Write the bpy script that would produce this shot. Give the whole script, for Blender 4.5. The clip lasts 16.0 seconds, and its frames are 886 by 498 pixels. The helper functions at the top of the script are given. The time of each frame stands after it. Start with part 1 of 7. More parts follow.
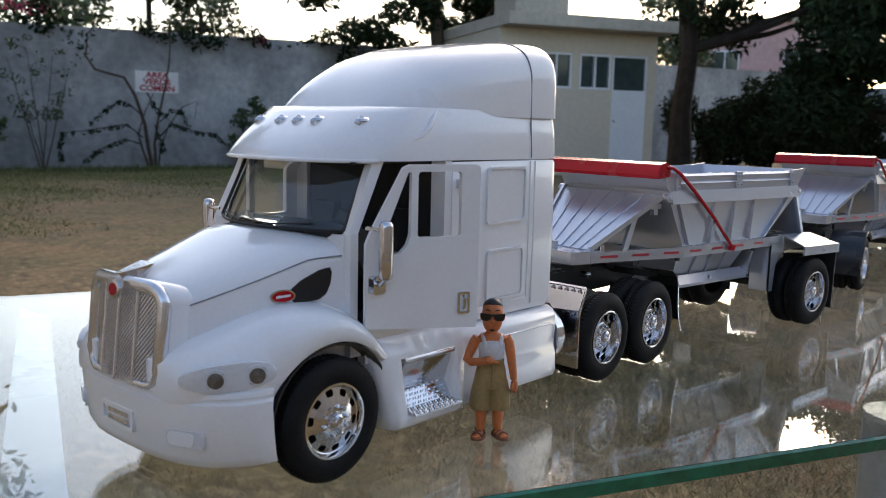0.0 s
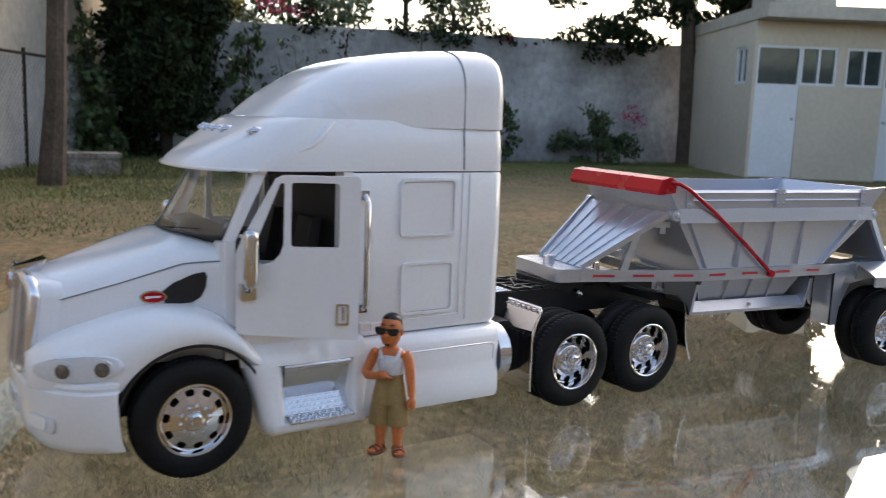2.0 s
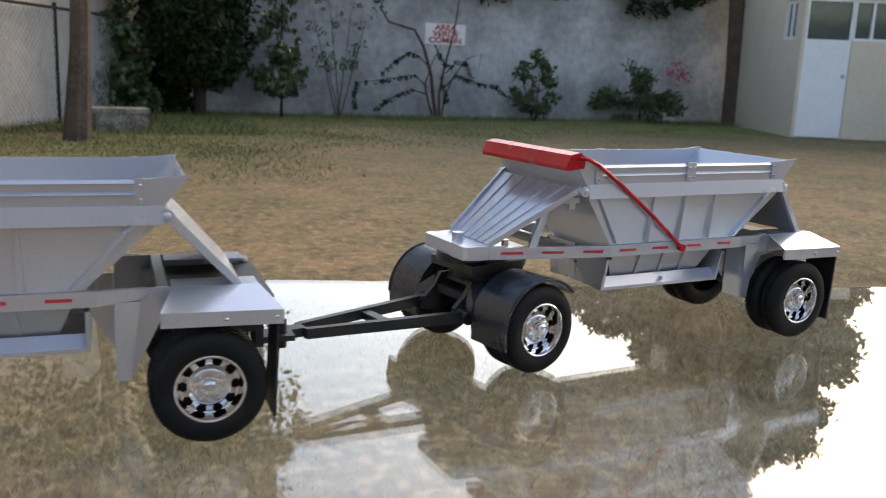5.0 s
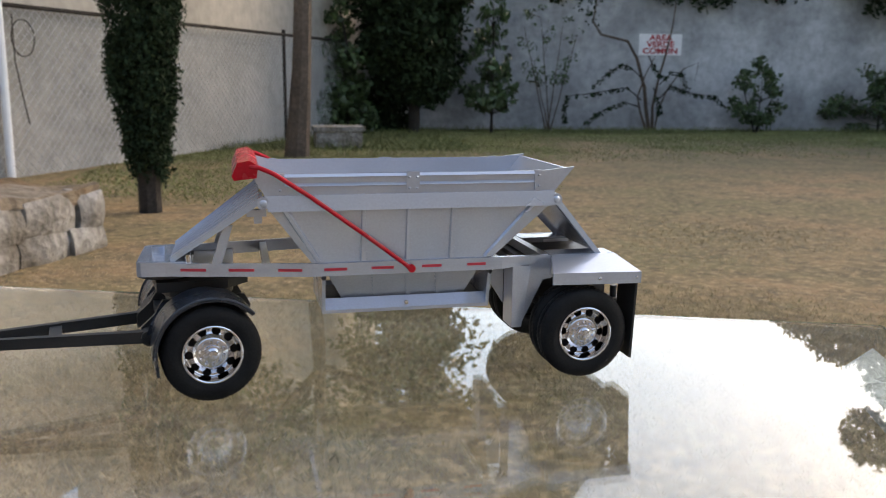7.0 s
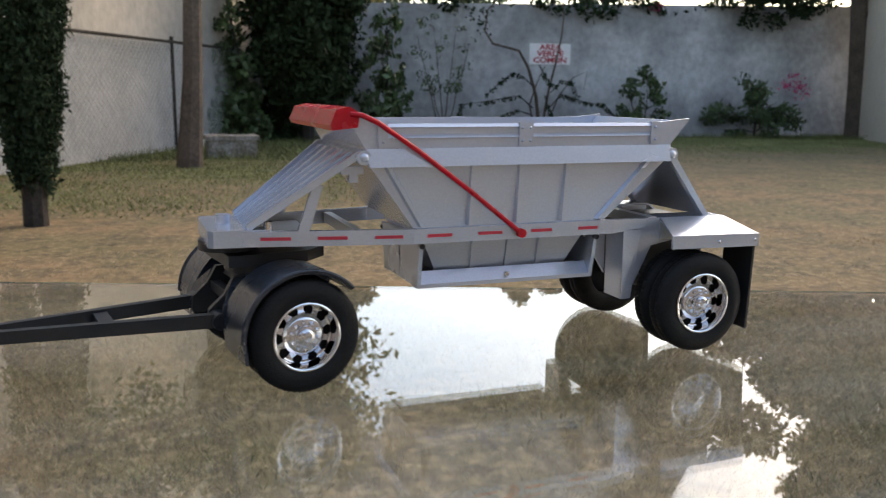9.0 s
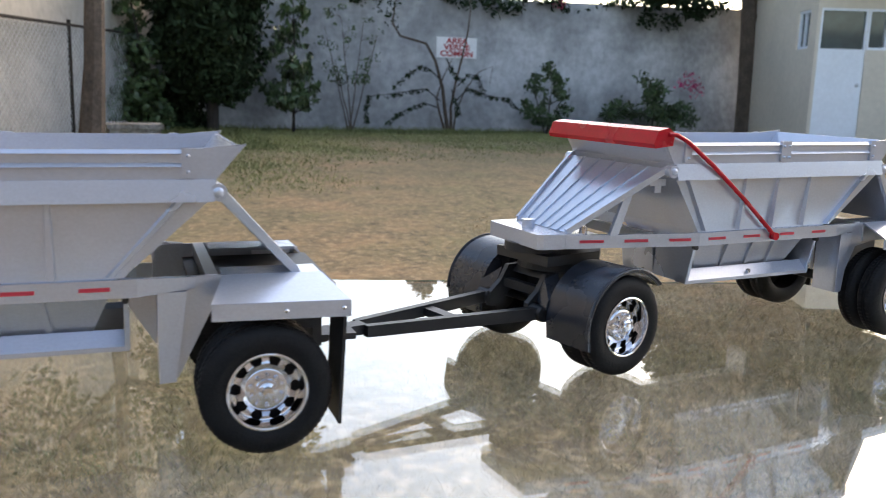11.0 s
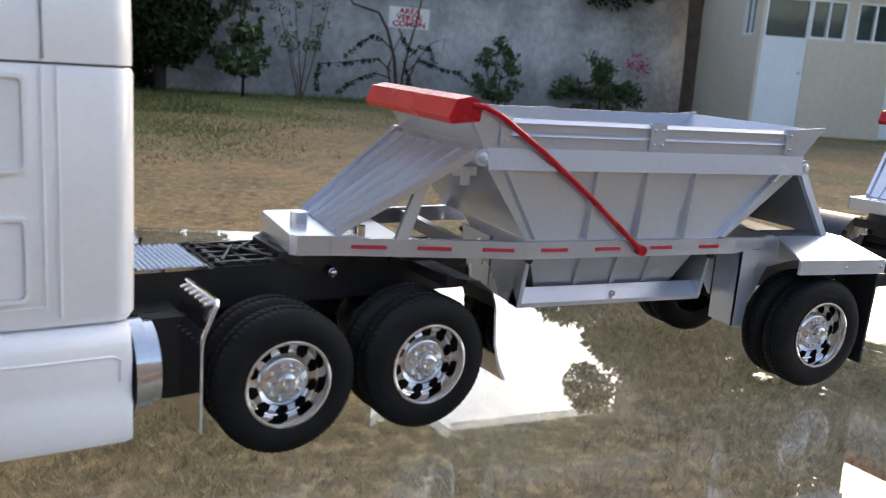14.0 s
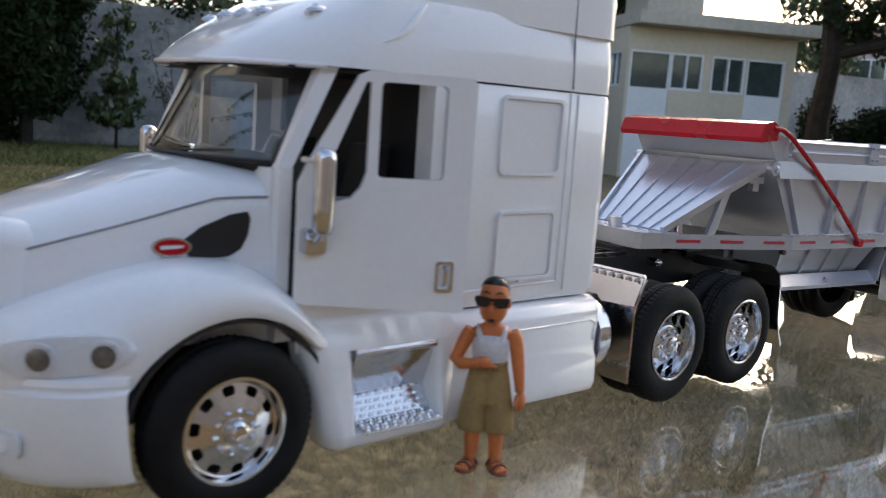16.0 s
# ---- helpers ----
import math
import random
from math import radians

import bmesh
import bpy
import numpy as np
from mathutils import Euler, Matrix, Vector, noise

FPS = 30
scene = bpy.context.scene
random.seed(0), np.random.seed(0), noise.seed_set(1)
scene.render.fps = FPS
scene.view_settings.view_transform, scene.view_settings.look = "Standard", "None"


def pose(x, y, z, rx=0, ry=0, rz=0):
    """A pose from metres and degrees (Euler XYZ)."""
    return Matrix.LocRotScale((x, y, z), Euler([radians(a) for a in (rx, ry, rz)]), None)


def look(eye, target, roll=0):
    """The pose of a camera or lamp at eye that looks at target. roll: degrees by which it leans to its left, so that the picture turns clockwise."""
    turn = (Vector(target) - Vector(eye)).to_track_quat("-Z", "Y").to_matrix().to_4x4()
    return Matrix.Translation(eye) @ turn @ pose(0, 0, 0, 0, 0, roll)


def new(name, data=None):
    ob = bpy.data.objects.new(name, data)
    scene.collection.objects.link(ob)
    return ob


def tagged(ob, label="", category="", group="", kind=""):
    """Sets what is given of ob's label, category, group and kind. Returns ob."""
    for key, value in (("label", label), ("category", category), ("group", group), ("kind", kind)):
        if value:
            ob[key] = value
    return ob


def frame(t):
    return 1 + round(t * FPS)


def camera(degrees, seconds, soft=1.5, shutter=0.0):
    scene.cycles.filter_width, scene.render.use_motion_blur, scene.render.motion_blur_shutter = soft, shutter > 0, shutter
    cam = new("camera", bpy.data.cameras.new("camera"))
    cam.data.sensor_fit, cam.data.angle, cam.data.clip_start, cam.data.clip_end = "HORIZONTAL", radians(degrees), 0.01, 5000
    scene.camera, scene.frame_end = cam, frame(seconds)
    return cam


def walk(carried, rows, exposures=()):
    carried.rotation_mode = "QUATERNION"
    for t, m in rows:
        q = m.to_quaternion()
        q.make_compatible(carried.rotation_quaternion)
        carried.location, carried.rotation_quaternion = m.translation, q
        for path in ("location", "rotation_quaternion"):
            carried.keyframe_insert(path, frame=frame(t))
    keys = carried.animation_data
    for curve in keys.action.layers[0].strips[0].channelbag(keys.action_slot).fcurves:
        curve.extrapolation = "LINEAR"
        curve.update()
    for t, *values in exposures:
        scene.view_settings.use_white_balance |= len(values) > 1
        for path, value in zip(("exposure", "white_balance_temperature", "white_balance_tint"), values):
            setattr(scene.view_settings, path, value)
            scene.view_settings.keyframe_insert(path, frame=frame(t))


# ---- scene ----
cam = camera(53.69, 16.0, soft=0.8, shutter=0.25)
cam.data.dof.use_dof, cam.data.dof.focus_distance, cam.data.dof.aperture_fstop = True, 0.33, 40.0
PATH = [
    (0.0, look((-0.4060, -0.2033, 0.7818), (0.8675, 1.3137, 0.5047), 1.35)),
    (0.5, look((-0.3925, -0.2122, 0.7804), (0.7872, 1.3768, 0.4914), 1.54)),
    (1.0, look((-0.3730, -0.2182, 0.7840), (0.7159, 1.4311, 0.4775), 1.30)),
    (1.5, look((-0.3541, -0.2335, 0.7886), (0.6128, 1.4904, 0.4827), 2.02)),
    (2.0, look((-0.3212, -0.2504, 0.7888), (0.4906, 1.5526, 0.4884), 2.13)),
    (2.5, look((-0.2726, -0.2423, 0.7888), (0.5546, 1.5530, 0.4840), 2.37)),
    (3.0, look((-0.2197, -0.2451, 0.7905), (0.5327, 1.5806, 0.4733), 1.91)),
    (3.5, look((-0.1786, -0.2477, 0.7967), (0.6011, 1.5652, 0.4720), 2.38)),
    (4.0, look((-0.1366, -0.2348, 0.8088), (0.7228, 1.5280, 0.4168), 2.66)),
    (4.5, look((-0.0804, -0.2358, 0.7973), (0.7196, 1.5530, 0.3971), 2.54)),
    (7.0, look((0.1628, -0.2513, 0.7964), (0.3822, 1.6999, 0.4162), 0.57)),
    (7.5, look((0.1876, -0.2393, 0.7804), (0.3251, 1.7207, 0.4068), -0.07)),
    (8.0, look((0.1689, -0.2250, 0.7746), (0.4023, 1.7290, 0.4176), 0.10)),
    (10.5, look((-0.0032, -0.1978, 0.7774), (0.6446, 1.6572, 0.4046), 1.45)),
    (11.0, look((-0.0308, -0.2036, 0.7817), (0.6467, 1.6414, 0.4115), 1.77)),
    (11.5, look((-0.0637, -0.2016, 0.7817), (0.6273, 1.6383, 0.4113), 1.46)),
    (12.0, look((-0.1010, -0.1818, 0.7809), (0.6669, 1.6237, 0.3927), 2.17)),
    (12.5, look((-0.1371, -0.1743, 0.7827), (0.6491, 1.6204, 0.3818), 2.38)),
    (13.0, look((-0.1646, -0.1733, 0.7769), (0.6478, 1.6132, 0.3918), 2.52)),
    (13.5, look((-0.1848, -0.1767, 0.7688), (0.6248, 1.6125, 0.3904), 3.13)),
    (14.0, look((-0.2040, -0.1773, 0.7778), (0.6062, 1.6012, 0.3529), 4.22)),
    (14.5, look((-0.2294, -0.1793, 0.7796), (0.6114, 1.5888, 0.3709), 4.41)),
    (15.0, look((-0.2769, -0.1817, 0.7776), (0.6356, 1.5578, 0.4015), 4.30)),
    (15.5, look((-0.3055, -0.1792, 0.7710), (0.6686, 1.5362, 0.4416), 4.00)),
    (16.0, look((-0.3388, -0.1656, 0.7642), (0.7224, 1.5037, 0.4684), 3.92)),
]
walk(cam, PATH, exposures=[(0.0, 1.18, 7250, 12), (1.0, 1.36, 7400, 12), (2.0, 1.5, 7550, 12), (4.0, 1.72, 8000, 12), (7.0, 1.7, 7800, 12), (8.2, 1.62, 7800, 12), (11.0, 2.05, 7450, 12), (12.4, 2.02, 7500, 12), (13.3, 1.82, 7550, 12), (14.5, 1.72, 7450, 12), (16.0, 1.38, 7450, 12)])

# ---- light: late evening, pale sky, warm glow low behind the yard ----
world = bpy.data.worlds.new("world")
scene.world = world
world.use_nodes = True
wn = world.node_tree.nodes
sky = wn.new("ShaderNodeTexSky")
sky.sky_type = "NISHITA"
sky.sun_disc = False
SUN_AZ, SUN_EL = 62.0, 28.0
sky.sun_elevation = radians(SUN_EL)
sky.sun_rotation = radians(SUN_AZ)
sky.dust_density = 2.0
sky.air_density = 1.0
world.node_tree.links.new(sky.outputs[0], wn["Background"].inputs[0])
wn["Background"].inputs[1].default_value = 0.15
sun = new("sun", bpy.data.lights.new("sun", "SUN"))
sun.data.energy = 0.2
sun.data.angle = radians(30)
sun.data.color = (1.0, 0.9, 0.78)
sun.matrix_world = look((0, 0, 0), (-math.sin(radians(SUN_AZ)), -math.cos(radians(SUN_AZ)), -math.tan(radians(SUN_EL))))
GZ = 0.6905        # height of the glass
MM = 0.001
rng = np.random.default_rng(7)


# ---- materials ----
def mat(name, color, rough=0.5, metal=0.0, vary=0.12, grain=60.0, stain=6.0, bump=0.0, coat=0.0, rand=0.0, second=None, spec=0.5):
    """Principled surface with variation at two scales, a second colour in patches and a fine bump."""
    m = bpy.data.materials.new(name)
    m.use_nodes = True
    nt = m.node_tree
    n, l = nt.nodes, nt.links
    p = n["Principled BSDF"]
    p.inputs["Roughness"].default_value = rough
    p.inputs["Metallic"].default_value = metal
    p.inputs["Coat Weight"].default_value = coat
    p.inputs["Coat Roughness"].default_value = 0.04
    p.inputs["Specular IOR Level"].default_value = spec
    tc = n.new("ShaderNodeTexCoord")
    fine = n.new("ShaderNodeTexNoise")
    fine.inputs["Scale"].default_value, fine.inputs["Detail"].default_value = grain, 6
    big = n.new("ShaderNodeTexNoise")
    big.inputs["Scale"].default_value, big.inputs["Detail"].default_value = stain, 4
    for t in (fine, big):
        l.new(tc.outputs["Object"], t.inputs["Vector"])
    two = n.new("ShaderNodeMixRGB")
    two.inputs[1].default_value = (*color, 1)
    two.inputs[2].default_value = (*(second or [c * (1 - vary) for c in color]), 1)
    ramp = n.new("ShaderNodeMapRange")
    ramp.inputs["From Min"].default_value, ramp.inputs["From Max"].default_value = 0.4, 0.62
    l.new(big.outputs["Fac"], ramp.inputs["Value"])
    l.new(ramp.outputs[0], two.inputs[0])
    mul = n.new("ShaderNodeMixRGB")
    mul.blend_type = "MULTIPLY"
    mul.inputs[0].default_value = 1.0
    br = n.new("ShaderNodeMapRange")
    br.inputs["From Min"].default_value, br.inputs["From Max"].default_value = 0.3, 0.7
    br.inputs["To Min"].default_value, br.inputs["To Max"].default_value = 1 - vary, 1 + vary
    l.new(fine.outputs["Fac"], br.inputs["Value"])
    l.new(two.outputs[0], mul.inputs[1])
    l.new(br.outputs[0], mul.inputs[2])
    out = mul
    if rand:
        oi = n.new("ShaderNodeNewGeometry")
        rr = n.new("ShaderNodeMapRange")
        rr.inputs["To Min"].default_value, rr.inputs["To Max"].default_value = 1 - rand, 1 + rand
        l.new(oi.outputs["Random Per Island"], rr.inputs["Value"])
        m2 = n.new("ShaderNodeMixRGB")
        m2.blend_type = "MULTIPLY"
        m2.inputs[0].default_value = 1.0
        l.new(mul.outputs[0], m2.inputs[1])
        l.new(rr.outputs[0], m2.inputs[2])
        out = m2
    l.new(out.outputs[0], p.inputs["Base Color"])
    rv = n.new("ShaderNodeMapRange")
    rv.inputs["To Min"].default_value, rv.inputs["To Max"].default_value = max(rough - 0.08, 0.02), min(rough + 0.08, 1)
    l.new(big.outputs["Fac"], rv.inputs["Value"])
    l.new(rv.outputs[0], p.inputs["Roughness"])
    if bump:
        b = n.new("ShaderNodeBump")
        b.inputs["Strength"].default_value = bump
        b.inputs["Distance"].default_value = 0.6 / grain
        l.new(fine.outputs["Fac"], b.inputs["Height"])
        l.new(b.outputs[0], p.inputs["Normal"])
    return m


def glass(name, tint=(1, 1, 1), rough=0.0, ior=1.5):
    m = bpy.data.materials.new(name)
    m.use_nodes = True
    p = m.node_tree.nodes["Principled BSDF"]
    p.inputs["Base Color"].default_value = (*tint, 1)
    p.inputs["Transmission Weight"].default_value = 1
    p.inputs["Roughness"].default_value = rough
    p.inputs["IOR"].default_value = ior
    return m


WHITE = mat("white_gloss_plastic", (0.85, 0.86, 0.88), 0.3, 0, 0.02, 900, 40, 0.01, coat=1.0)
CHROME = mat("chrome", (0.66, 0.655, 0.675), 0.05, 1, 0.03, 700, 60, 0.05)
BRIGHT = mat("bright_plated_plastic", (0.78, 0.78, 0.8), 0.17, 0.85, 0.04, 700, 60, 0.05)
SILVER = mat("silver_paint", (0.555, 0.597, 0.672), 0.25, 0.64, 0.05, 1500, 30, 0.03)
SILVER_IN = mat("silver_paint_plain", (0.5, 0.52, 0.55), 0.36, 0.8, 0.05, 1500, 30, 0.03)
RED = mat("red_plastic", (0.46, 0.006, 0.016), 0.26, 0, 0.08, 900, 60, 0.03, spec=0.35)
TAPE = mat("red_tape", (0.5, 0.03, 0.05), 0.4, 0, 0.05, 900, 60)
TAPE_W = mat("white_tape", (0.75, 0.75, 0.76), 0.4, 0, 0.05, 900, 60)
RUBBER = mat("tyre_rubber", (0.008, 0.008, 0.0085), 0.66, 0, 0.25, 1200, 120, 0.25, spec=0.22)
BLACK = mat("black_plastic", (0.013, 0.0135, 0.015), 0.45, 0, 0.2, 1100, 90, 0.08)
DOLLY_BLACK = mat("satin_black_plastic", (0.018, 0.022, 0.03), 0.27, 0, 0.15, 900, 60, 0.03)
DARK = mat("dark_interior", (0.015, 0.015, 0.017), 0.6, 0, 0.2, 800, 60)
GREY = mat("grey_recess", (0.25, 0.26, 0.28), 0.5, 0, 0.1, 800, 60)
WINDOW = glass("clear_cab_glass", (0.86, 0.9, 0.92), 0.0, 1.45)
def dusty_glass(m):
    """A thin film of dust and wiped smears over a clear pane."""
    nt = m.node_tree
    n, l = nt.nodes, nt.links
    p, out = n["Principled BSDF"], n["Material Output"]
    tc = n.new("ShaderNodeTexCoord")
    mp = n.new("ShaderNodeMapping")
    mp.inputs["Scale"].default_value = (9, 30, 9)
    mp.inputs["Rotation"].default_value = (0, 0, 0.6)
    no = n.new("ShaderNodeTexNoise")
    no.inputs["Scale"].default_value, no.inputs["Detail"].default_value = 1.0, 7
    r = n.new("ShaderNodeMapRange")
    r.inputs["From Min"].default_value, r.inputs["From Max"].default_value = 0.35, 0.75
    r.inputs["To Min"].default_value, r.inputs["To Max"].default_value = 0.004, 0.05
    d = n.new("ShaderNodeBsdfDiffuse")
    d.inputs["Color"].default_value = (0.72, 0.72, 0.7, 1)
    x = n.new("ShaderNodeMixShader")
    l.new(tc.outputs["Object"], mp.inputs["Vector"])
    l.new(mp.outputs[0], no.inputs["Vector"])
    l.new(no.outputs["Fac"], r.inputs["Value"])
    l.new(r.outputs[0], x.inputs[0])
    l.new(p.outputs[0], x.inputs[1])
    l.new(d.outputs[0], x.inputs[2])
    l.new(x.outputs[0], out.inputs["Surface"])
    return m


TABLE_GLASS = glass("table_glass", (0.93, 0.97, 0.95), 0.0, 1.52)
EDGE = mat("green_glass_edge", (0.0, 0.14, 0.075), 0.25, 0, 0.4, 90, 25, 0.2, coat=0.5)
STEEL = mat("table_steel", (0.4, 0.46, 0.5), 0.28, 0.35, 0.12, 200, 25, 0.03)
SKIN = mat("doll_orange_skin", (0.66, 0.19, 0.06), 0.45, 0, 0.08, 900, 150)
SHIRT = mat("doll_white_shirt", (0.68, 0.68, 0.7), 0.55, 0, 0.08, 900, 150)
SHORTS = mat("doll_khaki", (0.34, 0.22, 0.085), 0.6, 0, 0.15, 1200, 150, 0.1)
HAIR = mat("doll_black", (0.012, 0.011, 0.012), 0.3, 0, 0.1, 900, 150)
SANDAL = mat("doll_brown", (0.22, 0.07, 0.035), 0.5, 0, 0.1, 900, 150)
def lawn_mat():
    """Dry lawn: greenish patches, brown clumps and fine straw, from four noises."""
    m = mat("dry_lawn", (0.235, 0.148, 0.07), 0.95, 0, 0.28, 60, 0.6, 0.3, second=(0.165, 0.125, 0.058))
    nt = m.node_tree
    n, l = nt.nodes, nt.links
    p = n["Principled BSDF"]
    src = p.inputs["Base Color"].links[0].from_socket
    tc = n.new("ShaderNodeTexCoord")
    for scale, lo, hi, col, amount in ((0.9, 0.45, 0.6, (0.12, 0.11, 0.04), 0.65), (3.0, 0.48, 0.58, (0.085, 0.068, 0.03), 0.6), (9.0, 0.5, 0.6, (0.06, 0.042, 0.022), 0.6), (23.0, 0.5, 0.62, (0.4, 0.29, 0.16), 0.6)):
        t = n.new("ShaderNodeTexNoise")
        t.inputs["Scale"].default_value, t.inputs["Detail"].default_value, t.inputs["Roughness"].default_value = scale, 8, 0.65
        l.new(tc.outputs["Object"], t.inputs["Vector"])
        r = n.new("ShaderNodeMapRange")
        r.inputs["From Min"].default_value, r.inputs["From Max"].default_value = lo, hi
        r.inputs["To Max"].default_value = amount
        l.new(t.outputs["Fac"], r.inputs["Value"])
        x = n.new("ShaderNodeMixRGB")
        x.inputs[2].default_value = (*col, 1)
        l.new(r.outputs[0], x.inputs[0])
        l.new(src, x.inputs[1])
        src = x.outputs[0]
    l.new(src, p.inputs["Base Color"])
    return m


GROUND = lawn_mat()
GRASS = mat("dry_grass_blades", (0.41, 0.315, 0.185), 0.8, 0, 0.25, 3, 0.55, rand=0.35, second=(0.24, 0.215, 0.105))
FAR_GRASS = mat("faded_grass_blades", (0.5, 0.36, 0.21), 0.85, 0, 0.15, 3, 0.55, rand=0.22, second=(0.25, 0.2, 0.1))
OLIVE_GRASS = mat("olive_grass_blades", (0.22, 0.23, 0.09), 0.8, 0, 0.2, 3, 0.7, rand=0.25)
BARK_PALE = mat("pale_bark", (0.095, 0.07, 0.053), 0.9, 0, 0.3, 30, 5, 0.6)
GREEN_GRASS = mat("green_grass_blades", (0.13, 0.15, 0.05), 0.75, 0, 0.25, 3, 0.7, rand=0.4)
WALL = mat("whitewashed_block_wall", (0.44, 0.45, 0.47), 0.9, 0, 0.18, 9, 0.9, 0.3, second=(0.26, 0.265, 0.28))
WALL_L = mat("stained_concrete_wall", (0.39, 0.383, 0.365), 0.9, 0, 0.15, 8, 0.8, 0.3, second=(0.28, 0.275, 0.26))
WALL_HI = mat("beige_plaster", (0.45, 0.42, 0.375), 0.9, 0, 0.12, 8, 0.7, 0.2, second=(0.35, 0.33, 0.295))
HUT = mat("cream_paint", (0.62, 0.55, 0.455), 0.8, 0, 0.06, 12, 1.2, 0.1)
HUT_ROOF = mat("hut_concrete", (0.5, 0.46, 0.4), 0.85, 0, 0.12, 12, 1.5, 0.2)
DOORW = mat("white_door_paint", (0.74, 0.77, 0.82), 0.45, 0, 0.04, 20, 2)
PANE = mat("dark_window_pane", (0.05, 0.07, 0.07), 0.08, 0, 0.2, 8, 1)
BARK = mat("bark", (0.03, 0.024, 0.02), 0.95, 0, 0.35, 30, 5, 0.6)
LEAF_D = mat("dark_leaves", (0.022, 0.037, 0.018), 0.8, 0, 0.2, 5, 0.8, rand=0.6, spec=0.12)
LEAF_M = mat("mid_green_leaves", (0.05, 0.085, 0.032), 0.5, 0, 0.2, 5, 0.8, rand=0.5)
LEAF_Y = mat("yellow_leaves", (0.3, 0.24, 0.04), 0.6, 0, 0.2, 5, 0.8, rand=0.4)
FLOWER = mat("magenta_bracts", (0.45, 0.03, 0.13), 0.6, 0, 0.2, 5, 0.8, rand=0.4)
GREYW = mat("unseen_wall_grey", (0.27, 0.265, 0.27), 0.9, 0, 0.15, 5, 0.8, 0.1, second=(0.2, 0.195, 0.2))
PINKB = mat("pink_render", (0.55, 0.36, 0.36), 0.9, 0, 0.1, 5, 0.8, 0.1)
STONE = mat("rubble_stone", (0.24, 0.23, 0.215), 0.95, 0, 0.35, 26, 5, 0.8, rand=0.2, second=(0.13, 0.115, 0.095))
SLAB = mat("mossy_concrete", (0.2, 0.165, 0.125), 0.95, 0, 0.4, 16, 3, 0.8, second=(0.14, 0.088, 0.042))
GALV = mat("galvanised_steel", (0.62, 0.64, 0.65), 0.55, 0.15, 0.12, 80, 6)
SIGNW = mat("sign_white", (0.75, 0.75, 0.77), 0.5, 0, 0.05, 20, 3)
SIGNR = mat("sign_red", (0.4, 0.02, 0.03), 0.5, 0, 0.05, 20, 3)


# ---- mesh helpers (bodies in mm for the toys) ----
def part(name, bm, material, parent=None, label="", smooth=35, scale=MM, bevel=0.0):
    """Links a bmesh as one mesh object under a thing; bmesh in mm by default."""
    if bevel:
        es = [e for e in bm.edges if len(e.link_faces) == 2 and e.calc_face_angle(0) > radians(30)]
        bmesh.ops.bevel(bm, geom=es, offset=bevel, segments=2, affect="EDGES", profile=0.6, clamp_overlap=True)
    bmesh.ops.recalc_face_normals(bm, faces=bm.faces)
    me = bpy.data.meshes.new(name)
    if scale != 1:
        bmesh.ops.scale(bm, vec=(scale,) * 3, verts=bm.verts)
    bm.to_mesh(me)
    bm.free()
    for m in material if isinstance(material, (list, tuple)) else (material,):
        me.materials.append(m)
    if smooth:
        me.shade_smooth()
        me.set_sharp_from_angle(angle=radians(smooth))
    ob = new(name, me)
    if parent:
        ob.parent = parent
    if label:
        ob["label"] = label
    return ob


def empty(name, m, label, category, group="", kind=""):
    ob = new(name)
    ob.matrix_world = m
    ob.empty_display_size = 0.01
    return tagged(ob, label, category, group, kind)


def bm_new():
    return bmesh.new()


def box(bm, x0, x1, y0, y1, z0, z1, m=None):
    vs = [bm.verts.new((x, y, z)) for x in (x0, x1) for y in (y0, y1) for z in (z0, z1)]
    for f in ((0, 1, 3, 2), (4, 6, 7, 5), (0, 4, 5, 1), (2, 3, 7, 6), (0, 2, 6, 4), (1, 5, 7, 3)):
        bm.faces.new([vs[i] for i in f])
    if m is not None:
        bmesh.ops.transform(bm, matrix=m, verts=vs)
    return vs


def hexa(bm, low, high):
    """A solid between two polygons of the same number of corners."""
    a = [bm.verts.new(p) for p in low]
    b = [bm.verts.new(p) for p in high]
    n = len(a)
    bm.faces.new(a[::-1])
    bm.faces.new(b)
    for i in range(n):
        bm.faces.new((a[i], a[(i + 1) % n], b[(i + 1) % n], b[i]))
    return a + b


def prism(bm, poly, y0, y1):
    """A polygon in x, z drawn out along y."""
    return hexa(bm, [(x, y0, z) for x, z in poly], [(x, y1, z) for x, z in poly])


def loft(bm, rings, closed=True, caps=True):
    vs = [[bm.verts.new(p) for p in r] for r in rings]
    n = len(vs[0])
    for a, b in zip(vs, vs[1:]):
        for i in range(n if closed else n - 1):
            j = (i + 1) % n
            bm.faces.new((a[i], a[j], b[j], b[i]))
    if caps:
        bm.faces.new(vs[0][::-1])
        bm.faces.new(vs[-1])
    return vs


def tube(bm, pts, r, n=8, caps=True):
    """A round bar along points; r may be one radius or one for each point."""
    pts = [Vector(p) for p in pts]
    rs = r if isinstance(r, (list, tuple)) else [r] * len(pts)
    rings = []
    d = (pts[1] - pts[0]).normalized()
    a = d.orthogonal().normalized()
    for i, p in enumerate(pts):
        d = (pts[min(i + 1, len(pts) - 1)] - pts[max(i - 1, 0)]).normalized()
        a = (a - d * a.dot(d)).normalized()
        b = d.cross(a)
        rings.append([p + (a * math.cos(2 * math.pi * k / n) + b * math.sin(2 * math.pi * k / n)) * rs[i] for k in range(n)])
    return loft(bm, rings, True, caps)


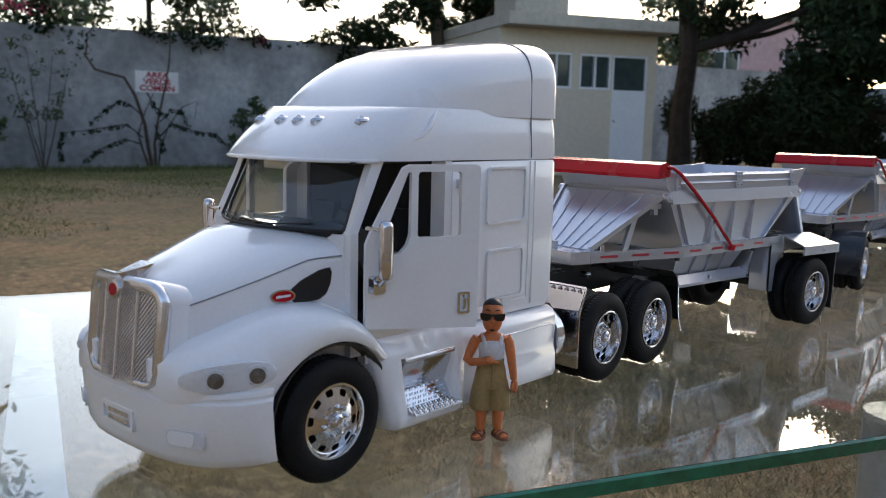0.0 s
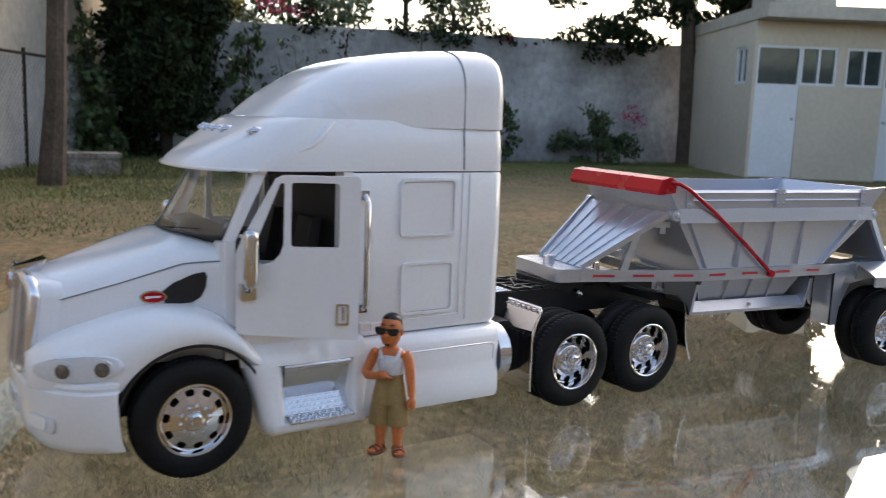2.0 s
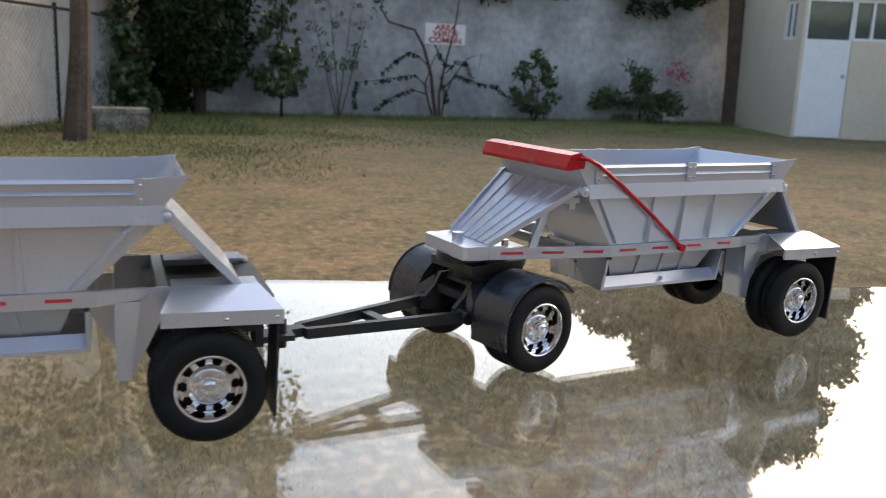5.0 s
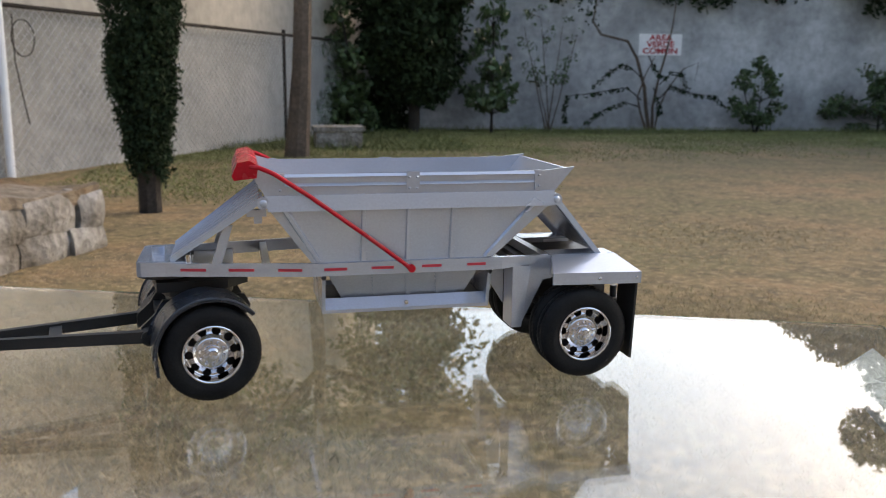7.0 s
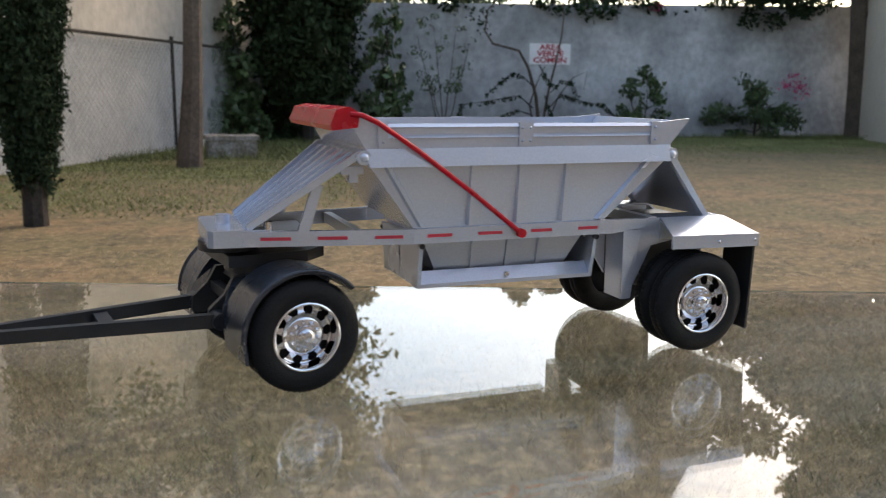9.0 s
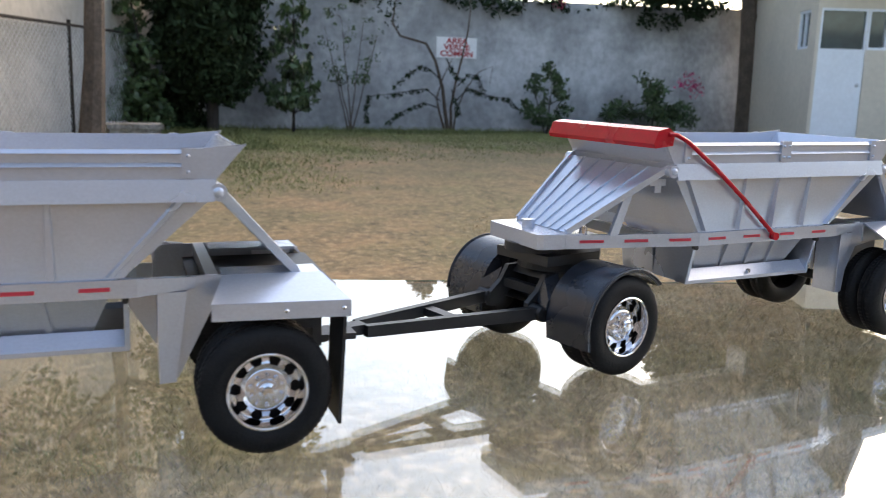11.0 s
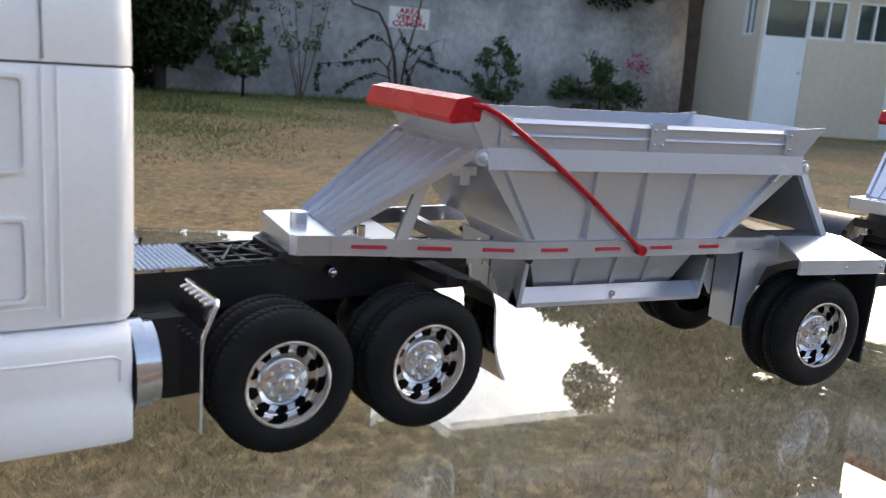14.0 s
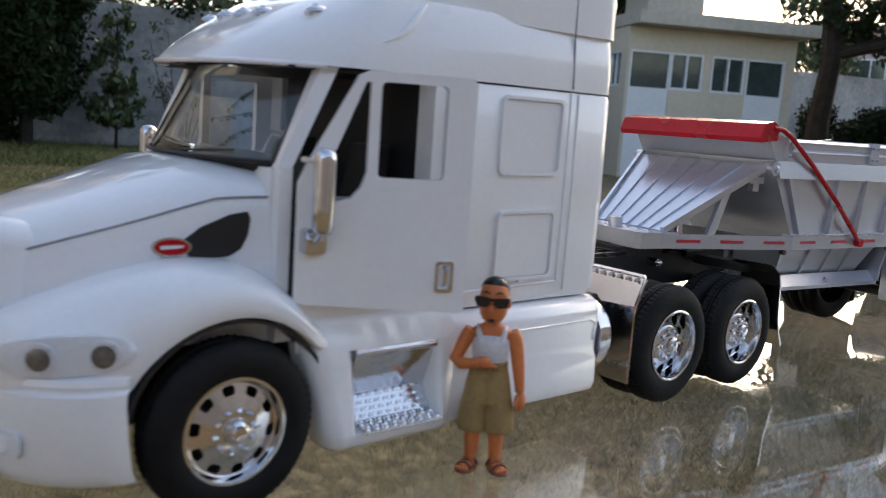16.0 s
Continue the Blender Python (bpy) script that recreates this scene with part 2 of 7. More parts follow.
def lathe_y(bm, prof, n=48, skip=None, closed=False):
    """Turns a profile of (radius, y) about the y axis; skip(ring, segment) leaves a hole."""
    vs = [[bm.verts.new((r * math.cos(2 * math.pi * k / n), y, r * math.sin(2 * math.pi * k / n))) for k in range(n)] for r, y in prof]
    for i in range(len(vs) - (0 if closed else 1)):
        a, b = vs[i], vs[(i + 1) % len(vs)]
        for k in range(n):
            if skip and skip(i, k):
                continue
            j = (k + 1) % n
            bm.faces.new((a[k], a[j], b[j], b[k]))
    return vs


def disc(bm, c, r, h, axis="y", n=16):
    c = Vector(c)
    e = {"x": Vector((1, 0, 0)), "y": Vector((0, 1, 0)), "z": Vector((0, 0, 1))}[axis]
    tube(bm, [c, c + e * h], r, n)


def ball(bm, c, r, n=10):
    m = Matrix.Translation(c) @ Matrix.Diagonal((*(r if isinstance(r, (tuple, list)) else (r, r, r)), 1))
    return bmesh.ops.create_uvsphere(bm, u_segments=n + 4, v_segments=n, radius=1, matrix=m)["verts"]


def raw(name, verts, faces, material, parent=None, smooth=False):
    me = bpy.data.meshes.new(name)
    me.from_pydata(verts, [], faces)
    for m in material if isinstance(material, (list, tuple)) else (material,):
        me.materials.append(m)
    if smooth:
        me.shade_smooth()
    ob = new(name, me)
    if parent:
        ob.parent = parent
    return ob


# ---- ground, walls, hut, table ----
def lawn_height(x, y):
    return 0.012 * noise.noise((x * 0.8, y * 0.8, 0)) + 0.006 * noise.noise((x * 3, y * 3, 1))


bm = bm_new()
N = 60
g = [[bm.verts.new((-9 + 30 * i / N, -7 + 24 * j / N, lawn_height(-9 + 30 * i / N, -7 + 24 * j / N))) for j in range(N + 1)] for i in range(N + 1)]
for i in range(N):
    for j in range(N):
        bm.faces.new((g[i][j], g[i + 1][j], g[i + 1][j + 1], g[i][j + 1]))
far = [bm.verts.new((x, y, -0.02)) for x, y in ((-400, -400), (400, -400), (400, 400), (-400, 400))]
border = [g[i][0] for i in range(N + 1)], [g[N][j] for j in range(N + 1)], [g[i][N] for i in range(N, -1, -1)], [g[0][j] for j in range(N, -1, -1)]
for k in range(4):
    b = border[k]
    for i in range(N):
        bm.faces.new((far[k], b[i + 1], b[i]) if i < N // 2 else (far[(k + 1) % 4], b[i + 1], b[i]))
    bm.faces.new((far[k], far[(k + 1) % 4], b[N // 2]))
ground = tagged(part("ground", bm, GROUND, scale=1), "dry yellow-brown lawn with green patches", "lawn", kind="structure")


def grass_patch(name, label, count, region, height, width, material, keep=None):
    """Blades as one mesh of thin triangles."""
    x0, x1, y0, y1 = region
    x, y = rng.uniform(x0, x1, count), rng.uniform(y0, y1, count)
    if keep is not None:
        k = keep(x, y)
        x, y = x[k], y[k]
    n = len(x)
    h = height * rng.uniform(0.4, 1.25, n)
    a = rng.uniform(0, 2 * np.pi, n)
    lean = rng.uniform(0.3, 1.6, n) * h
    la = rng.uniform(0, 2 * np.pi, n)
    w = width * rng.uniform(0.6, 1.3, n)
    z = np.full(n, -0.006)
    p0 = np.stack([x - np.cos(a) * w, y - np.sin(a) * w, z], 1)
    p1 = np.stack([x + np.cos(a) * w, y + np.sin(a) * w, z], 1)
    p2 = np.stack([x + np.cos(la) * lean, y + np.sin(la) * lean, z + h], 1)
    v = np.stack([p0, p1, p2], 1).reshape(-1, 3)
    f = np.arange(3 * n).reshape(-1, 3)
    return tagged(raw(name, v.tolist(), f.tolist(), material), label, "grass", kind="stuff")


def clump(x, y, s, t):
    return np.sin(x * s + 1.3) * np.cos(y * s * 1.2 + t) + 0.5 * np.sin(x * 2.7 * s + y * 1.9 * s + t)


grass_patch("grass_near", "short dry straw-coloured grass of the lawn", 400000, (-2.2, 3.2, -1.2, 3.0), 0.028, 0.0015, GRASS, lambda x, y: rng.random(len(x)) < np.clip(2.4 - np.hypot((x - 0.4) / 1.2, y - 0.9), 0, 1))
grass_patch("grass_far", "short dry straw-coloured grass of the lawn", 170000, (-2.0, 4.5, 2.1, 5.0), 0.012, 0.0026, FAR_GRASS, lambda x, y: rng.random(len(x)) < np.clip((5.0 - y) / 2.6, 0, 1) ** 1.3)
grass_patch("grass_green", "greener grass tufts in the dry lawn", 60000, (-2.0, 3.0, -1.0, 3.0), 0.032, 0.0016, GREEN_GRASS, lambda x, y: (clump(x, y, 2.6, 0.4) > 0.35) & (rng.random(len(x)) < np.clip(2.3 - np.hypot((x - 0.4) / 1.2, y - 0.9), 0, 1)))
grass_patch("grass_back", "taller green grass along the foot of the walls", 60000, (-3, 13, 8.5, 13.7), 0.1, 0.006, GREEN_GRASS, lambda x, y: (y > 13.0 + 0.4 * np.sin(x * 1.1)) | ((x < 1.6) & (y > 9.5)))
grass_patch("grass_edge", "green grass at the back of the lawn", 700000, (-2, 15, 3.9, 13.8), 0.03, 0.006, OLIVE_GRASS, lambda x, y: rng.random(len(x)) < np.clip((y - 9.0 + 0.9 * clump(x, y, 0.8, 1.0)) / 4.0 + np.clip((3.0 - x) / 2.2, 0, 1) * np.clip((y - 3.8) / 2.2, 0, 1), 0, 1) ** 1.3)


def wall_run(name, p, q, height, thick, material, label, z0=-0.1, rise=0.0):
    """A wall from p to q; its face lies on the line, its thickness to the left of it."""
    p, q = Vector((*p, 0)), Vector((*q, 0))
    d = (q - p).normalized()
    nrm = Vector((-d.y, d.x, 0)) * thick
    bm = bm_new()
    hexa(bm, [v + Vector((0, 0, z0)) for v in (p, q, q + nrm, p + nrm)], [v + Vector((0, 0, height + h)) for v, h in ((p, 0), (q, rise), (q + nrm, rise), (p + nrm, 0))])
    ob = tagged(part(name, bm, material, scale=1, smooth=0), label, "wall", kind="structure")
    return ob


WB = 13.8
wall_run("wall_north", (-0.6, WB - 0.0355), (30, WB + 1.0), 2.05, 0.15, WALL, "grey whitewashed block wall with dirt stains", rise=0.78)
wall_run("wall_west", (-6.2, -2.0), (0.45, WB), 1.3, 0.2, WALL_L, "rain-stained grey concrete wall behind a wire fence")
wall_run("wall_west_high", (-6.215, -2.0), (-2.127, 7.7), 4.2, 0.3, WALL_HI, "tall beige plastered side wall", z0=1.3)
wall_run("wall_west_tall", (-2.127, 7.7), (0.645, WB + 0.5), 7.5, 0.3, WALL_HI, "tall beige plastered gable wall", z0=1.3)
wall_run("wall_east", (30, WB + 1), (27, -4.5), 2.4, 0.2, WALL, "grey garden wall closing the yard")
# Unseen wall behind the camera, added dark and near so chrome reflects less sky.
wall_run("wall_south", (27, -4.5), (-6.2, -4.5), 2.7, 0.2, GREYW, "unseen dark grey wall closing the yard, added to darken reflections")
wall_run("wall_southwest", (-6.2, -4.5), (-6.2, -2), 2.4, 0.2, WALL, "grey garden wall closing the yard")

# joints of the block wall
bm = bm_new()
for k in range(1, 11):
    z = 0.2 * k
    hexa(bm, [(0.5, WB - 0.004, z), (29, WB - 0.004 + 0.966, z), (29, WB + 0.97, z), (0.5, WB + 0.002, z)], [(0.5, WB - 0.004, z + 0.012), (29, WB - 0.004 + 0.966, z + 0.012), (29, WB + 0.97, z + 0.012), (0.5, WB + 0.002, z + 0.012)])
tagged(part("trim", bm, WALL, scale=1, smooth=0), "faint mortar courses on the block wall", "trim", kind="structure")


def build_hut():
    """Store hut: local x along the front, y into the depth."""
    hut = empty("garden_hut", pose(9.68, 10.48, 0, 0, 0, -21.8), "small cream-painted store hut with two white doors", "hut")
    W_, D_, H_ = 2.94, 3.3, 2.43
    ow = [(0.05, 0.75, 0.0, 2.06), (0.75, 1.32, 1.47, 2.06), (1.465, 2.06, 1.47, 2.06), (2.09, 2.77, 0.0, 2.06)]
    def slab(*q):
        bm = bm_new()
        box(bm, *q)
        part("wall", bm, HUT, hut, scale=1, smooth=0)

    xs = [0.0]
    for a, b, _, _ in ow:
        xs += [a, b]
    xs.append(W_)
    for i in range(0, len(xs), 2):
        slab(xs[i], xs[i + 1], 0, 0.14, -0.1, H_)
    for a, b, c, d in ow:
        slab(a, b, 0, 0.14, d, H_)
        if c > 0:
            slab(a, b, 0, 0.14, -0.1, c)
    for q in ((W_ - 0.14, W_, 0.14, D_, -0.1, H_), (0, 0.14, 0.14, 0.3, -0.1, H_), (0, 0.14, 0.78, D_, -0.1, H_), (0, 0.14, 0.3, 0.78, -0.1, 1.48), (0, 0.14, 0.3, 0.78, 2.06, H_), (0.14, W_ - 0.14, D_ - 0.14, D_, -0.1, H_)):
        slab(*q)
    bm = bm_new()
    box(bm, -0.03, W_ + 0.12, -0.45, D_ + 0.1, H_ + 0.005, H_ + 0.2)
    part("roof", bm, HUT_ROOF, hut, "flat concrete roof slab", scale=1, smooth=0, bevel=0.01)
    bm = bm_new()
    box(bm, 0.5, 1.5, 0.6, 1.6, H_ + 0.2, H_ + 1.6)
    part("tank_base", bm, HUT_ROOF, hut, "square concrete tank stand", scale=1, smooth=0)

    def window(a, b, c, d, n, y=0.06):
        bm = bm_new()
        f = 0.035
        for q in ((a, a + f, c, d), (b - f, b, c, d), (a + f, b - f, c, c + f), (a + f, b - f, d - f, d)):
            box(bm, q[0], q[1], y - 0.05, y + 0.03, q[2], q[3])
        for k in range(1, n):
            x = a + (b - a) * k / n
            box(bm, x - f / 2, x + f / 2, y - 0.05, y + 0.03, c + f, d - f)
        w = part("window", bm, DOORW, hut, scale=1, smooth=0)
        for k in range(n):
            bm = bm_new()
            x0, x1 = a + (b - a) * k / n, a + (b - a) * (k + 1) / n
            box(bm, x0 + f * 0.9, x1 - f * 0.9, y - 0.01, y, c + f * 0.9, d - f * 0.9)
            part("pane", bm, PANE, w, scale=1, smooth=0)

    for (a, b, c, d), n in zip(ow, (0, 2, 2, 0)):
        if n:
            window(a, b, c, d, n)
            continue
        bm = bm_new()
        box(bm, a, b, 0.02, 0.07, 0.02, 1.44)
        door = part("door", bm, DOORW, hut, "white sheet-metal door with a glazed top", scale=1, smooth=0, bevel=0.006)
        bm = bm_new()
        ball(bm, (b - 0.07 if a < 1 else a + 0.07, 0.0, 0.95), 0.03, 6)
        part("handle", bm, GALV, door, scale=1)
        window(a, b, 1.44, d, 1)
    # side window, sliding panes of unequal width
    bm = bm_new()
    for q in ((0.3, 0.34, 1.48, 2.06), (0.74, 0.78, 1.48, 2.06), (0.34, 0.74, 1.48, 1.52), (0.34, 0.74, 2.02, 2.06), (0.52, 0.56, 1.52, 2.02)):
        box(bm, 0.02, 0.1, q[0], q[1], q[2], q[3])
    w = part("window", bm, DOORW, hut, scale=1, smooth=0)
    for a, b in ((0.335, 0.525), (0.555, 0.745)):
        bm = bm_new()
        box(bm, 0.055, 0.065, a, b, 1.515, 2.025)
        part("pane", bm, PANE, w, scale=1, smooth=0)
    # rainwater pipe on the side wall
    bm = bm_new()
    tube(bm, [(-0.04, 3.15, -0.05), (-0.04, 3.15, 2.45)], 0.03, 10)
    part("rain_pipe", bm, HUT, hut, scale=1)


build_hut()


# table
FL, FR, BR, BL = (-0.4055, -0.0065), (0.31, -0.2319), (0.4, 0.102), (-0.319, 0.2835)
TH = 0.0042
table = empty("glass_table", pose(0, 0, GZ), "clear glass table top with green edges and steel end rails", "table")
bm = bm_new()
hexa(bm, [(*p, -TH) for p in (FL, FR, BR, BL)], [(*p, 0) for p in (FL, FR, BR, BL)])
top = part("glass_top", bm, TABLE_GLASS, table, "clear float glass pane", scale=1, smooth=0)
top.visible_shadow = False


def edge_strip(a, b, name, out):
    a, b = Vector((*a, 0)), Vector((*b, 0))
    d = (b - a).normalized()
    o = Vector((d.y, -d.x, 0)) * out
    bm = bm_new()
    g0 = Vector((d.y, -d.x, 0)) * 0.0004
    hexa(bm, [a + g0 + Vector((0, 0, -TH)), b + g0 + Vector((0, 0, -TH)), b + o + Vector((0, 0, -TH)), a + o + Vector((0, 0, -TH))], [a + g0, b + g0, b + o + Vector((0, 0, -0.0006)), a + o + Vector((0, 0, -0.0006))])
    part(name, bm, EDGE, table, "polished green glass edge", scale=1, smooth=0)


dusty_glass(TABLE_GLASS)
edge_strip(FL, FR, "glass_edge", 0.0012)
edge_strip(BR, BL, "glass_edge", 0.0012)
edge_strip(BL, FL, "glass_edge", 0.0012)
edge_strip(FR, BR, "glass_edge", 0.0012)


for p in ((0.29, -0.2), (-0.1, -0.085), (-0.385, -0.003)):
    bm = bm_new()
    disc(bm, (*p, -GZ - 0.01), 0.013, GZ - TH + 0.0095, "z", 16)
    part("leg", bm, STEEL, table, scale=1)

# bright steel bars that carry the glass at its ends
def steel_bar(q):
    bm = bm_new()
    hexa(bm, [(x, y, -0.0105) for x, y in q], [(x, y, -0.0047) for x, y in q])
    part("steel_bar", bm, STEEL, table, "flat bright steel bar under the glass", scale=1, smooth=0, bevel=0.0005)


steel_bar([(-0.364, 0.0), (-0.347, 0.0), (-0.289, 0.2212), (-0.294, 0.2515)])
steel_bar([(0.301, -0.14), (0.325, -0.14), (0.379, 0.075), (0.3525, 0.0525)])
# ---- wheels (local: axle along y, outer face towards -y, centre at the origin) ----
R_T = 16.4


def tyre_mesh(w=8.2, lugs=64):
    bm = bm_new()
    prof = [(9.6, 0.9), (10.2, 0.35), (12.4, 0.0), (14.6, 0.35), (15.6, 1.0), (R_T - 0.25, 1.5), (R_T, 2.0), (R_T, 3.3), (R_T - 0.6, 3.45), (R_T - 0.6, 3.75), (R_T, 3.9), (R_T, w - 3.9), (R_T - 0.6, w - 3.75), (R_T - 0.6, w - 3.45), (R_T, w - 3.3), (R_T, w - 2.0), (R_T - 0.25, w - 1.5), (15.6, w - 1.0), (14.6, w - 0.35), (12.4, w), (10.2, w - 0.35), (9.6, w - 0.9)]
    n = lugs * 2
    vs = []
    for i, (r, y) in enumerate(prof):
        ring = []
        for k in range(n):
            rr = r
            if i in (5, 6, 7, 14, 15, 16) and k % 2:
                rr = r - 0.28
            if i in (4, 17) and k % 2:
                rr = r - 0.18
            a = 2 * math.pi * k / n
            ring.append(bm.verts.new((rr * math.cos(a), y, rr * math.sin(a))))
        vs.append(ring)
    for i in range(len(vs)):
        a, b = vs[i], vs[(i + 1) % len(vs)]
        for k in range(n):
            j = (k + 1) % n
            bm.faces.new((a[k], a[j], b[j], b[k]))
    return bm


def wheel(parent, x, y, z, side, style, dual=True):
    """side -1: outer face towards -y. style 'steer' or 'drive'."""
    turn = 0 if side < 0 else 180
    w = empty("wheel", pose(x * MM, y * MM, z * MM, 0, rng.uniform(0, 360), turn), "", "")
    for k in ("label", "category"):
        if k in w:
            del w[k]
    w.parent = parent
    key = style
    if key not in WHEEL_MESHES:
        WHEEL_MESHES[key] = make_wheel_meshes(style)
    ty, rim, hubm, nuts = WHEEL_MESHES[key]
    for name, me in (("tyre", ty), ("rim", rim), ("hub", hubm)):
        o = new(name, me)
        o.parent = w
        o["label"] = {"tyre": "black ribbed rubber tyre", "rim": "chrome wheel rim with hand holes", "hub": "chrome hub cap"}[name]
    for k in range(10):
        o = new("lug_nut", nuts)
        o.parent = w
        o.rotation_euler = (0, 2 * math.pi * k / 10, 0)
    if dual:
        o = new("tyre", ty)
        o.parent = w
        o.location = (0, 8.8 * MM, 0)
        o["label"] = "black ribbed rubber inner tyre"
    return w


WHEEL_MESHES = {}


def as_mesh(name, bm, m):
    ob = part(name, bm, m)
    me = ob.data
    bpy.data.objects.remove(ob)
    return me


def make_wheel_meshes(style):
    ty = as_mesh("tyre", tyre_mesh(), RUBBER)
    bm = bm_new()
    n = 80
    if style == "steer":
        prof = [(9.9, 1.3), (9.9, 0.5), (9.3, 0.45), (9.0, 1.0), (8.7, 1.9), (8.5, 2.0), (8.25, 1.95), (8.0, 1.88), (7.7, 1.78), (7.4, 1.7), (7.1, 1.6), (6.8, 1.52), (6.55, 1.45), (6.3, 1.38), (5.6, 1.1), (4.9, 0.95), (4.4, 0.7), (2.6, 0.7), (2.4, 0.2), (1.2, 0.0), (0.02, 0.0)]
        n = 160
        radii = [8.37, 8.12, 7.85, 7.55, 7.25, 6.95, 6.67, 6.42]
        hole = lambda i, k: 5 <= i <= 12 and ((radii[i - 5] - 7.4) / 0.95) ** 2 + (((k % 16) - 7.5) * 7.4 * 2 * math.pi / 160 / 1.3) ** 2 < 1
        lathe_y(bm, prof, n, hole)
    else:
        n = 160
        prof = [(9.9, 1.0), (9.9, 0.15), (9.5, 0.0), (9.15, 0.15), (8.95, 0.8), (8.75, 2.2), (8.6, 3.4), (8.4, 3.9), (8.15, 4.05), (7.9, 4.1), (7.6, 4.08), (7.3, 4.0), (7.0, 3.9), (6.7, 3.78), (6.4, 3.66), (6.1, 3.5), (5.8, 3.2), (5.4, 2.7), (5.0, 2.4), (2.9, 2.25), (2.7, 1.5), (1.7, 1.2), (0.02, 1.2)]

        def gap(i, k):
            """Hand holes: rounded trapezoids, wider towards the rim."""
            if not 7 <= i <= 15:
                return False
            r = (prof[i][0] + prof[i + 1][0]) / 2
            u = (r - 7.2) / 1.2
            half = (1.35 + 0.25 * u) * max(1 - abs(u) ** 3.5, 0.0) ** 0.5
            return abs((k % 16) - 7.5) * r * 2 * math.pi / 160 < half

        lathe_y(bm, prof, n, gap)
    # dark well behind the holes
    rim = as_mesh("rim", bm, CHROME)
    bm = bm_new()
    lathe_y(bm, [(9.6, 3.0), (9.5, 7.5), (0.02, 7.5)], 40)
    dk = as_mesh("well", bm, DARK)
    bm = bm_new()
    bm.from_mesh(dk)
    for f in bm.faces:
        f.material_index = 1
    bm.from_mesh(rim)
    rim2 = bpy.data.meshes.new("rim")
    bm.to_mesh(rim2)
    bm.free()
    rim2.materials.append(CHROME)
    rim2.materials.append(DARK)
    rim2.shade_smooth()
    rim2.set_sharp_from_angle(angle=radians(35))
    bm = bm_new()
    f = 0.0 if style == "steer" else 1.2
    lathe_y(bm, [(2.2, f + 0.4), (2.1, f - 0.6), (1.5, f - 0.9), (1.3, f - 1.3), (0.02, f - 1.4)], 20)
    hubm = as_mesh("hub", bm, CHROME)
    bm = bm_new()
    rr = 3.9
    c = (rr, (0.7 if style == "steer" else 2.35), 0)
    tube(bm, [c, (c[0], c[1] - 0.7, c[2]), (c[0], c[1] - 0.95, c[2])], [0.58, 0.55, 0.3], 6)
    nuts = as_mesh("lug_nut", bm, CHROME)
    return ty, rim2, hubm, nuts


def bolt(bm, c, r=0.55, side=-1):
    tube(bm, [c, (c[0], c[1] + side * 0.5, c[2]), (c[0], c[1] + side * 0.8, c[2])], [r, r, r * 0.5], 8)


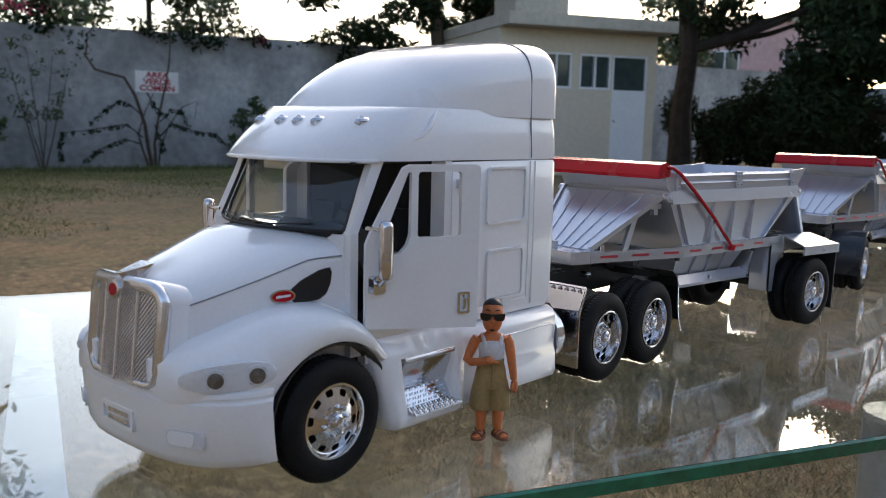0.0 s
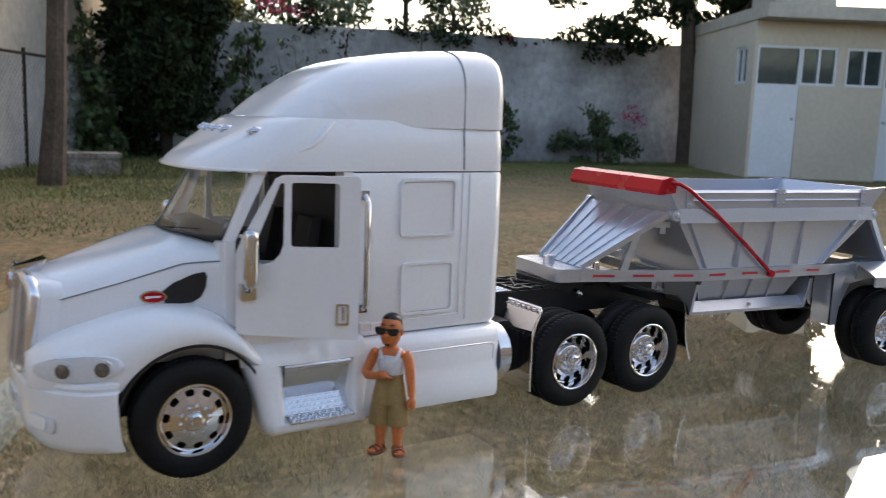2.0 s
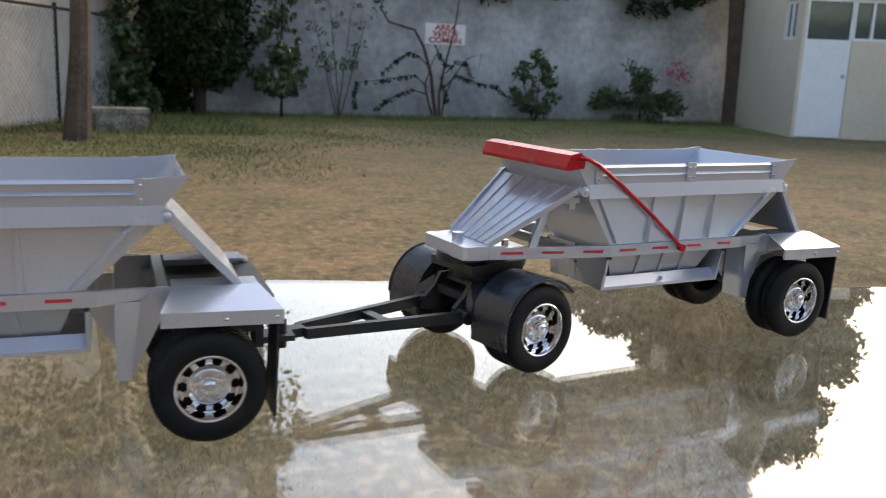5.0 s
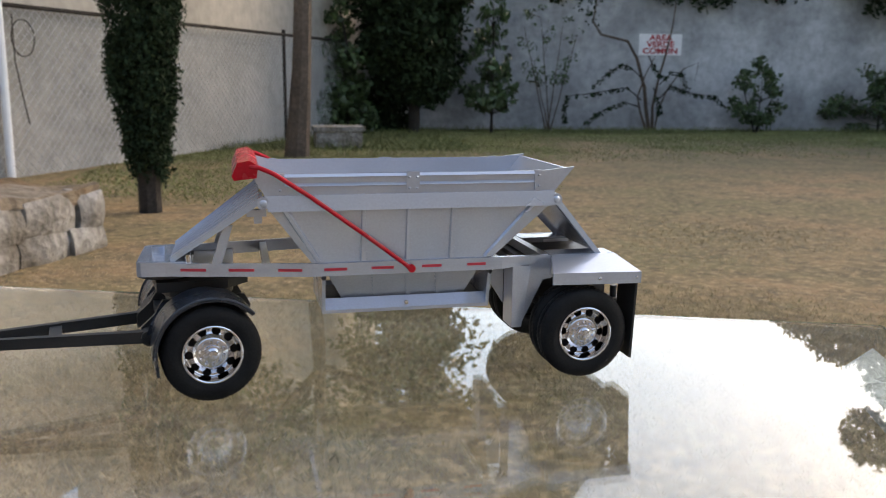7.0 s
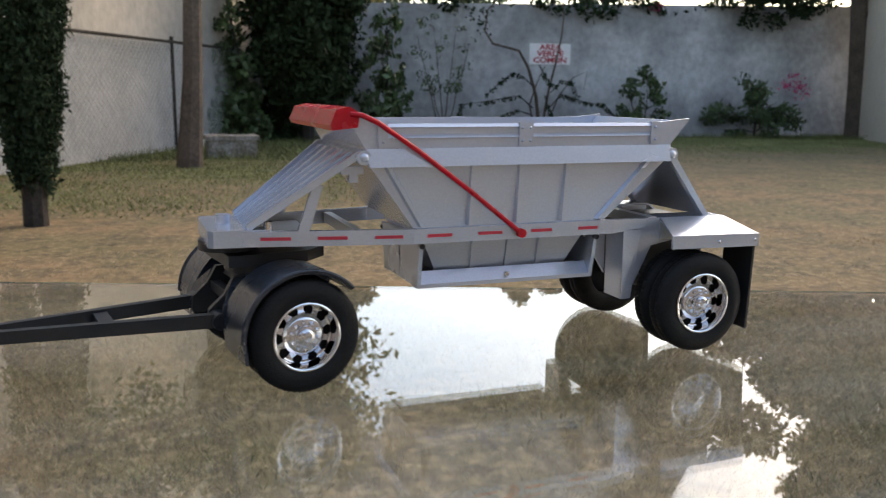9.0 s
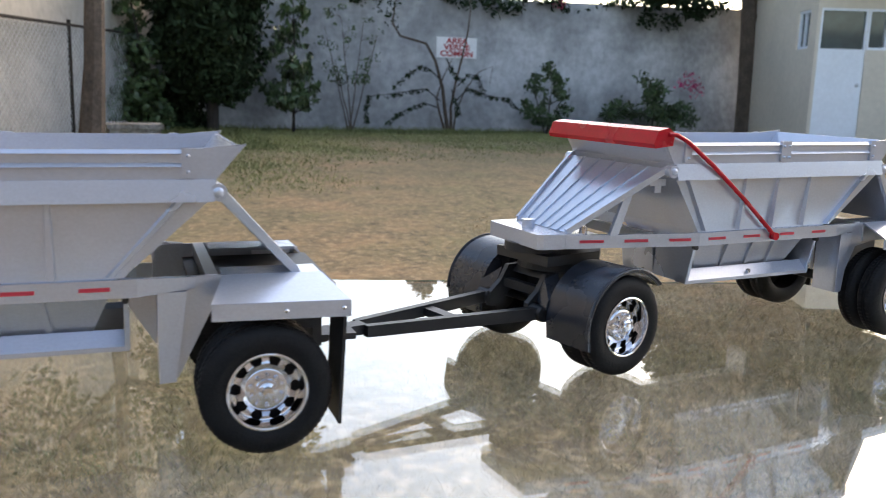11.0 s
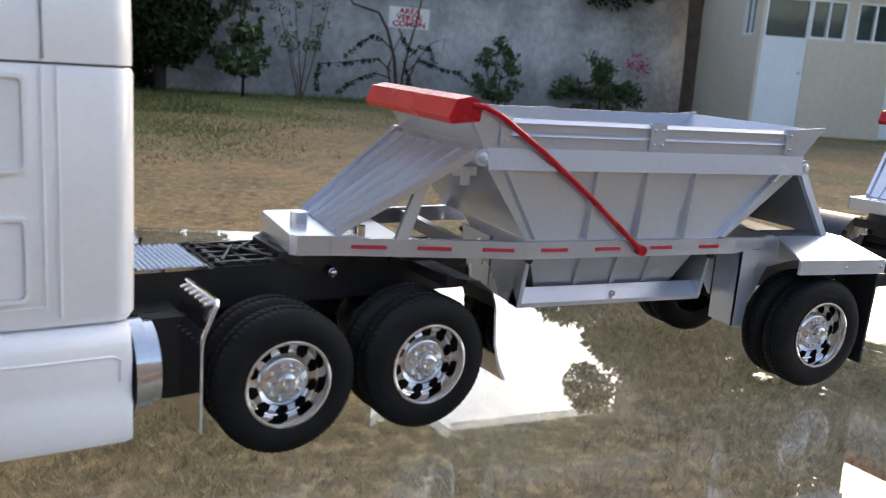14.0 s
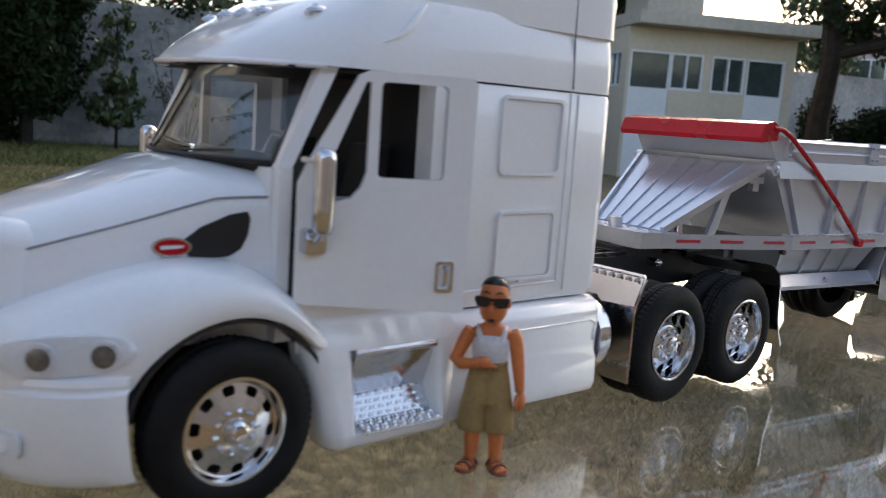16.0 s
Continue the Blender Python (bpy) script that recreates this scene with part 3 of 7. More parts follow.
# ---- trailer: local mm, x towards the rear with 0 at the axle, y 0 on the centre line, z 0 on the glass ----
def build_trailer(m, label):
    t = empty("belly_dump_trailer", m, label, "toy trailer", "toy truck train")
    YB, YR = 28.8, 26.8
    # hopper: upper bin as an open shell
    bm = bm_new()

    def shell(rings_out, rings_in):
        vo = [[bm.verts.new(p) for p in r] for r in rings_out]
        vi = [[bm.verts.new(p) for p in r] for r in rings_in]
        for vv in (vo, vi):
            for a, b in zip(vv, vv[1:]):
                for i in range(4):
                    j = (i + 1) % 4
                    bm.faces.new((a[i], a[j], b[j], b[i]))
        for i in range(4):
            j = (i + 1) % 4
            bm.faces.new((vo[-1][i], vo[-1][j], vi[-1][j], vi[-1][i]))
            bm.faces.new((vo[0][i], vo[0][j], vi[0][j], vi[0][i]))

    def ring(x0, x1, y, z):
        return [(x0, -y, z), (x1, -y, z), (x1, y, z), (x0, y, z)]

    shell([ring(-96, -32, 25.8, 44.2), ring(-110.3, -11.2, 28.3, 63.5), ring(-111, -10.5, 28.3, 67.6)], [ring(-94.5, -33.5, 24.6, 44.2), ring(-109.2, -12.3, 27.3, 63.5), ring(-110, -11.5, 27.3, 67.6)])
    part("hopper", bm, SILVER, t, smooth=30)
    # sideboards flaring fore and aft, and end boards
    for s in (-1, 1):
        bm = bm_new()
        y0, y1 = s * 28.3, s * 27.2
        prism(bm, [(-111, 67.6), (-10.5, 67.6), (-3.5, 75.8), (-15.5, 74.6), (-107, 74.6), (-117, 77.6)], y0, y1)
        board = part("sideboard", bm, SILVER, t, smooth=0, bevel=0.15)
        bm = bm_new()
        for z in (70.6, 73.6):
            bm = bm_new()
            hexa(bm, [(-106.5, s * 28.2, z - 0.2), (-16.5, s * 28.2, z - 0.2), (-16.5, s * 29.2, z), (-106.5, s * 29.2, z)], [(-106.5, s * 28.2, z + 1.0), (-16.5, s * 28.2, z + 1.0), (-16.5, s * 28.9, z + 0.3), (-106.5, s * 28.9, z + 0.3)])
            part("rib", bm, SILVER, board, smooth=0)
        for x in (-106, -61.7, -17):
            bm = bm_new()
            w = 2.3 if x == -61.7 else 1.4
            box(bm, x - w, x + w, min(s * 28.2, s * 29.2), max(s * 28.2, s * 29.2), 68.0, 74.9)
            for dx in (-1.3, 1.3) if x == -61.7 else (0,):
                for z in (69.4, 73.2):
                    bolt(bm, (x + dx, s * 29.2, z), 0.45, s)
            part("bracket", bm, SILVER, board, smooth=30)
        bm = bm_new()
        hexa(bm, [(-110.2, s * 28.2, 62.4), (-11.4, s * 28.2, 62.4), (-11.4, s * 30.0, 62.4), (-110.2, s * 30.0, 62.4)], [(-110.8, s * 28.2, 67.6), (-10.8, s * 28.2, 67.6), (-10.8, s * 29.0, 67.6), (-110.8, s * 29.0, 67.6)])
        part("waist_band", bm, SILVER, t, smooth=0, bevel=0.25)
        # slanting ribs of the hopper side
        for xa, xb in ((-104.5, -93.5), (-19, -34.8)):
            bm = bm_new()
            w, v = 1.3, 0.6
            hexa(bm, [(xa - w, s * 28.0, 62.4), (xa + w, s * 28.0, 62.4), (xa + v, s * 29.5, 62.4), (xa - v, s * 29.5, 62.4)], [(xb - w, s * 25.5, 44.6), (xb + w, s * 25.5, 44.6), (xb + v, s * 27.5, 44.6), (xb - v, s * 27.5, 44.6)])
            part("rib", bm, SILVER, t, smooth=0, bevel=0.2)
        for x in (-78.5, -63, -47.5):
            bm = bm_new()
            hexa(bm, [(x - 0.8, s * 28.0, 62.6), (x + 0.8, s * 28.0, 62.6), (x + 0.5, s * 29.1, 62.6), (x - 0.5, s * 29.1, 62.6)], [(x - 1.2, s * 25.4, 44.6), (x + 1.2, s * 25.4, 44.6), (x + 0.8, s * 27.9, 44.6), (x - 0.8, s * 27.9, 44.6)])
            part("rib", bm, SILVER, t, smooth=0, bevel=0.2)
        # frame rail in three lengths
        bm = bm_new()
        plan = [(-144, 17.2), (-96, YR), (-29, YR), (-15.5, YR - 2.6)]
        ends = {-15.5: (43.3, 40.6)}
        for (xa, ya), (xb, yb) in zip(plan, plan[1:]):
            zt, zb = (43.9, 39.5)
            z2, z1 = ends.get(xb, (zt, zb))
            hexa(bm, [(xa, s * ya, zb), (xb, s * yb, z1), (xb, s * (yb - 2), z1), (xa, s * (ya - 2), zb)], [(xa, s * ya, zt), (xb, s * yb, z2), (xb, s * (yb - 2), z2), (xa, s * (ya - 2), zt)])
        rl = part("frame_rail", bm, SILVER, t, smooth=0, bevel=0.25)
        # reflective tape
        for x, ln in ((-135, 4.2), (-119.2, 4.2), (-103.2, 4.0), (-88, 3.9), (-71.8, 3.9), (-54.6, 3.5), (-38.4, 3.4)):
            ya = lambda q: (17.2 + (q + 144) / 48 * (YR - 17.2)) if q < -96 else YR
            bm = bm_new()
            hexa(bm, [(x - ln, s * (ya(x - ln) + 0.15), 41.3), (x + ln, s * (ya(x + ln) + 0.15), 41.3), (x + ln, s * (ya(x + ln) - 0.3), 41.3), (x - ln, s * (ya(x - ln) - 0.3), 41.3)], [(x - ln, s * (ya(x - ln) + 0.15), 42.25), (x + ln, s * (ya(x + ln) + 0.15), 42.25), (x + ln, s * (ya(x + ln) - 0.3), 42.25), (x - ln, s * (ya(x - ln) - 0.3), 42.25)])
            part("reflector_tape", bm, TAPE, rl, "red reflective tape", smooth=0)
        # pivots
        for x, z in ((-111.6, 65.2), (-10.2, 64.5)):
            bm = bm_new()
            disc(bm, (x, s * 26.5, z), 2.1, s * 2.9, "y", 16)
            ball(bm, (x, s * 29.4, z), (1.3, 0.6, 1.3), 6)
            part("pivot_bolt", bm, SILVER, t)
        # struts under the front slope
        bm = bm_new()
        hexa(bm, [(-129, s * 20.6, 43.6), (-125.6, s * 20.6, 43.6), (-125.6, s * 19.2, 43.6), (-129, s * 19.2, 43.6)], [(-124.6, s * 21.6, 57.0), (-121.6, s * 21.6, 57.0), (-121.6, s * 20.2, 57.0), (-124.6, s * 20.2, 57.0)])
        part("strut", bm, SILVER, t, smooth=0, bevel=0.2)
        bm = bm_new()
        box(bm, -117, -110.5, min(s * 21.5, s * 24.5), max(s * 21.5, s * 24.5), 60.2, 62.4)
        box(bm, -114.6, -112, min(s * 22, s * 24), max(s * 22, s * 24), 57.8, 60.2)
        part("hinge_block", bm, SILVER, t, smooth=30)
        # stub tube near the foot of the slope
        bm = bm_new()
        disc(bm, (-136.5, s * 16.0, 43.5), 1.3, 3.0, "z", 14)
        part("stub_tube", bm, CHROME, t)
        # hanger plate in front of the wheel: a folded flange and the web behind it
        bm = bm_new()
        hexa(bm, [(-24.5, s * 25.6, 17.3), (-20.6, s * 25.0, 17.3), (-20.6, s * 23.8, 17.3), (-24.5, s * 24.4, 17.3)], [(-24.5, s * 25.6, 40), (-17.6, s * 25.0, 40), (-17.6, s * 23.8, 40), (-24.5, s * 24.4, 40)])
        hexa(bm, [(-24.5, s * 25.4, 17.3), (-23.7, s * 25.4, 17.3), (-23.7, s * 15, 17.3), (-24.5, s * 15, 17.3)], [(-24.5, s * 25.4, 40), (-23.7, s * 25.4, 40), (-23.7, s * 15, 40), (-24.5, s * 15, 40)])
        hp = part("hanger_plate", bm, SILVER, t, smooth=0)
        bm = bm_new()
        prism(bm, [(-23.5, 43.2), (4, 43.2), (4, 37), (-12, 34), (-20, 17.6), (-23.5, 17.6)], s * 21.6, s * 22.6)
        part("web", bm, SILVER, hp, smooth=0)
        bm = bm_new()
        prism(bm, [(-34, 39.5), (-24.6, 39.5), (-24.6, 24), (-29, 31)], s * 13.5, s * 14.5)
        part("gusset", bm, SILVER_IN, hp, smooth=0)
        # fender
        bm = bm_new()
        T = [(-13, -36, 39.2), (20.5, -36, 38.6), (15.5, -23, 43.2), (-9, -23, 43.2)]
        T = [(x, -s * y, z) for x, y, z in T]
        hexa(bm, [(x, y, z - 0.7) for x, y, z in T], T)
        fd = part("fender", bm, SILVER, t, smooth=0, bevel=0.2)
        bm = bm_new()
        hexa(bm, [(-12.9, s * 36.2, 35), (20.5, s * 36.2, 34.4), (20.5, s * 35.3, 34.4), (-12.9, s * 35.3, 35)], [(-12.9, s * 36.2, 39.1), (20.5, s * 36.2, 38.5), (20.5, s * 35.3, 38.5), (-12.9, s * 35.3, 39.1)])
        part("skirt", bm, SILVER, fd, smooth=0, bevel=0.25)
        bm = bm_new()
        hexa(bm, [(20.4, s * 35.2, 34.4), (20.4, s * 22, 38.0), (19.6, s * 22, 38.0), (19.6, s * 35.2, 34.4)], [(20.4, s * 35.2, 38.4), (15.6, s * 23, 42.6), (14.8, s * 23, 42.6), (19.6, s * 35.2, 38.4)])
        part("rear_plate", bm, SILVER, fd, smooth=0)
        bm = bm_new()
        box(bm, -9, 15.5, min(s * 22.7, s * 23.3), max(s * 22.7, s * 23.3), 36, 42.4)
        part("side_plate", bm, SILVER_IN, fd, smooth=0)
        bm = bm_new()
        box(bm, -9, 15.4, min(s * 13, s * 22.9), max(s * 13, s * 22.9), 42.3, 43.1)
        part("deck_plate", bm, SILVER, t, smooth=0, bevel=0.2)
        for x in (4.5, 18.5):
            bm = bm_new()
            bolt(bm, (x, s * 36.1, 36.7), 0.55, s)
            part("bolt", bm, CHROME, fd)
        # mud flap
        bm = bm_new()
        hexa(bm, [(17.5, s * 35.6, 6.5), (18.3, s * 35.6, 6.5), (18.3, s * 21, 6.5), (17.5, s * 21, 6.5)], [(18.8, s * 35.6, 36), (19.6, s * 35.6, 36), (19.6, s * 21, 36), (18.8, s * 21, 36)])
        part("mud_flap", bm, BLACK, t, "black rubber mud flap", smooth=0)
        # bottom gate channel: sloping tray with end plates
        bm = bm_new()
        hexa(bm, [(-92, s * 17.4, 23.8), (-31.3, s * 17.4, 23.8), (-31.3, s * 12, 23.8), (-92, s * 12, 23.8)], [(-92, s * 17.4, 25.0), (-31.3, s * 17.4, 25.0), (-31.3, s * 14.2, 28.6), (-92, s * 14.2, 28.6)])
        gb = part("gate_bar", bm, SILVER, t, smooth=0, bevel=0.25)
        for x in (-92, -32.2):
            bm = bm_new()
            hexa(bm, [(x, s * 17.3, 24.2), (x + 1.2, s * 17.3, 24.2), (x + 1.2, s * 0.1, 24.2), (x, s * 0.1, 24.2)], [(x, s * 20.6, 39.4), (x + 1.2, s * 20.6, 39.4), (x + 1.2, s * 1.5, 39.4), (x, s * 1.5, 39.4)])
            part("end_plate", bm, SILVER, gb, smooth=0)
            bm = bm_new()
            disc(bm, (x + 0.45, s * 19.6, 37.6), 0.9, s * 1.6, "y", 10)
            part("pin", bm, BLACK, gb)
        bm = bm_new()
        disc(bm, (-61.7, s * 16.6, 26.6), 0.8, s * 0.9, "y", 10)
        part("bolt", bm, CHROME, gb)
        wheel(t, 0, s * 36, R_T, s, "drive")
    # end boards of the bin, leaning outward
    for xa, xb, za in ((-111, -117, 77.0), (-10.5, -4.5, 75.0)):
        bm = bm_new()
        d = 1.0 if xa < -50 else -1.0
        hexa(bm, [(xa, -27.2, 67.6), (xa + d, -27.2, 67.6), (xa + d, 27.2, 67.6), (xa, 27.2, 67.6)], [(xb, -27.2, za), (xb + d, -27.2, za), (xb + d, 27.2, za), (xb, 27.2, za)])
        part("end_board", bm, SILVER, t, smooth=0)
    # lower hopper between the gate bars
    bm = bm_new()
    hexa(bm, [(-84, -12.4, 27), (-40, -12.4, 27), (-40, 12.4, 27), (-84, 12.4, 27)], [(-93, -20.5, 44.2), (-33, -20.5, 44.2), (-33, 20.5, 44.2), (-93, 20.5, 44.2)])
    part("lower_hopper", bm, SILVER, t, smooth=0)
    for s in (-1, 1):
        for x in (-72.5, -60.5, -49.5):
            bm = bm_new()
            hexa(bm, [(x - 0.7, s * 12.9, 28.6), (x + 0.7, s * 12.9, 28.6), (x + 0.7, s * 14, 28.6), (x - 0.7, s * 14, 28.6)], [(x - 0.7 - 1.5, s * 18.5, 40.2), (x + 0.7 - 1.5, s * 18.5, 40.2), (x - 0.8, s * 20, 40.2), (x - 2.2, s * 20, 40.2)])
            part("rib", bm, SILVER, t, smooth=0)
    # clam shells, dark, between gate bars
    bm = bm_new()
    box(bm, -90.5, -32.5, -11.8, 11.8, 24.2, 27.4)
    part("clam_gate", bm, BLACK, t, smooth=0, bevel=0.3)
    # cross members
    for x0, x1, yy in ((-112, -109.6, 21), (-31, -29, 24.5), (-13, -10, 22)):
        bm = bm_new()
        box(bm, x0, x1, -yy, yy, 40, 43.4)
        part("cross_member", bm, SILVER_IN, t, smooth=0)
    bm = bm_new()
    hexa(bm, [(-136, -16.5, 40.2), (-122, -19.5, 40.2), (-122, 19.5, 40.2), (-136, 16.5, 40.2)], [(-136, -16.5, 41.4), (-122, -19.5, 41.4), (-122, 19.5, 41.4), (-136, 16.5, 41.4)])
    part("deck_plate", bm, SILVER_IN, t, smooth=0)
    # nose plate with kingpin knob
    bm = bm_new()
    plan = [(-153.5, -15.0), (-152.0, -16.4), (-143.8, -17.0), (-137, -17.0), (-137, 17.0), (-143.8, 17.0), (-152.0, 16.4), (-153.5, 15.0)]
    hexa(bm, [(x, y, 39.4) for x, y in plan], [(x, y, 44.3) for x, y in plan])
    part("nose_plate", bm, SILVER, t, smooth=0, bevel=0.3)
    bm = bm_new()
    disc(bm, (-147.5, 0, 44.2), 2.2, 2.8, "z", 20)
    part("kingpin_knob", bm, SILVER, t)
    bm = bm_new()
    disc(bm, (-146, 0, 36.6), 9.0, 3.0, "z", 28)
    part("turntable_plate", bm, BLACK, t)
    # ribbed front slope
    bm = bm_new()
    top_, bot_ = [(-112.5, 27.6, 66.0), (-112.5, -27.6, 66.0)], [(-142.5, -15.6, 44.6), (-142.5, 15.6, 44.6)]
    lo = [(x, y, z) for x, y, z in (top_ + bot_)]
    hexa(bm, [(x + 0.5, y, z - 0.9) for x, y, z in lo], lo)
    sl = part("front_slope", bm, SILVER, t, smooth=0)
    for k in range(-3, 4):
        f = k / 3
        bm = bm_new()
        ya, yb = 27.0 * f, 15.0 * f
        w = 0.3 if abs(k) < 3 else 0.7
        hh = 0.42 if abs(k) < 3 else 1.0
        hexa(bm, [(-112.5, ya - w, 66), (-112.5, ya + w, 66), (-142.5, yb + w, 44.6), (-142.5, yb - w, 44.6)], [(-112.8, ya - w, 66 + hh), (-112.8, ya + w, 66 + hh), (-142.8, yb + w, 44.6 + hh), (-142.8, yb - w, 44.6 + hh)])
        part("rib", bm, SILVER, sl, smooth=0)
    # rear slope with lips
    bm = bm_new()
    lo = [(-9.5, -27.0, 66.0), (-9.5, 27.0, 66.0), (10.5, 21.0, 43.6), (10.5, -21.0, 43.6)]
    hexa(bm, [(x - 0.5, y, z - 0.8) for x, y, z in lo], lo)
    rs = part("rear_slope", bm, SILVER, t, smooth=0)
    for s in (-1, 1):
        bm = bm_new()
        hexa(bm, [(-9.5, s * 27, 65.2), (10.5, s * 21, 42.8), (8.5, s * 21, 42.4), (-11.5, s * 27, 64.2)], [(-9.5, s * 28.3, 65.6), (10.5, s * 22.3, 43.2), (8.5, s * 22.3, 42.8), (-11.5, s * 28.3, 64.6)])
        part("lip", bm, SILVER, rs, smooth=0)
    # rear deck, axle, hitch
    bm = bm_new()
    box(bm, -16, 20, -22, 22, 37.5, 39.3)
    box(bm, -14, 19, -8, 8, 24, 37.5)
    part("rear_deck", bm, BLACK, t, smooth=0)
    bm = bm_new()
    disc(bm, (0, -30, R_T), 2.2, 60, "y", 14)
    part("axle", bm, BLACK, t)
    bm = bm_new()
    box(bm, 18, 30, -4, 4, 18.6, 20.4)
    box(bm, 17, 19.5, -6, 6, 18, 37)
    disc(bm, (26.5, 0, 15.5), 1.4, 9.5, "z", 12)
    part("hitch", bm, BLACK, t, smooth=30)
    # tarp roll and its arms
    bm = bm_new()
    hx = [(-121.3, 74.2), (-119.5, 78.4), (-115.6, 79.3), (-112.8, 77.6), (-113.4, 73.6), (-120.6, 72.8)]
    prism(bm, hx, -29.8, 29.8)
    roll = part("tarp_roll", bm, RED, t, "red tarpaulin roll housing", smooth=0, bevel=0.5)
    for s in (-1, 1):
        bm = bm_new()
        pts = [(-115.5, s * 29.6, 77.3), (-112.5, s * 30.6, 77.0), (-108, s * 30.6, 75.0), (-96, s * 30.4, 67.0), (-80, s * 29.8, 55.2), (-66, s * 28.6, 44.4), (-62.5, s * 28.0, 41.6)]
        tube(bm, pts, 0.75, 10)
        arm = part("tarp_arm", bm, RED, t, "thin red tarp arm")
        bm = bm_new()
        disc(bm, (-62, s * 26.6, 41.4), 1.4, s * 2.2, "y", 16)
        part("arm_knob", bm, RED, arm)
    return t


build_trailer(pose(0, 0.036, GZ), "silver toy belly dump trailer with red tarp roll")
Y2 = 7.0
build_trailer(pose(0.2432, 0.0790, GZ + 0.0004, 0, 0, Y2), "silver toy belly dump trailer on a black dolly")


def build_dolly(m):
    """Local mm: x 0 at the axle, drawbar towards -x."""
    d = empty("trailer_dolly", m, "black plastic converter dolly with drawbar", "toy dolly", "toy truck train")
    for s in (-1, 1):
        wheel(d, 0, s * 36, R_T, s, "drive")
        bm = bm_new()
        rings = []
        z0 = R_T + 0.5
        for k in range(0, 25):
            a = radians(180 - k * 138 / 24)
            r0, r1 = 17.5, 18.5
            cx, cz = math.cos(a), math.sin(a)
            rings.append([(r0 * cx, s * 36.5, z0 + r0 * cz), (r1 * cx, s * 36.5, z0 + r1 * cz), (r1 * cx, s * 17.5, z0 + r1 * cz), (r0 * cx, s * 17.5, z0 + r0 * cz)])
        rings.insert(0, [(x + 0.6, y, z - 6.0) for x, y, z in rings[0]])
        loft(bm, rings)
        fd = part("fender", bm, DOLLY_BLACK, d, "rounded black fender")
        bm = bm_new()
        tube(bm, [(18.5 * math.cos(radians(180 - k * 5.75)), s * 36.4, z0 + 18.5 * math.sin(radians(180 - k * 5.75))) for k in range(25)], 0.55, 8)
        part("bead", bm, DOLLY_BLACK, fd)
        bm = bm_new()
        arc = [(17.6 * math.cos(radians(180 - k * 11.5)), z0 + 17.6 * math.sin(radians(180 - k * 11.5))) for k in range(13)]
        prism(bm, arc, s * 17.6, s * 18.6)
        part("inner_side", bm, DOLLY_BLACK, fd)
        bm = bm_new()
        hexa(bm, [(-19.4, s * 17.6, 20), (-13, s * 17.6, 20), (-10, s * 11, 22), (-17, s * 11, 22)], [(-18, s * 17.6, 23.5), (-12, s * 17.6, 24.5), (-8, s * 11, 30), (-14, s * 11, 29)])
        part("fender_bracket", bm, DOLLY_BLACK, d, smooth=0, bevel=0.3)
        bm = bm_new()
        hexa(bm, [(-20, s * 15, 16.5), (-20, s * 12.0, 16.5), (-78, s * 2.0, 16.5), (-78, s * 4.6, 16.5)], [(-20, s * 15, 20.5), (-20, s * 12.0, 20.5), (-78, s * 2.0, 20), (-78, s * 4.6, 20)])
        part("drawbar", bm, BLACK, d, smooth=0, bevel=0.5)
        bm = bm_new()
        disc(bm, (-18.5, s * 10.5, 18.5), 2.6, s * 6.2, "y", 16)
        part("drawbar_pivot", bm, BLACK, d)
        bm = bm_new()
        prism(bm, [(-21, 16.2), (-17, 15.6), (-11, 22), (15, 22), (17, 26), (15, 30), (-13, 30), (-16, 25), (-20.5, 21)], s * 8.6, s * 10.6)
        part("side_frame", bm, BLACK, d, smooth=0, bevel=0.4)
    for x in (-15, -4, 9):
        bm = bm_new()
        box(bm, x, x + 3, -10.4, 10.4, 22.5, 25.5)
        part("cross_bar", bm, BLACK, d, smooth=0, bevel=0.4)
    bm = bm_new()
    box(bm, -50, -46, -8.5, 8.5, 17, 19.5)
    part("drawbar_tie", bm, BLACK, d, smooth=0)
    bm = bm_new()
    box(bm, -92, -77, -2.6, 2.6, 17, 20)
    disc(bm, (-92, 0, 16.8), 3.0, 3.3, "z", 16)
    part("drawbar_eye", bm, BLACK, d, smooth=30)
    bm = bm_new()
    disc(bm, (0, 0, 30.2), 12.5, 3.0, "z", 32)
    hexa(bm, [(x, y, 27.5) for x, y in ((-11, -9), (11, -9), (11, 9), (-11, 9))], [(x, y, 30.2) for x, y in ((-9, -10.5), (9, -10.5), (9, 10.5), (-9, 10.5))])
    part("turntable", bm, BLACK, d, smooth=0, bevel=0.6)
    bm = bm_new()
    plan = [(-15, -13), (9, -13), (17, -6), (17, 6), (9, 13), (-15, 13)]
    hexa(bm, [(x, y, 33.2) for x, y in plan], [(x, y, 36.6) for x, y in plan])
    part("fifth_wheel", bm, BLACK, d, smooth=0, bevel=0.3)
    bm = bm_new()
    disc(bm, (0, -30, R_T), 2.4, 60, "y", 14)
    part("axle", bm, BLACK, d)
    return d


build_dolly(pose(0.1091, 0.0650, GZ, 0, 0, 16))


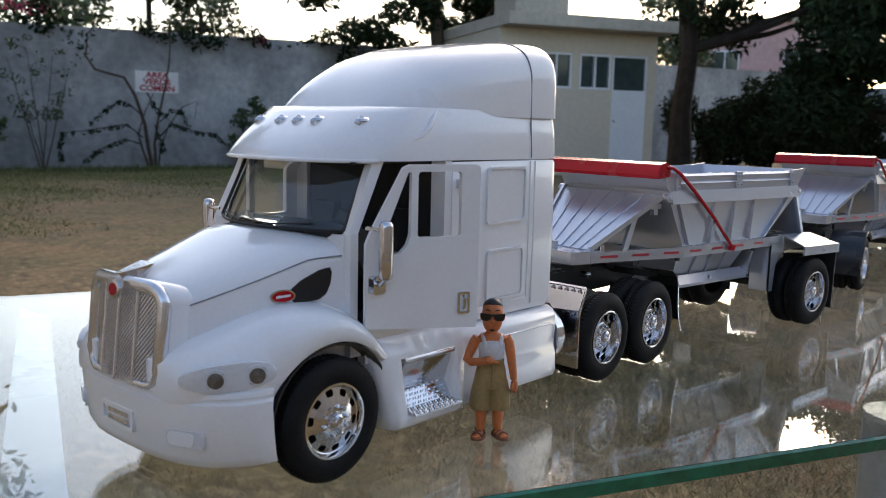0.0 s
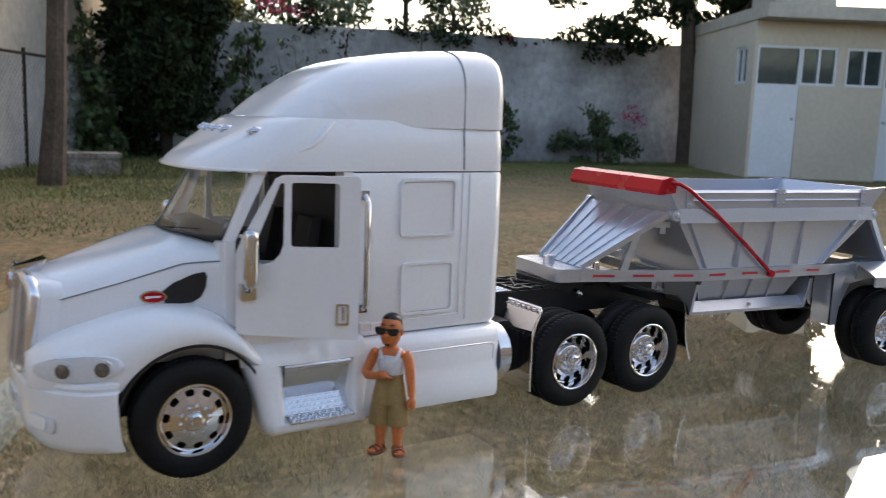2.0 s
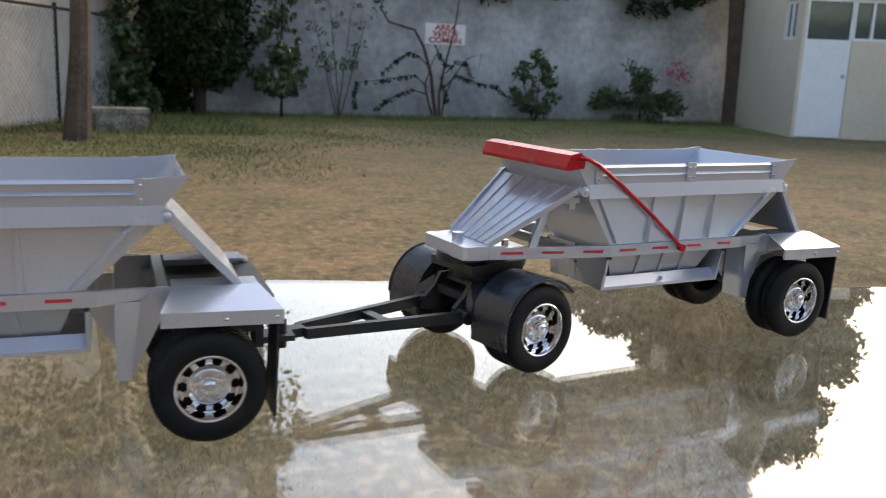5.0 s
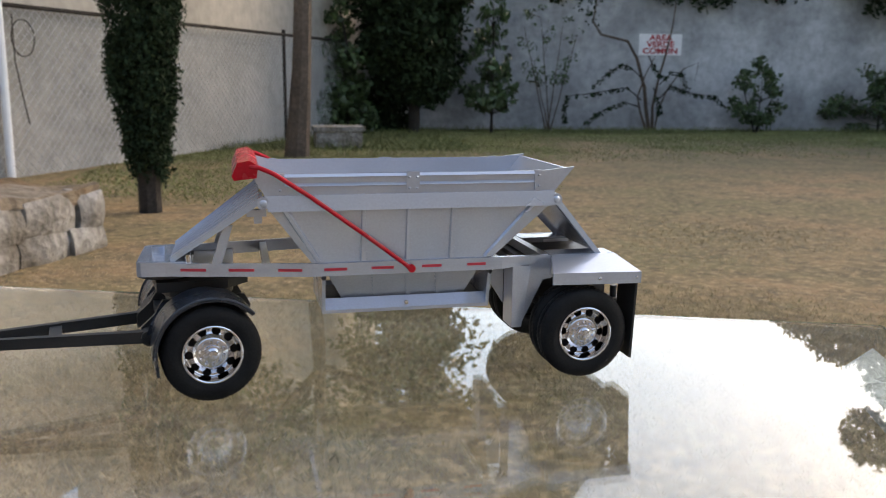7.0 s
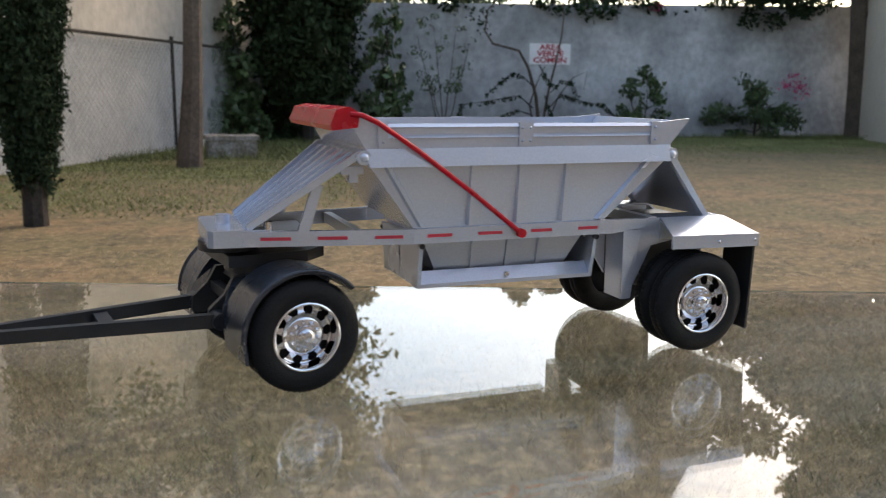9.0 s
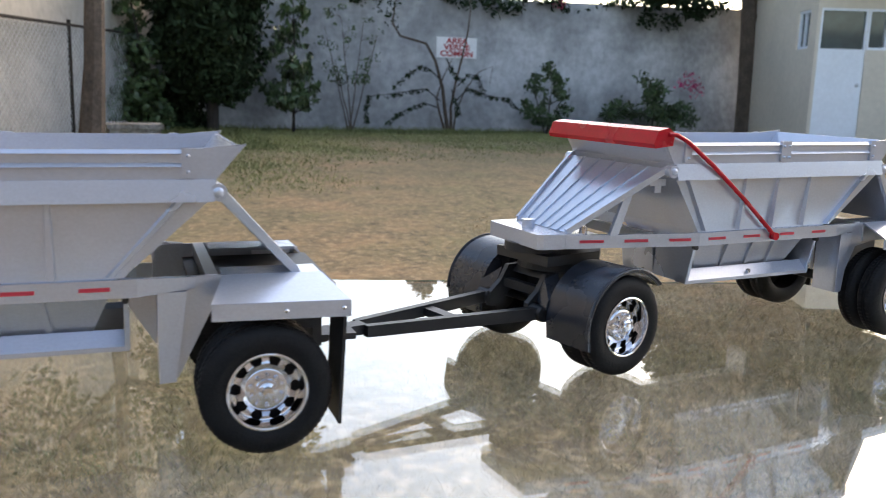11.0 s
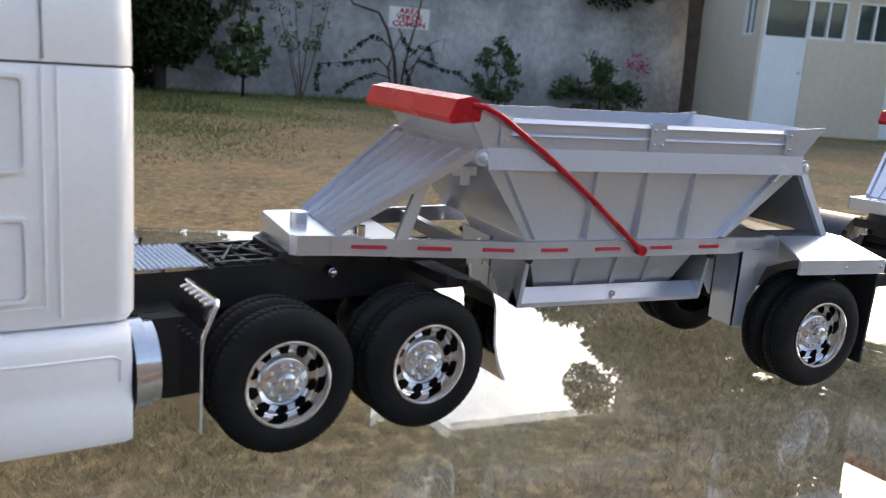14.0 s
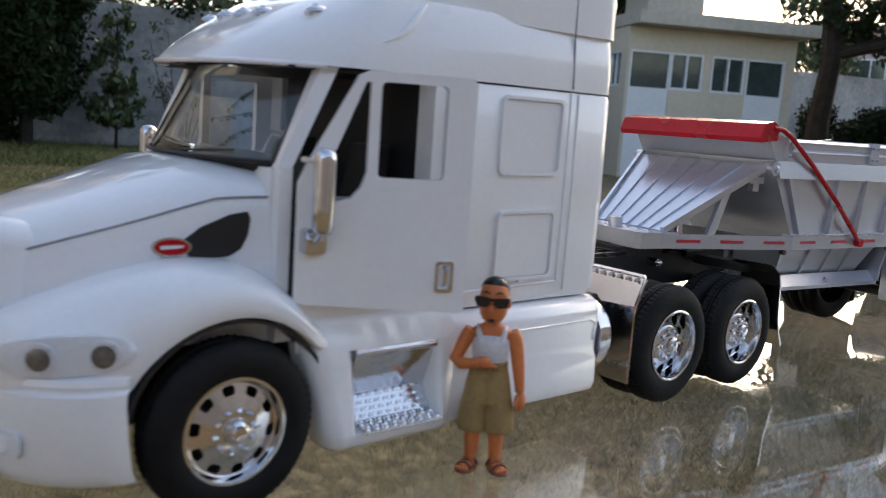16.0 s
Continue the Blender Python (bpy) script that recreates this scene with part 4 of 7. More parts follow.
# ---- tractor: local mm, x towards the rear with 0 at the steering axle, y 0 on the centre line ----
def plate(bm, outer, holes, y0, y1):
    """A flat plate in x, z with holes, drawn out along y."""
    loops = []
    for loop in [outer] + holes:
        vs = [bm.verts.new((x, y0, z)) for x, z in loop]
        loops.append([bm.edges.new((vs[i], vs[(i + 1) % len(vs)])) for i in range(len(vs))])
    es = [e for l in loops for e in l]
    fs = [f for f in bmesh.ops.triangle_fill(bm, edges=es, use_beauty=True, use_dissolve=False)["geom"] if isinstance(f, bmesh.types.BMFace)]
    ex = bmesh.ops.extrude_face_region(bm, geom=fs)["geom"]
    bmesh.ops.translate(bm, vec=(0, y1 - y0, 0), verts=[v for v in ex if isinstance(v, bmesh.types.BMVert)])


def rounded(x0, x1, z0, z1, r, n=4):
    pts = []
    for cx, cz, a in ((x1 - r, z0 + r, -90), (x1 - r, z1 - r, 0), (x0 + r, z1 - r, 90), (x0 + r, z0 + r, 180)):
        for k in range(n + 1):
            t = radians(a + 90 * k / n)
            pts.append((cx + r * math.cos(t), cz + r * math.sin(t)))
    return pts


def lerp_table(tab, x):
    return float(np.interp(x, [p[0] for p in tab], [p[1] for p in tab]))


def smooth_table(tab, x):
    """Monotone cubic through a short table."""
    xs, ys = [p[0] for p in tab], [p[1] for p in tab]
    if x <= xs[0]:
        return ys[0]
    if x >= xs[-1]:
        return ys[-1]
    i = max(k for k in range(len(xs)) if xs[k] <= x)
    i = min(i, len(xs) - 2)
    h = [(ys[k + 1] - ys[k]) / (xs[k + 1] - xs[k]) for k in range(len(xs) - 1)]
    m = [h[0]] + [0 if h[k - 1] * h[k] <= 0 else 2 * h[k - 1] * h[k] / (h[k - 1] + h[k]) for k in range(1, len(h))] + [h[-1]]
    d = xs[i + 1] - xs[i]
    t = (x - xs[i]) / d
    return (1 + 2 * t) * (1 - t) ** 2 * ys[i] + t * (1 - t) ** 2 * d * m[i] + t * t * (3 - 2 * t) * ys[i + 1] + t * t * (t - 1) * d * m[i + 1]


HOOD_W = [(-36, 14.5), (-30, 17.0), (-20, 20.8), (-10, 23.8), (0, 26.2), (11, 28.6)]
HOOD_Z = [(-36, 50.8), (-33, 52.2), (-25, 54.9), (-15, 58.0), (-5, 61.2), (1, 62.9), (11, 63.3)]
FEN_Y = [(-38, 22.5), (-34, 27.5), (-28, 31.5), (-20, 35.0), (-12, 36.8), (0, 37.4), (12, 37.4), (19, 36.4)]
FEN_Z = [(-38, 35.0), (-33, 37.8), (-25, 41.2), (-15, 44.6), (-6, 46.2), (0, 46.0), (6, 44.2), (12, 40.0), (17, 34.6), (19, 32.0)]


def rear_plan(x0, w, x1, r, n=6):
    """Plan outline with rounded rear corners, from the near front corner round the back."""
    pts = [(x0, -w)]
    for k in range(n + 1):
        a = radians(-90 + 90 * k / n)
        pts.append((x1 - r + r * math.cos(a), -w + r + r * math.sin(a)))
    return pts + [(x, -y) for x, y in pts[::-1]]


def build_tractor(m):
    t = empty("toy_semi_truck", m, "white toy sleeper-cab semi truck with chrome grille", "toy truck", "toy truck train")
    # sleeper
    bm = bm_new()
    loft(bm, [[(x, y, z) for x, y in rear_plan(46.5, w, xr, 4.5)] for z, w, xr in ((33.0, 32.6, 99.8), (34.5, 33.4, 100.6), (58, 33.7, 100.6), (80.4, 33.5, 100.6), (81.3, 33.1, 100.2))])
    slp = part("sleeper", bm, WHITE, t, smooth=30)
    for s in (-1, 1):
        for x0, x1, z0, z1 in ((62.0, 81.6, 62.2, 79.6), (62.8, 81.4, 38.4, 54.4)):
            bm = bm_new()
            lp = rounded(x0, x1, z0, z1, 1.6)
            inn = rounded(x0 + 0.8, x1 - 0.8, z0 + 0.8, z1 - 0.8, 1.2)
            plate(bm, lp, [inn], s * 33.4, s * 34.3)
            h = part("hatch_frame", bm, WHITE, slp, smooth=30)
            bm = bm_new()
            plate(bm, rounded(x0 + 1.1, x1 - 1.1, z0 + 1.1, z1 - 1.1, 1.0), [], s * 33.4, s * 33.85)
            part("hatch_panel", bm, WHITE, slp, smooth=30)
        bm = bm_new()
        box(bm, 70.8, 73.4, min(s * 33.5, s * 34.2), max(s * 33.5, s * 34.2), 37.9, 38.7)
        part("hatch_latch", bm, WHITE, slp, smooth=0)
        for x in (84.0, 86.6):
            bm = bm_new()
            tube(bm, [(x, s * 33.62, 35 if x > 85 else 37), (x, s * 33.7, 58), (x, s * 33.55, 81)], 0.28, 6)
            part("seam", bm, WHITE, slp)
        bm = bm_new()
        tube(bm, [(50, s * 33.5, 36.6), (84, s * 33.5, 37.2)], 0.25, 6)
        part("seam", bm, WHITE, slp)
        bm = bm_new()
        plate(bm, rounded(49.5, 53.8, 34.0, 37.4, 0.5), [rounded(50.1, 53.2, 34.6, 36.8, 0.4)], s * 33.3, s * 33.9)
        part("vent_frame", bm, WHITE, slp, smooth=30)
        # grab handle
        bm = bm_new()
        tube(bm, [(49.4, s * 33.3, 75.0), (49.4, s * 36.0, 74.8), (49.6, s * 37.0, 73.4), (49.6, s * 37.0, 43.6), (49.4, s * 36.0, 42.2), (49.4, s * 33.3, 42.0)], 0.85, 10)
        box(bm, 48.2, 50.8, min(s * 33.4, s * 35.6), max(s * 33.4, s * 35.6), 73.8, 76.4)
        box(bm, 48.2, 50.8, min(s * 33.4, s * 35.6), max(s * 33.4, s * 35.6), 40.8, 43.2)
        part("grab_handle", bm, CHROME, t, "chrome grab handle", smooth=40)
    # roof cap with visor
    bm = bm_new()
    rings = []
    N = 18
    for k in range(9):
        f = k / 8
        z = 81.75 + 14.6 * f
        e = 1 - (1 - f) ** 1.7
        xc = 3.4 + 21.5 * (0.25 * f + 0.75 * f ** 1.35)
        kq = 0.00050 * (1 - f) + 0.00022 * f
        w = 33.5 - 1.9 * f ** 3
        wf = 31.5 - 1.4 * f
        front = [(xc + kq * abs(y) ** 3, y, z) for y in np.linspace(wf, -wf, N)]
        back = [(x, y, z) for x, y in rear_plan(front[-1][0] + 8.5 - 3 * f, w, 100.4, 4.5)]
        rings.append([tuple(p) for p in front] + back)
    loft(bm, rings)
    cap = part("roof_cap", bm, WHITE, t, "white cab roof with moulded sun visor", smooth=40)
    # thickness line under the visor
    bm = bm_new()
    tube(bm, [(3.6 + 0.00050 * abs(y) ** 3, y, 81.7) for y in np.linspace(31.3, -31.3, 25)], 0.55, 8)
    part("visor_lip", bm, WHITE, cap)
    for s in (-1, 1):
        bm = bm_new()
        tube(bm, [(41, s * 32.0, 95.6), (38.5, s * 33.0, 93.6), (36.5, s * 33.3, 91.0), (33.5, s * 33.3, 88.6), (29.0, s * 33.2, 86.8)], [0.2, 0.7, 0.9, 0.6, 0.2], 8)
        part("visor_crease", bm, WHITE, cap)
    # high roof fairing
    bm = bm_new()
    ROOF = [(25.5, 95.6), (28, 98.2), (33, 102.6), (40, 107.4), (52, 113.2), (68, 116.9), (84, 118.8), (95, 119.3), (101, 119.3)]
    RW = [(25.5, 17.0), (28, 20.5), (33, 24.4), (40, 27.6), (52, 30.6), (68, 32.3), (84, 33.0), (93, 33.3)]
    rings = []
    xs = list(np.linspace(25.5, 34, 8)) + list(np.linspace(37, 92, 18)) + [94, 96, 97, 98, 98.8, 99.4, 99.9, 100.2]
    for x in xs:
        zt, w = smooth_table(ROOF, x), smooth_table(RW, x)
        if x > 95.9:
            w = w - 4.5 + math.sqrt(max(20.25 - (x - 95.9) ** 2, 0.0))
            zt = zt - 4.5 + math.sqrt(max(20.25 - (x - 95.9) ** 2, 0.0))
        q = 2 / lerp_table([(25, 2.6), (45, 3.0), (84, 4.6), (106, 5.0)], x)
        ring = []
        for k in range(33):
            a = math.pi * k / 32
            c, s_ = math.cos(a), math.sin(a)
            ring.append((x, w * math.copysign(abs(c) ** q, c), 94.6 + (zt - 94.6) * abs(s_) ** q))
        rings.append(ring)
    loft(bm, rings)
    fr = part("roof_fairing", bm, WHITE, t, "tall aerodynamic roof fairing", smooth=50)
    for s in (-1, 1):
        bm = bm_new()
        pts = [(84.3, s * 33.65, 82.2), (84.2, s * 33.0, 94)]
        for k in range(3, 17):
            a = math.pi / 2 * k / 20
            q = 2 / 4.6
            pts.append((84.2, s * (33.05 * math.cos(a) ** q + 0.02), 94.6 + 24.25 * math.sin(a) ** q))
        tube(bm, pts, 0.25, 6)
        part("seam", bm, GREY, fr)
    # marker lamps
    for y in (22, 8, 0, -8, -22.5):
        bm = bm_new()
        xm = 18.6 + 0.0003 * abs(y) ** 3
        ball(bm, (xm, y, 92.2), (3.0, 1.7, 1.2), 8)
        tube(bm, [(xm - 2.6, y, 91.4), (xm - 0.5, y, 92.9)], 1.0, 10)
        part("marker_lamp", bm, CHROME, cap, "chrome roof marker lamp")
    # cab front structure
    bm = bm_new()
    box(bm, 10, 46.5, -31, 31, 30, 36)
    box(bm, 9.5, 11.5, -28.5, 28.5, 33, 62.5)
    for s in (-1, 1):
        box(bm, 43.6, 46.6, min(s * 28, s * 33.3), max(s * 28, s * 33.3), 33, 81.6)
        hexa(bm, [(10.2, s * 27.6, 62.6), (13, s * 28.2, 62.6), (13, s * 30.2, 62.6), (10.2, s * 29.6, 62.6)], [(18.6, s * 27.0, 81.7), (22.0, s * 28.0, 81.7), (22.0, s * 30.4, 81.7), (18.6, s * 29.6, 81.7)])
        box(bm, 10.2, 13, min(s * 27, s * 30.4), max(s * 27, s * 30.4), 34, 62.7)
    part("cab_frame", bm, WHITE, t, smooth=0, bevel=0.3)
    bm = bm_new()
    box(bm, 45.2, 45.9, -28, 28, 36, 81)
    lining = part("cab_lining", bm, DARK, t, "dark cab interior", smooth=0)
    for nm, q in (("cab_floor", (12, 45, -28, 28, 36, 37.5)), ("headliner", (13, 45, -28, 28, 80.9, 81.5))):
        bm = bm_new()
        box(bm, *q)
        part(nm, bm, DARK, lining, smooth=0)
    bm = bm_new()
    ys = np.linspace(-26.8, 26.8, 15)
    loft(bm, [[(2.2 + 0.0125 * y * y, y, 62.6), (2.2 + 0.0125 * y * y, y, 63.6), (17, y, 64.4), (20, y, 62.0), (20, y, 50)] for y in ys])
    part("dashboard", bm, DARK, t, "dark dashboard", smooth=40)
    for y in (-15, 15):
        bm = bm_new()
        box(bm, 27, 39, y - 6, y + 6, 44, 48.5)
        hexa(bm, [(36, y - 6, 48), (40, y - 6, 48), (40, y + 6, 48), (36, y + 6, 48)], [(40, y - 5, 67), (43, y - 5, 67), (43, y + 5, 67), (40, y + 5, 67)])
        box(bm, 29, 38, y - 4, y + 4, 37, 44)
        part("seat", bm, DARK, t, "dark driver seat", bevel=0.8)
    bm = bm_new()
    c = Vector((22, -15, 60))
    ax = Vector((0.75, 0, 0.66)).normalized()
    e1, e2 = Vector((0, 1, 0)), ax.cross(Vector((0, 1, 0)))
    tube(bm, [c + (e1 * math.cos(a) + e2 * math.sin(a)) * 6.0 for a in np.linspace(0, 2 * math.pi, 25)], 0.6, 6, False)
    tube(bm, [c - e1 * 6, c, c + e1 * 6], 0.5, 6)
    tube(bm, [c, c - ax * 6], 0.8, 6)
    part("steering_wheel", bm, DARK, t)
    # windscreen
    bm = bm_new()
    rings = []
    for k in range(7):
        f = k / 6
        z = 63.4 + 18.0 * f
        row = [(1.2 + 10.6 * f + (0.0128 * (1 - f) + 0.0105 * f) * y * y, y, z) for y in np.linspace(-27.4 + 0.6 * f, 27.4 - 0.6 * f, 17)]
        rings.append(row + [(x + 0.5, y, z) for x, y, z in row[::-1]])
    loft(bm, rings)
    ws = part("windscreen", bm, WINDOW, t, "clear curved windscreen", smooth=60)
    ws.visible_shadow = False
    bm = bm_new()
    tube(bm, [(1.0 + 0.0128 * y * y, y, 63.4) for y in np.linspace(-27.4, 27.4, 21)], 0.45, 6)
    for s in (-1, 1):
        tube(bm, [(1.0 + 10.6 * f + (0.0128 * (1 - f) + 0.0105 * f) * 27.2 ** 2, s * (27.4 - 0.6 * f), 63.4 + 18 * f) for f in np.linspace(0, 1, 6)], 0.5, 6)
    part("windscreen_seal", bm, BLACK, t)
    bm = bm_new()
    for y0, y1 in ((-4, -20), (6, 22)):
        tube(bm, [(0.9 + 0.0128 * y0 * y0, y0, 63.9), (1.3 + 0.0128 * y1 * y1, y1, 65.2)], 0.2, 6)
    part("wiper", bm, BLACK, t)
    # bonnet
    bm = bm_new()
    rings = []
    for x in list(np.linspace(-35.2, -29, 6)) + list(np.linspace(-27, 10.6, 14)):
        w, zt = smooth_table(HOOD_W, x), smooth_table(HOOD_Z, x)
        if x < -31:
            zt -= (-31 - x) ** 2 * 0.12
        half = [(0, zt), (0.3 * w, zt - 0.15), (0.55 * w, zt - 0.7), (0.75 * w, zt - 1.7), (0.89 * w, zt - 3.3), (0.965 * w, zt - 5.3), (w, zt - 8.0), (w + 0.2, zt - 14), (w + 0.3, 30)]
        ring = [(x, -y, z) for y, z in half] + [(x, y, z) for y, z in half[:0:-1]]
        rings.append(ring)
    loft(bm, rings)
    hood = part("bonnet", bm, WHITE, t, "long sloping white bonnet", smooth=50)
    for s in (-1, 1):
        bm = bm_new()
        tube(bm, [(x, s * (smooth_table(HOOD_W, x) * 0.985 + 0.05), smooth_table(HOOD_Z, x) - 6.1) for x in np.linspace(-33, 10, 14)], 0.2, 6)
        part("seam", bm, GREY, hood)
        # dark vent and oval badge
        bm = bm_new()
        out = [(-6.3, 48.6), (-2.5, 51.6), (2.6, 53.9), (5.4, 54.4), (6.0, 53.2), (5.6, 50.2), (4.4, 47.6), (2.2, 46.2), (-1.5, 45.9), (-4.4, 46.0)]
        plate(bm, out, [], 0, 0.5)
        for v in bm.verts:
            v.co.y = s * (smooth_table(HOOD_W, v.co.x) + 0.05 + v.co.y)
        part("side_vent", bm, BLACK, hood, "black side air intake", smooth=0)
        bm = bm_new()
        ov = [(-7.6 + 3.3 * math.cos(a), 48.0 + 1.75 * math.sin(a)) for a in np.linspace(0, 2 * math.pi, 25)[:-1]]
        plate(bm, ov, [], 0.3, 0.8)
        for v in bm.verts:
            v.co.y = s * (smooth_table(HOOD_W, v.co.x) + v.co.y)
        bd = part("side_badge", bm, CHROME, hood, "oval badge with silver rim", smooth=0)
        bm = bm_new()
        ov = [(-7.6 + 2.85 * math.cos(a), 48.0 + 1.4 * math.sin(a)) for a in np.linspace(0, 2 * math.pi, 25)[:-1]]
        plate(bm, ov, [], 0.8, 0.95)
        for v in bm.verts:
            v.co.y = s * (smooth_table(HOOD_W, v.co.x) + v.co.y)
        part("badge_face", bm, RED, bd, "red badge face", smooth=0)
        bm = bm_new()
        plate(bm, [(-9.6, 47.6), (-5.8, 47.9), (-5.7, 48.4), (-9.5, 48.3)], [], 0.95, 1.05)
        for v in bm.verts:
            v.co.y = s * (smooth_table(HOOD_W, v.co.x) + v.co.y)
        part("badge_bar", bm, TAPE_W, bd, smooth=0)
        # front fender
        bm = bm_new()
        rings = []
        for x in list(np.linspace(-38, -18, 14)) + list(np.linspace(-16.5, 18.5, 26)):
            yo, zt = smooth_table(FEN_Y, x), smooth_table(FEN_Z, x)
            arch = R_T + math.sqrt(max(20.6 ** 2 - x * x, 0.0))
            zb = max(26.2, arch) if x < 6 else max(arch, 29.0)
            zb = min(zb, zt - 1.2)
            h = zt - zb
            yi = min(12.0, yo - 8)
            sec = [(yi, zb), (yo - 0.6, zb), (yo, zb + 0.12 * h), (yo - 0.15, zb + 0.35 * h), (yo - 0.9, zb + 0.6 * h), (yo - 2.6, zb + 0.8 * h), (yo - 5.2, zb + 0.93 * h), (yo - 8, zb + h), (yi, zb + h * 0.98)]
            rings.append([(x, s * y, z) for y, z in sec])
        loft(bm, rings)
        fen = part("fender", bm, WHITE, t, "rounded white front fender", smooth=50)
        # headlamp set into the fender
        bm = bm_new()
        rings = []
        for k, x in enumerate(-27.1 - 9.7 * np.cos(np.linspace(0.12, math.pi - 0.12, 16))):
            yo = smooth_table(FEN_Y, x) + 0.35
            u = (x + 27.1) / 9.7
            hh = 0.2 + 3.1 * max(1 - abs(u) ** 2.6, 0.0) ** 0.5
            zc = 32.4 + 0.06 * (x + 27)
            rings.append([(x - 0.5, s * yo, zc - hh), (x - 0.6, s * (yo + 0.25), zc), (x - 0.5, s * (yo - 0.3), zc + hh), (x + 0.5, s * (yo - 1.5), zc + hh), (x + 0.5, s * (yo - 1.5), zc - hh)])
        loft(bm, rings)
        hl = part("headlamp", bm, mat_lens, fen, "clear headlamp unit", smooth=50)
        for x in (-31.0, -22.5):
            yo = smooth_table(FEN_Y, x)
            d = Vector((-0.62 if x < -25 else -0.45, s * 0.8, 0)).normalized()
            p = Vector((x, s * (yo + 0.45), 32.3 + 0.06 * (x + 27)))
            bm = bm_new()
            tube(bm, [p - d * 0.6, p + d * 0.5, p + d * 0.62, p + d * 0.3], [2.6, 2.6, 2.3, 2.1], 20)
            part("lamp_ring", bm, mat_lens, hl, "pale lamp ring")
            bm = bm_new()
            tube(bm, [p, p + d * 0.6, p + d * 0.72, p + d * 0.95], [2.0, 1.95, 1.9, 0.7], 16)
            part("lamp_bulb", bm, LAMP_BOWL, hl, "dark grey lamp bowl")
        # wheel arch lining
        bm = bm_new()
        rings = []
        for k in range(17):
            a = radians(185 - k * 170 / 16)
            rings.append([(20.2 * math.cos(a), s * yy, R_T + 20.2 * math.sin(a)) for yy in (36.2, 14)] + [(19.6 * math.cos(a), s * yy, R_T + 19.6 * math.sin(a)) for yy in (14, 36.2)])
        loft(bm, rings)
        part("arch_lining", bm, BLACK, fen)
        wheel(t, 0, s * 37.2, R_T, s, "steer", dual=False)
        # mirror
        bm = bm_new()
        loft(bm, [[(14.0 + 2.1 * f * math.cos(a), s * 39.8 + 1.8 * f * math.sin(a), z) for a in np.linspace(0, 2 * math.pi, 17)[:-1]] for z, f in ((51.4, 0.35), (51.8, 0.75), (52.8, 0.98), (56, 1.0), (64.5, 1.0), (66.0, 0.95), (66.8, 0.7), (67.1, 0.3))])
        mr = part("mirror", bm, CHROME, t, "tall chrome door mirror", smooth=60)
        bm = bm_new()
        tube(bm, [(13.6, s * 33, 64.5), (13.6, s * 38.8, 64.5)], 0.6, 8)
        tube(bm, [(13.6, s * 33, 50.3), (13.6, s * 38.4, 50.3), (13.8, s * 40, 52)], 0.7, 8)
        prism(bm, rounded(12.0, 16.4, 47.6, 52.4, 0.8), s * 34.2, s * 37.5)
        part("mirror_bracket", bm, CHROME, mr, smooth=40)
        # step unit
        st = empty("step_unit", Matrix(), "", "")
        for k in ("label", "category"):
            if k in st:
                del st[k]
        st.parent = t
        solids = [
            ("sill", [(13.5, s * 33.0, 28), (49, s * 33.2, 28), (49, s * 29, 28), (15.5, s * 29, 28)], [(13.5, s * 33.0, 37.6), (49, s * 33.2, 35.6), (49, s * 29, 35.6), (13.5, s * 29, 37.6)]),
        ]
        for nm, lo, hi in solids:
            bm = bm_new()
            hexa(bm, lo, hi)
            part(nm, bm, WHITE, st, smooth=40, bevel=0.4)
        # moulded step panel: a rounded skin round the step opening, its edges folded inward
        bm = bm_new()
        zs = [8.4, 9.0, 10.2, 12.0] + [12.2 + 15.8 * k / 8 for k in range(9)] + [28.3, 29.4, 30.6, 31.8, 33.0, 34.2]
        us = [k / 7 for k in range(7)] + [1.0 + k / 14 for k in range(15)] + [2.0 + k / 5 for k in range(1, 6)]
        skin = {}
        for a, u in enumerate(us):
            for b, z in enumerate(zs):
                xf = lerp_table([(8.4, 20.2), (12, 18.8), (20, 17.0), (28, 14.6), (34.2, 13.6)], z)
                x = xf + (24.6 - xf) * u if u <= 1 else 24.6 + 20.6 * (u - 1) if u <= 2 else 45.2 + 5.2 * (u - 2)
                y = smooth_table([(8.4, 36.6), (9.0, 38.2), (10.2, 39.2), (12.2, 39.4), (20, 38.0), (28, 36.9), (31, 35.9), (34.2, 33.4)], z)
                y -= 2.6 * max(0.0, 1 - u * 2.3) ** 2 + max(0.0, u - 2) ** 1.5 * max(0.0, y - 36.6)
                if z > 28.5:
                    y += 0.45 * math.sin((x - 25) * 1.05) * math.exp(-((x - 35) / 9) ** 2) * math.sin(math.pi * (z - 28.5) / 5.7)
                rim = 3 < b < 13 and 6 < a < 22
                if rim:
                    y -= 1.1
                skin[a, b] = bm.verts.new((x, s * y, z))
        for a in range(len(us) - 1):
            for b in range(len(zs) - 1):
                if not (7 <= a < 21 and 4 <= b < 12):
                    bm.faces.new((skin[a, b], skin[a + 1, b], skin[a + 1, b + 1], skin[a, b + 1]))
        for v in [v for v in bm.verts if not v.link_faces]:
            bm.verts.remove(v)
        ex = bmesh.ops.extrude_edge_only(bm, edges=[e for e in bm.edges if e.is_boundary])["geom"]
        for v in ex:
            if isinstance(v, bmesh.types.BMVert):
                v.co.y = s * 29.0
        part("step_panel", bm, WHITE, st, "white moulded step panel", smooth=60)
        bm = bm_new()
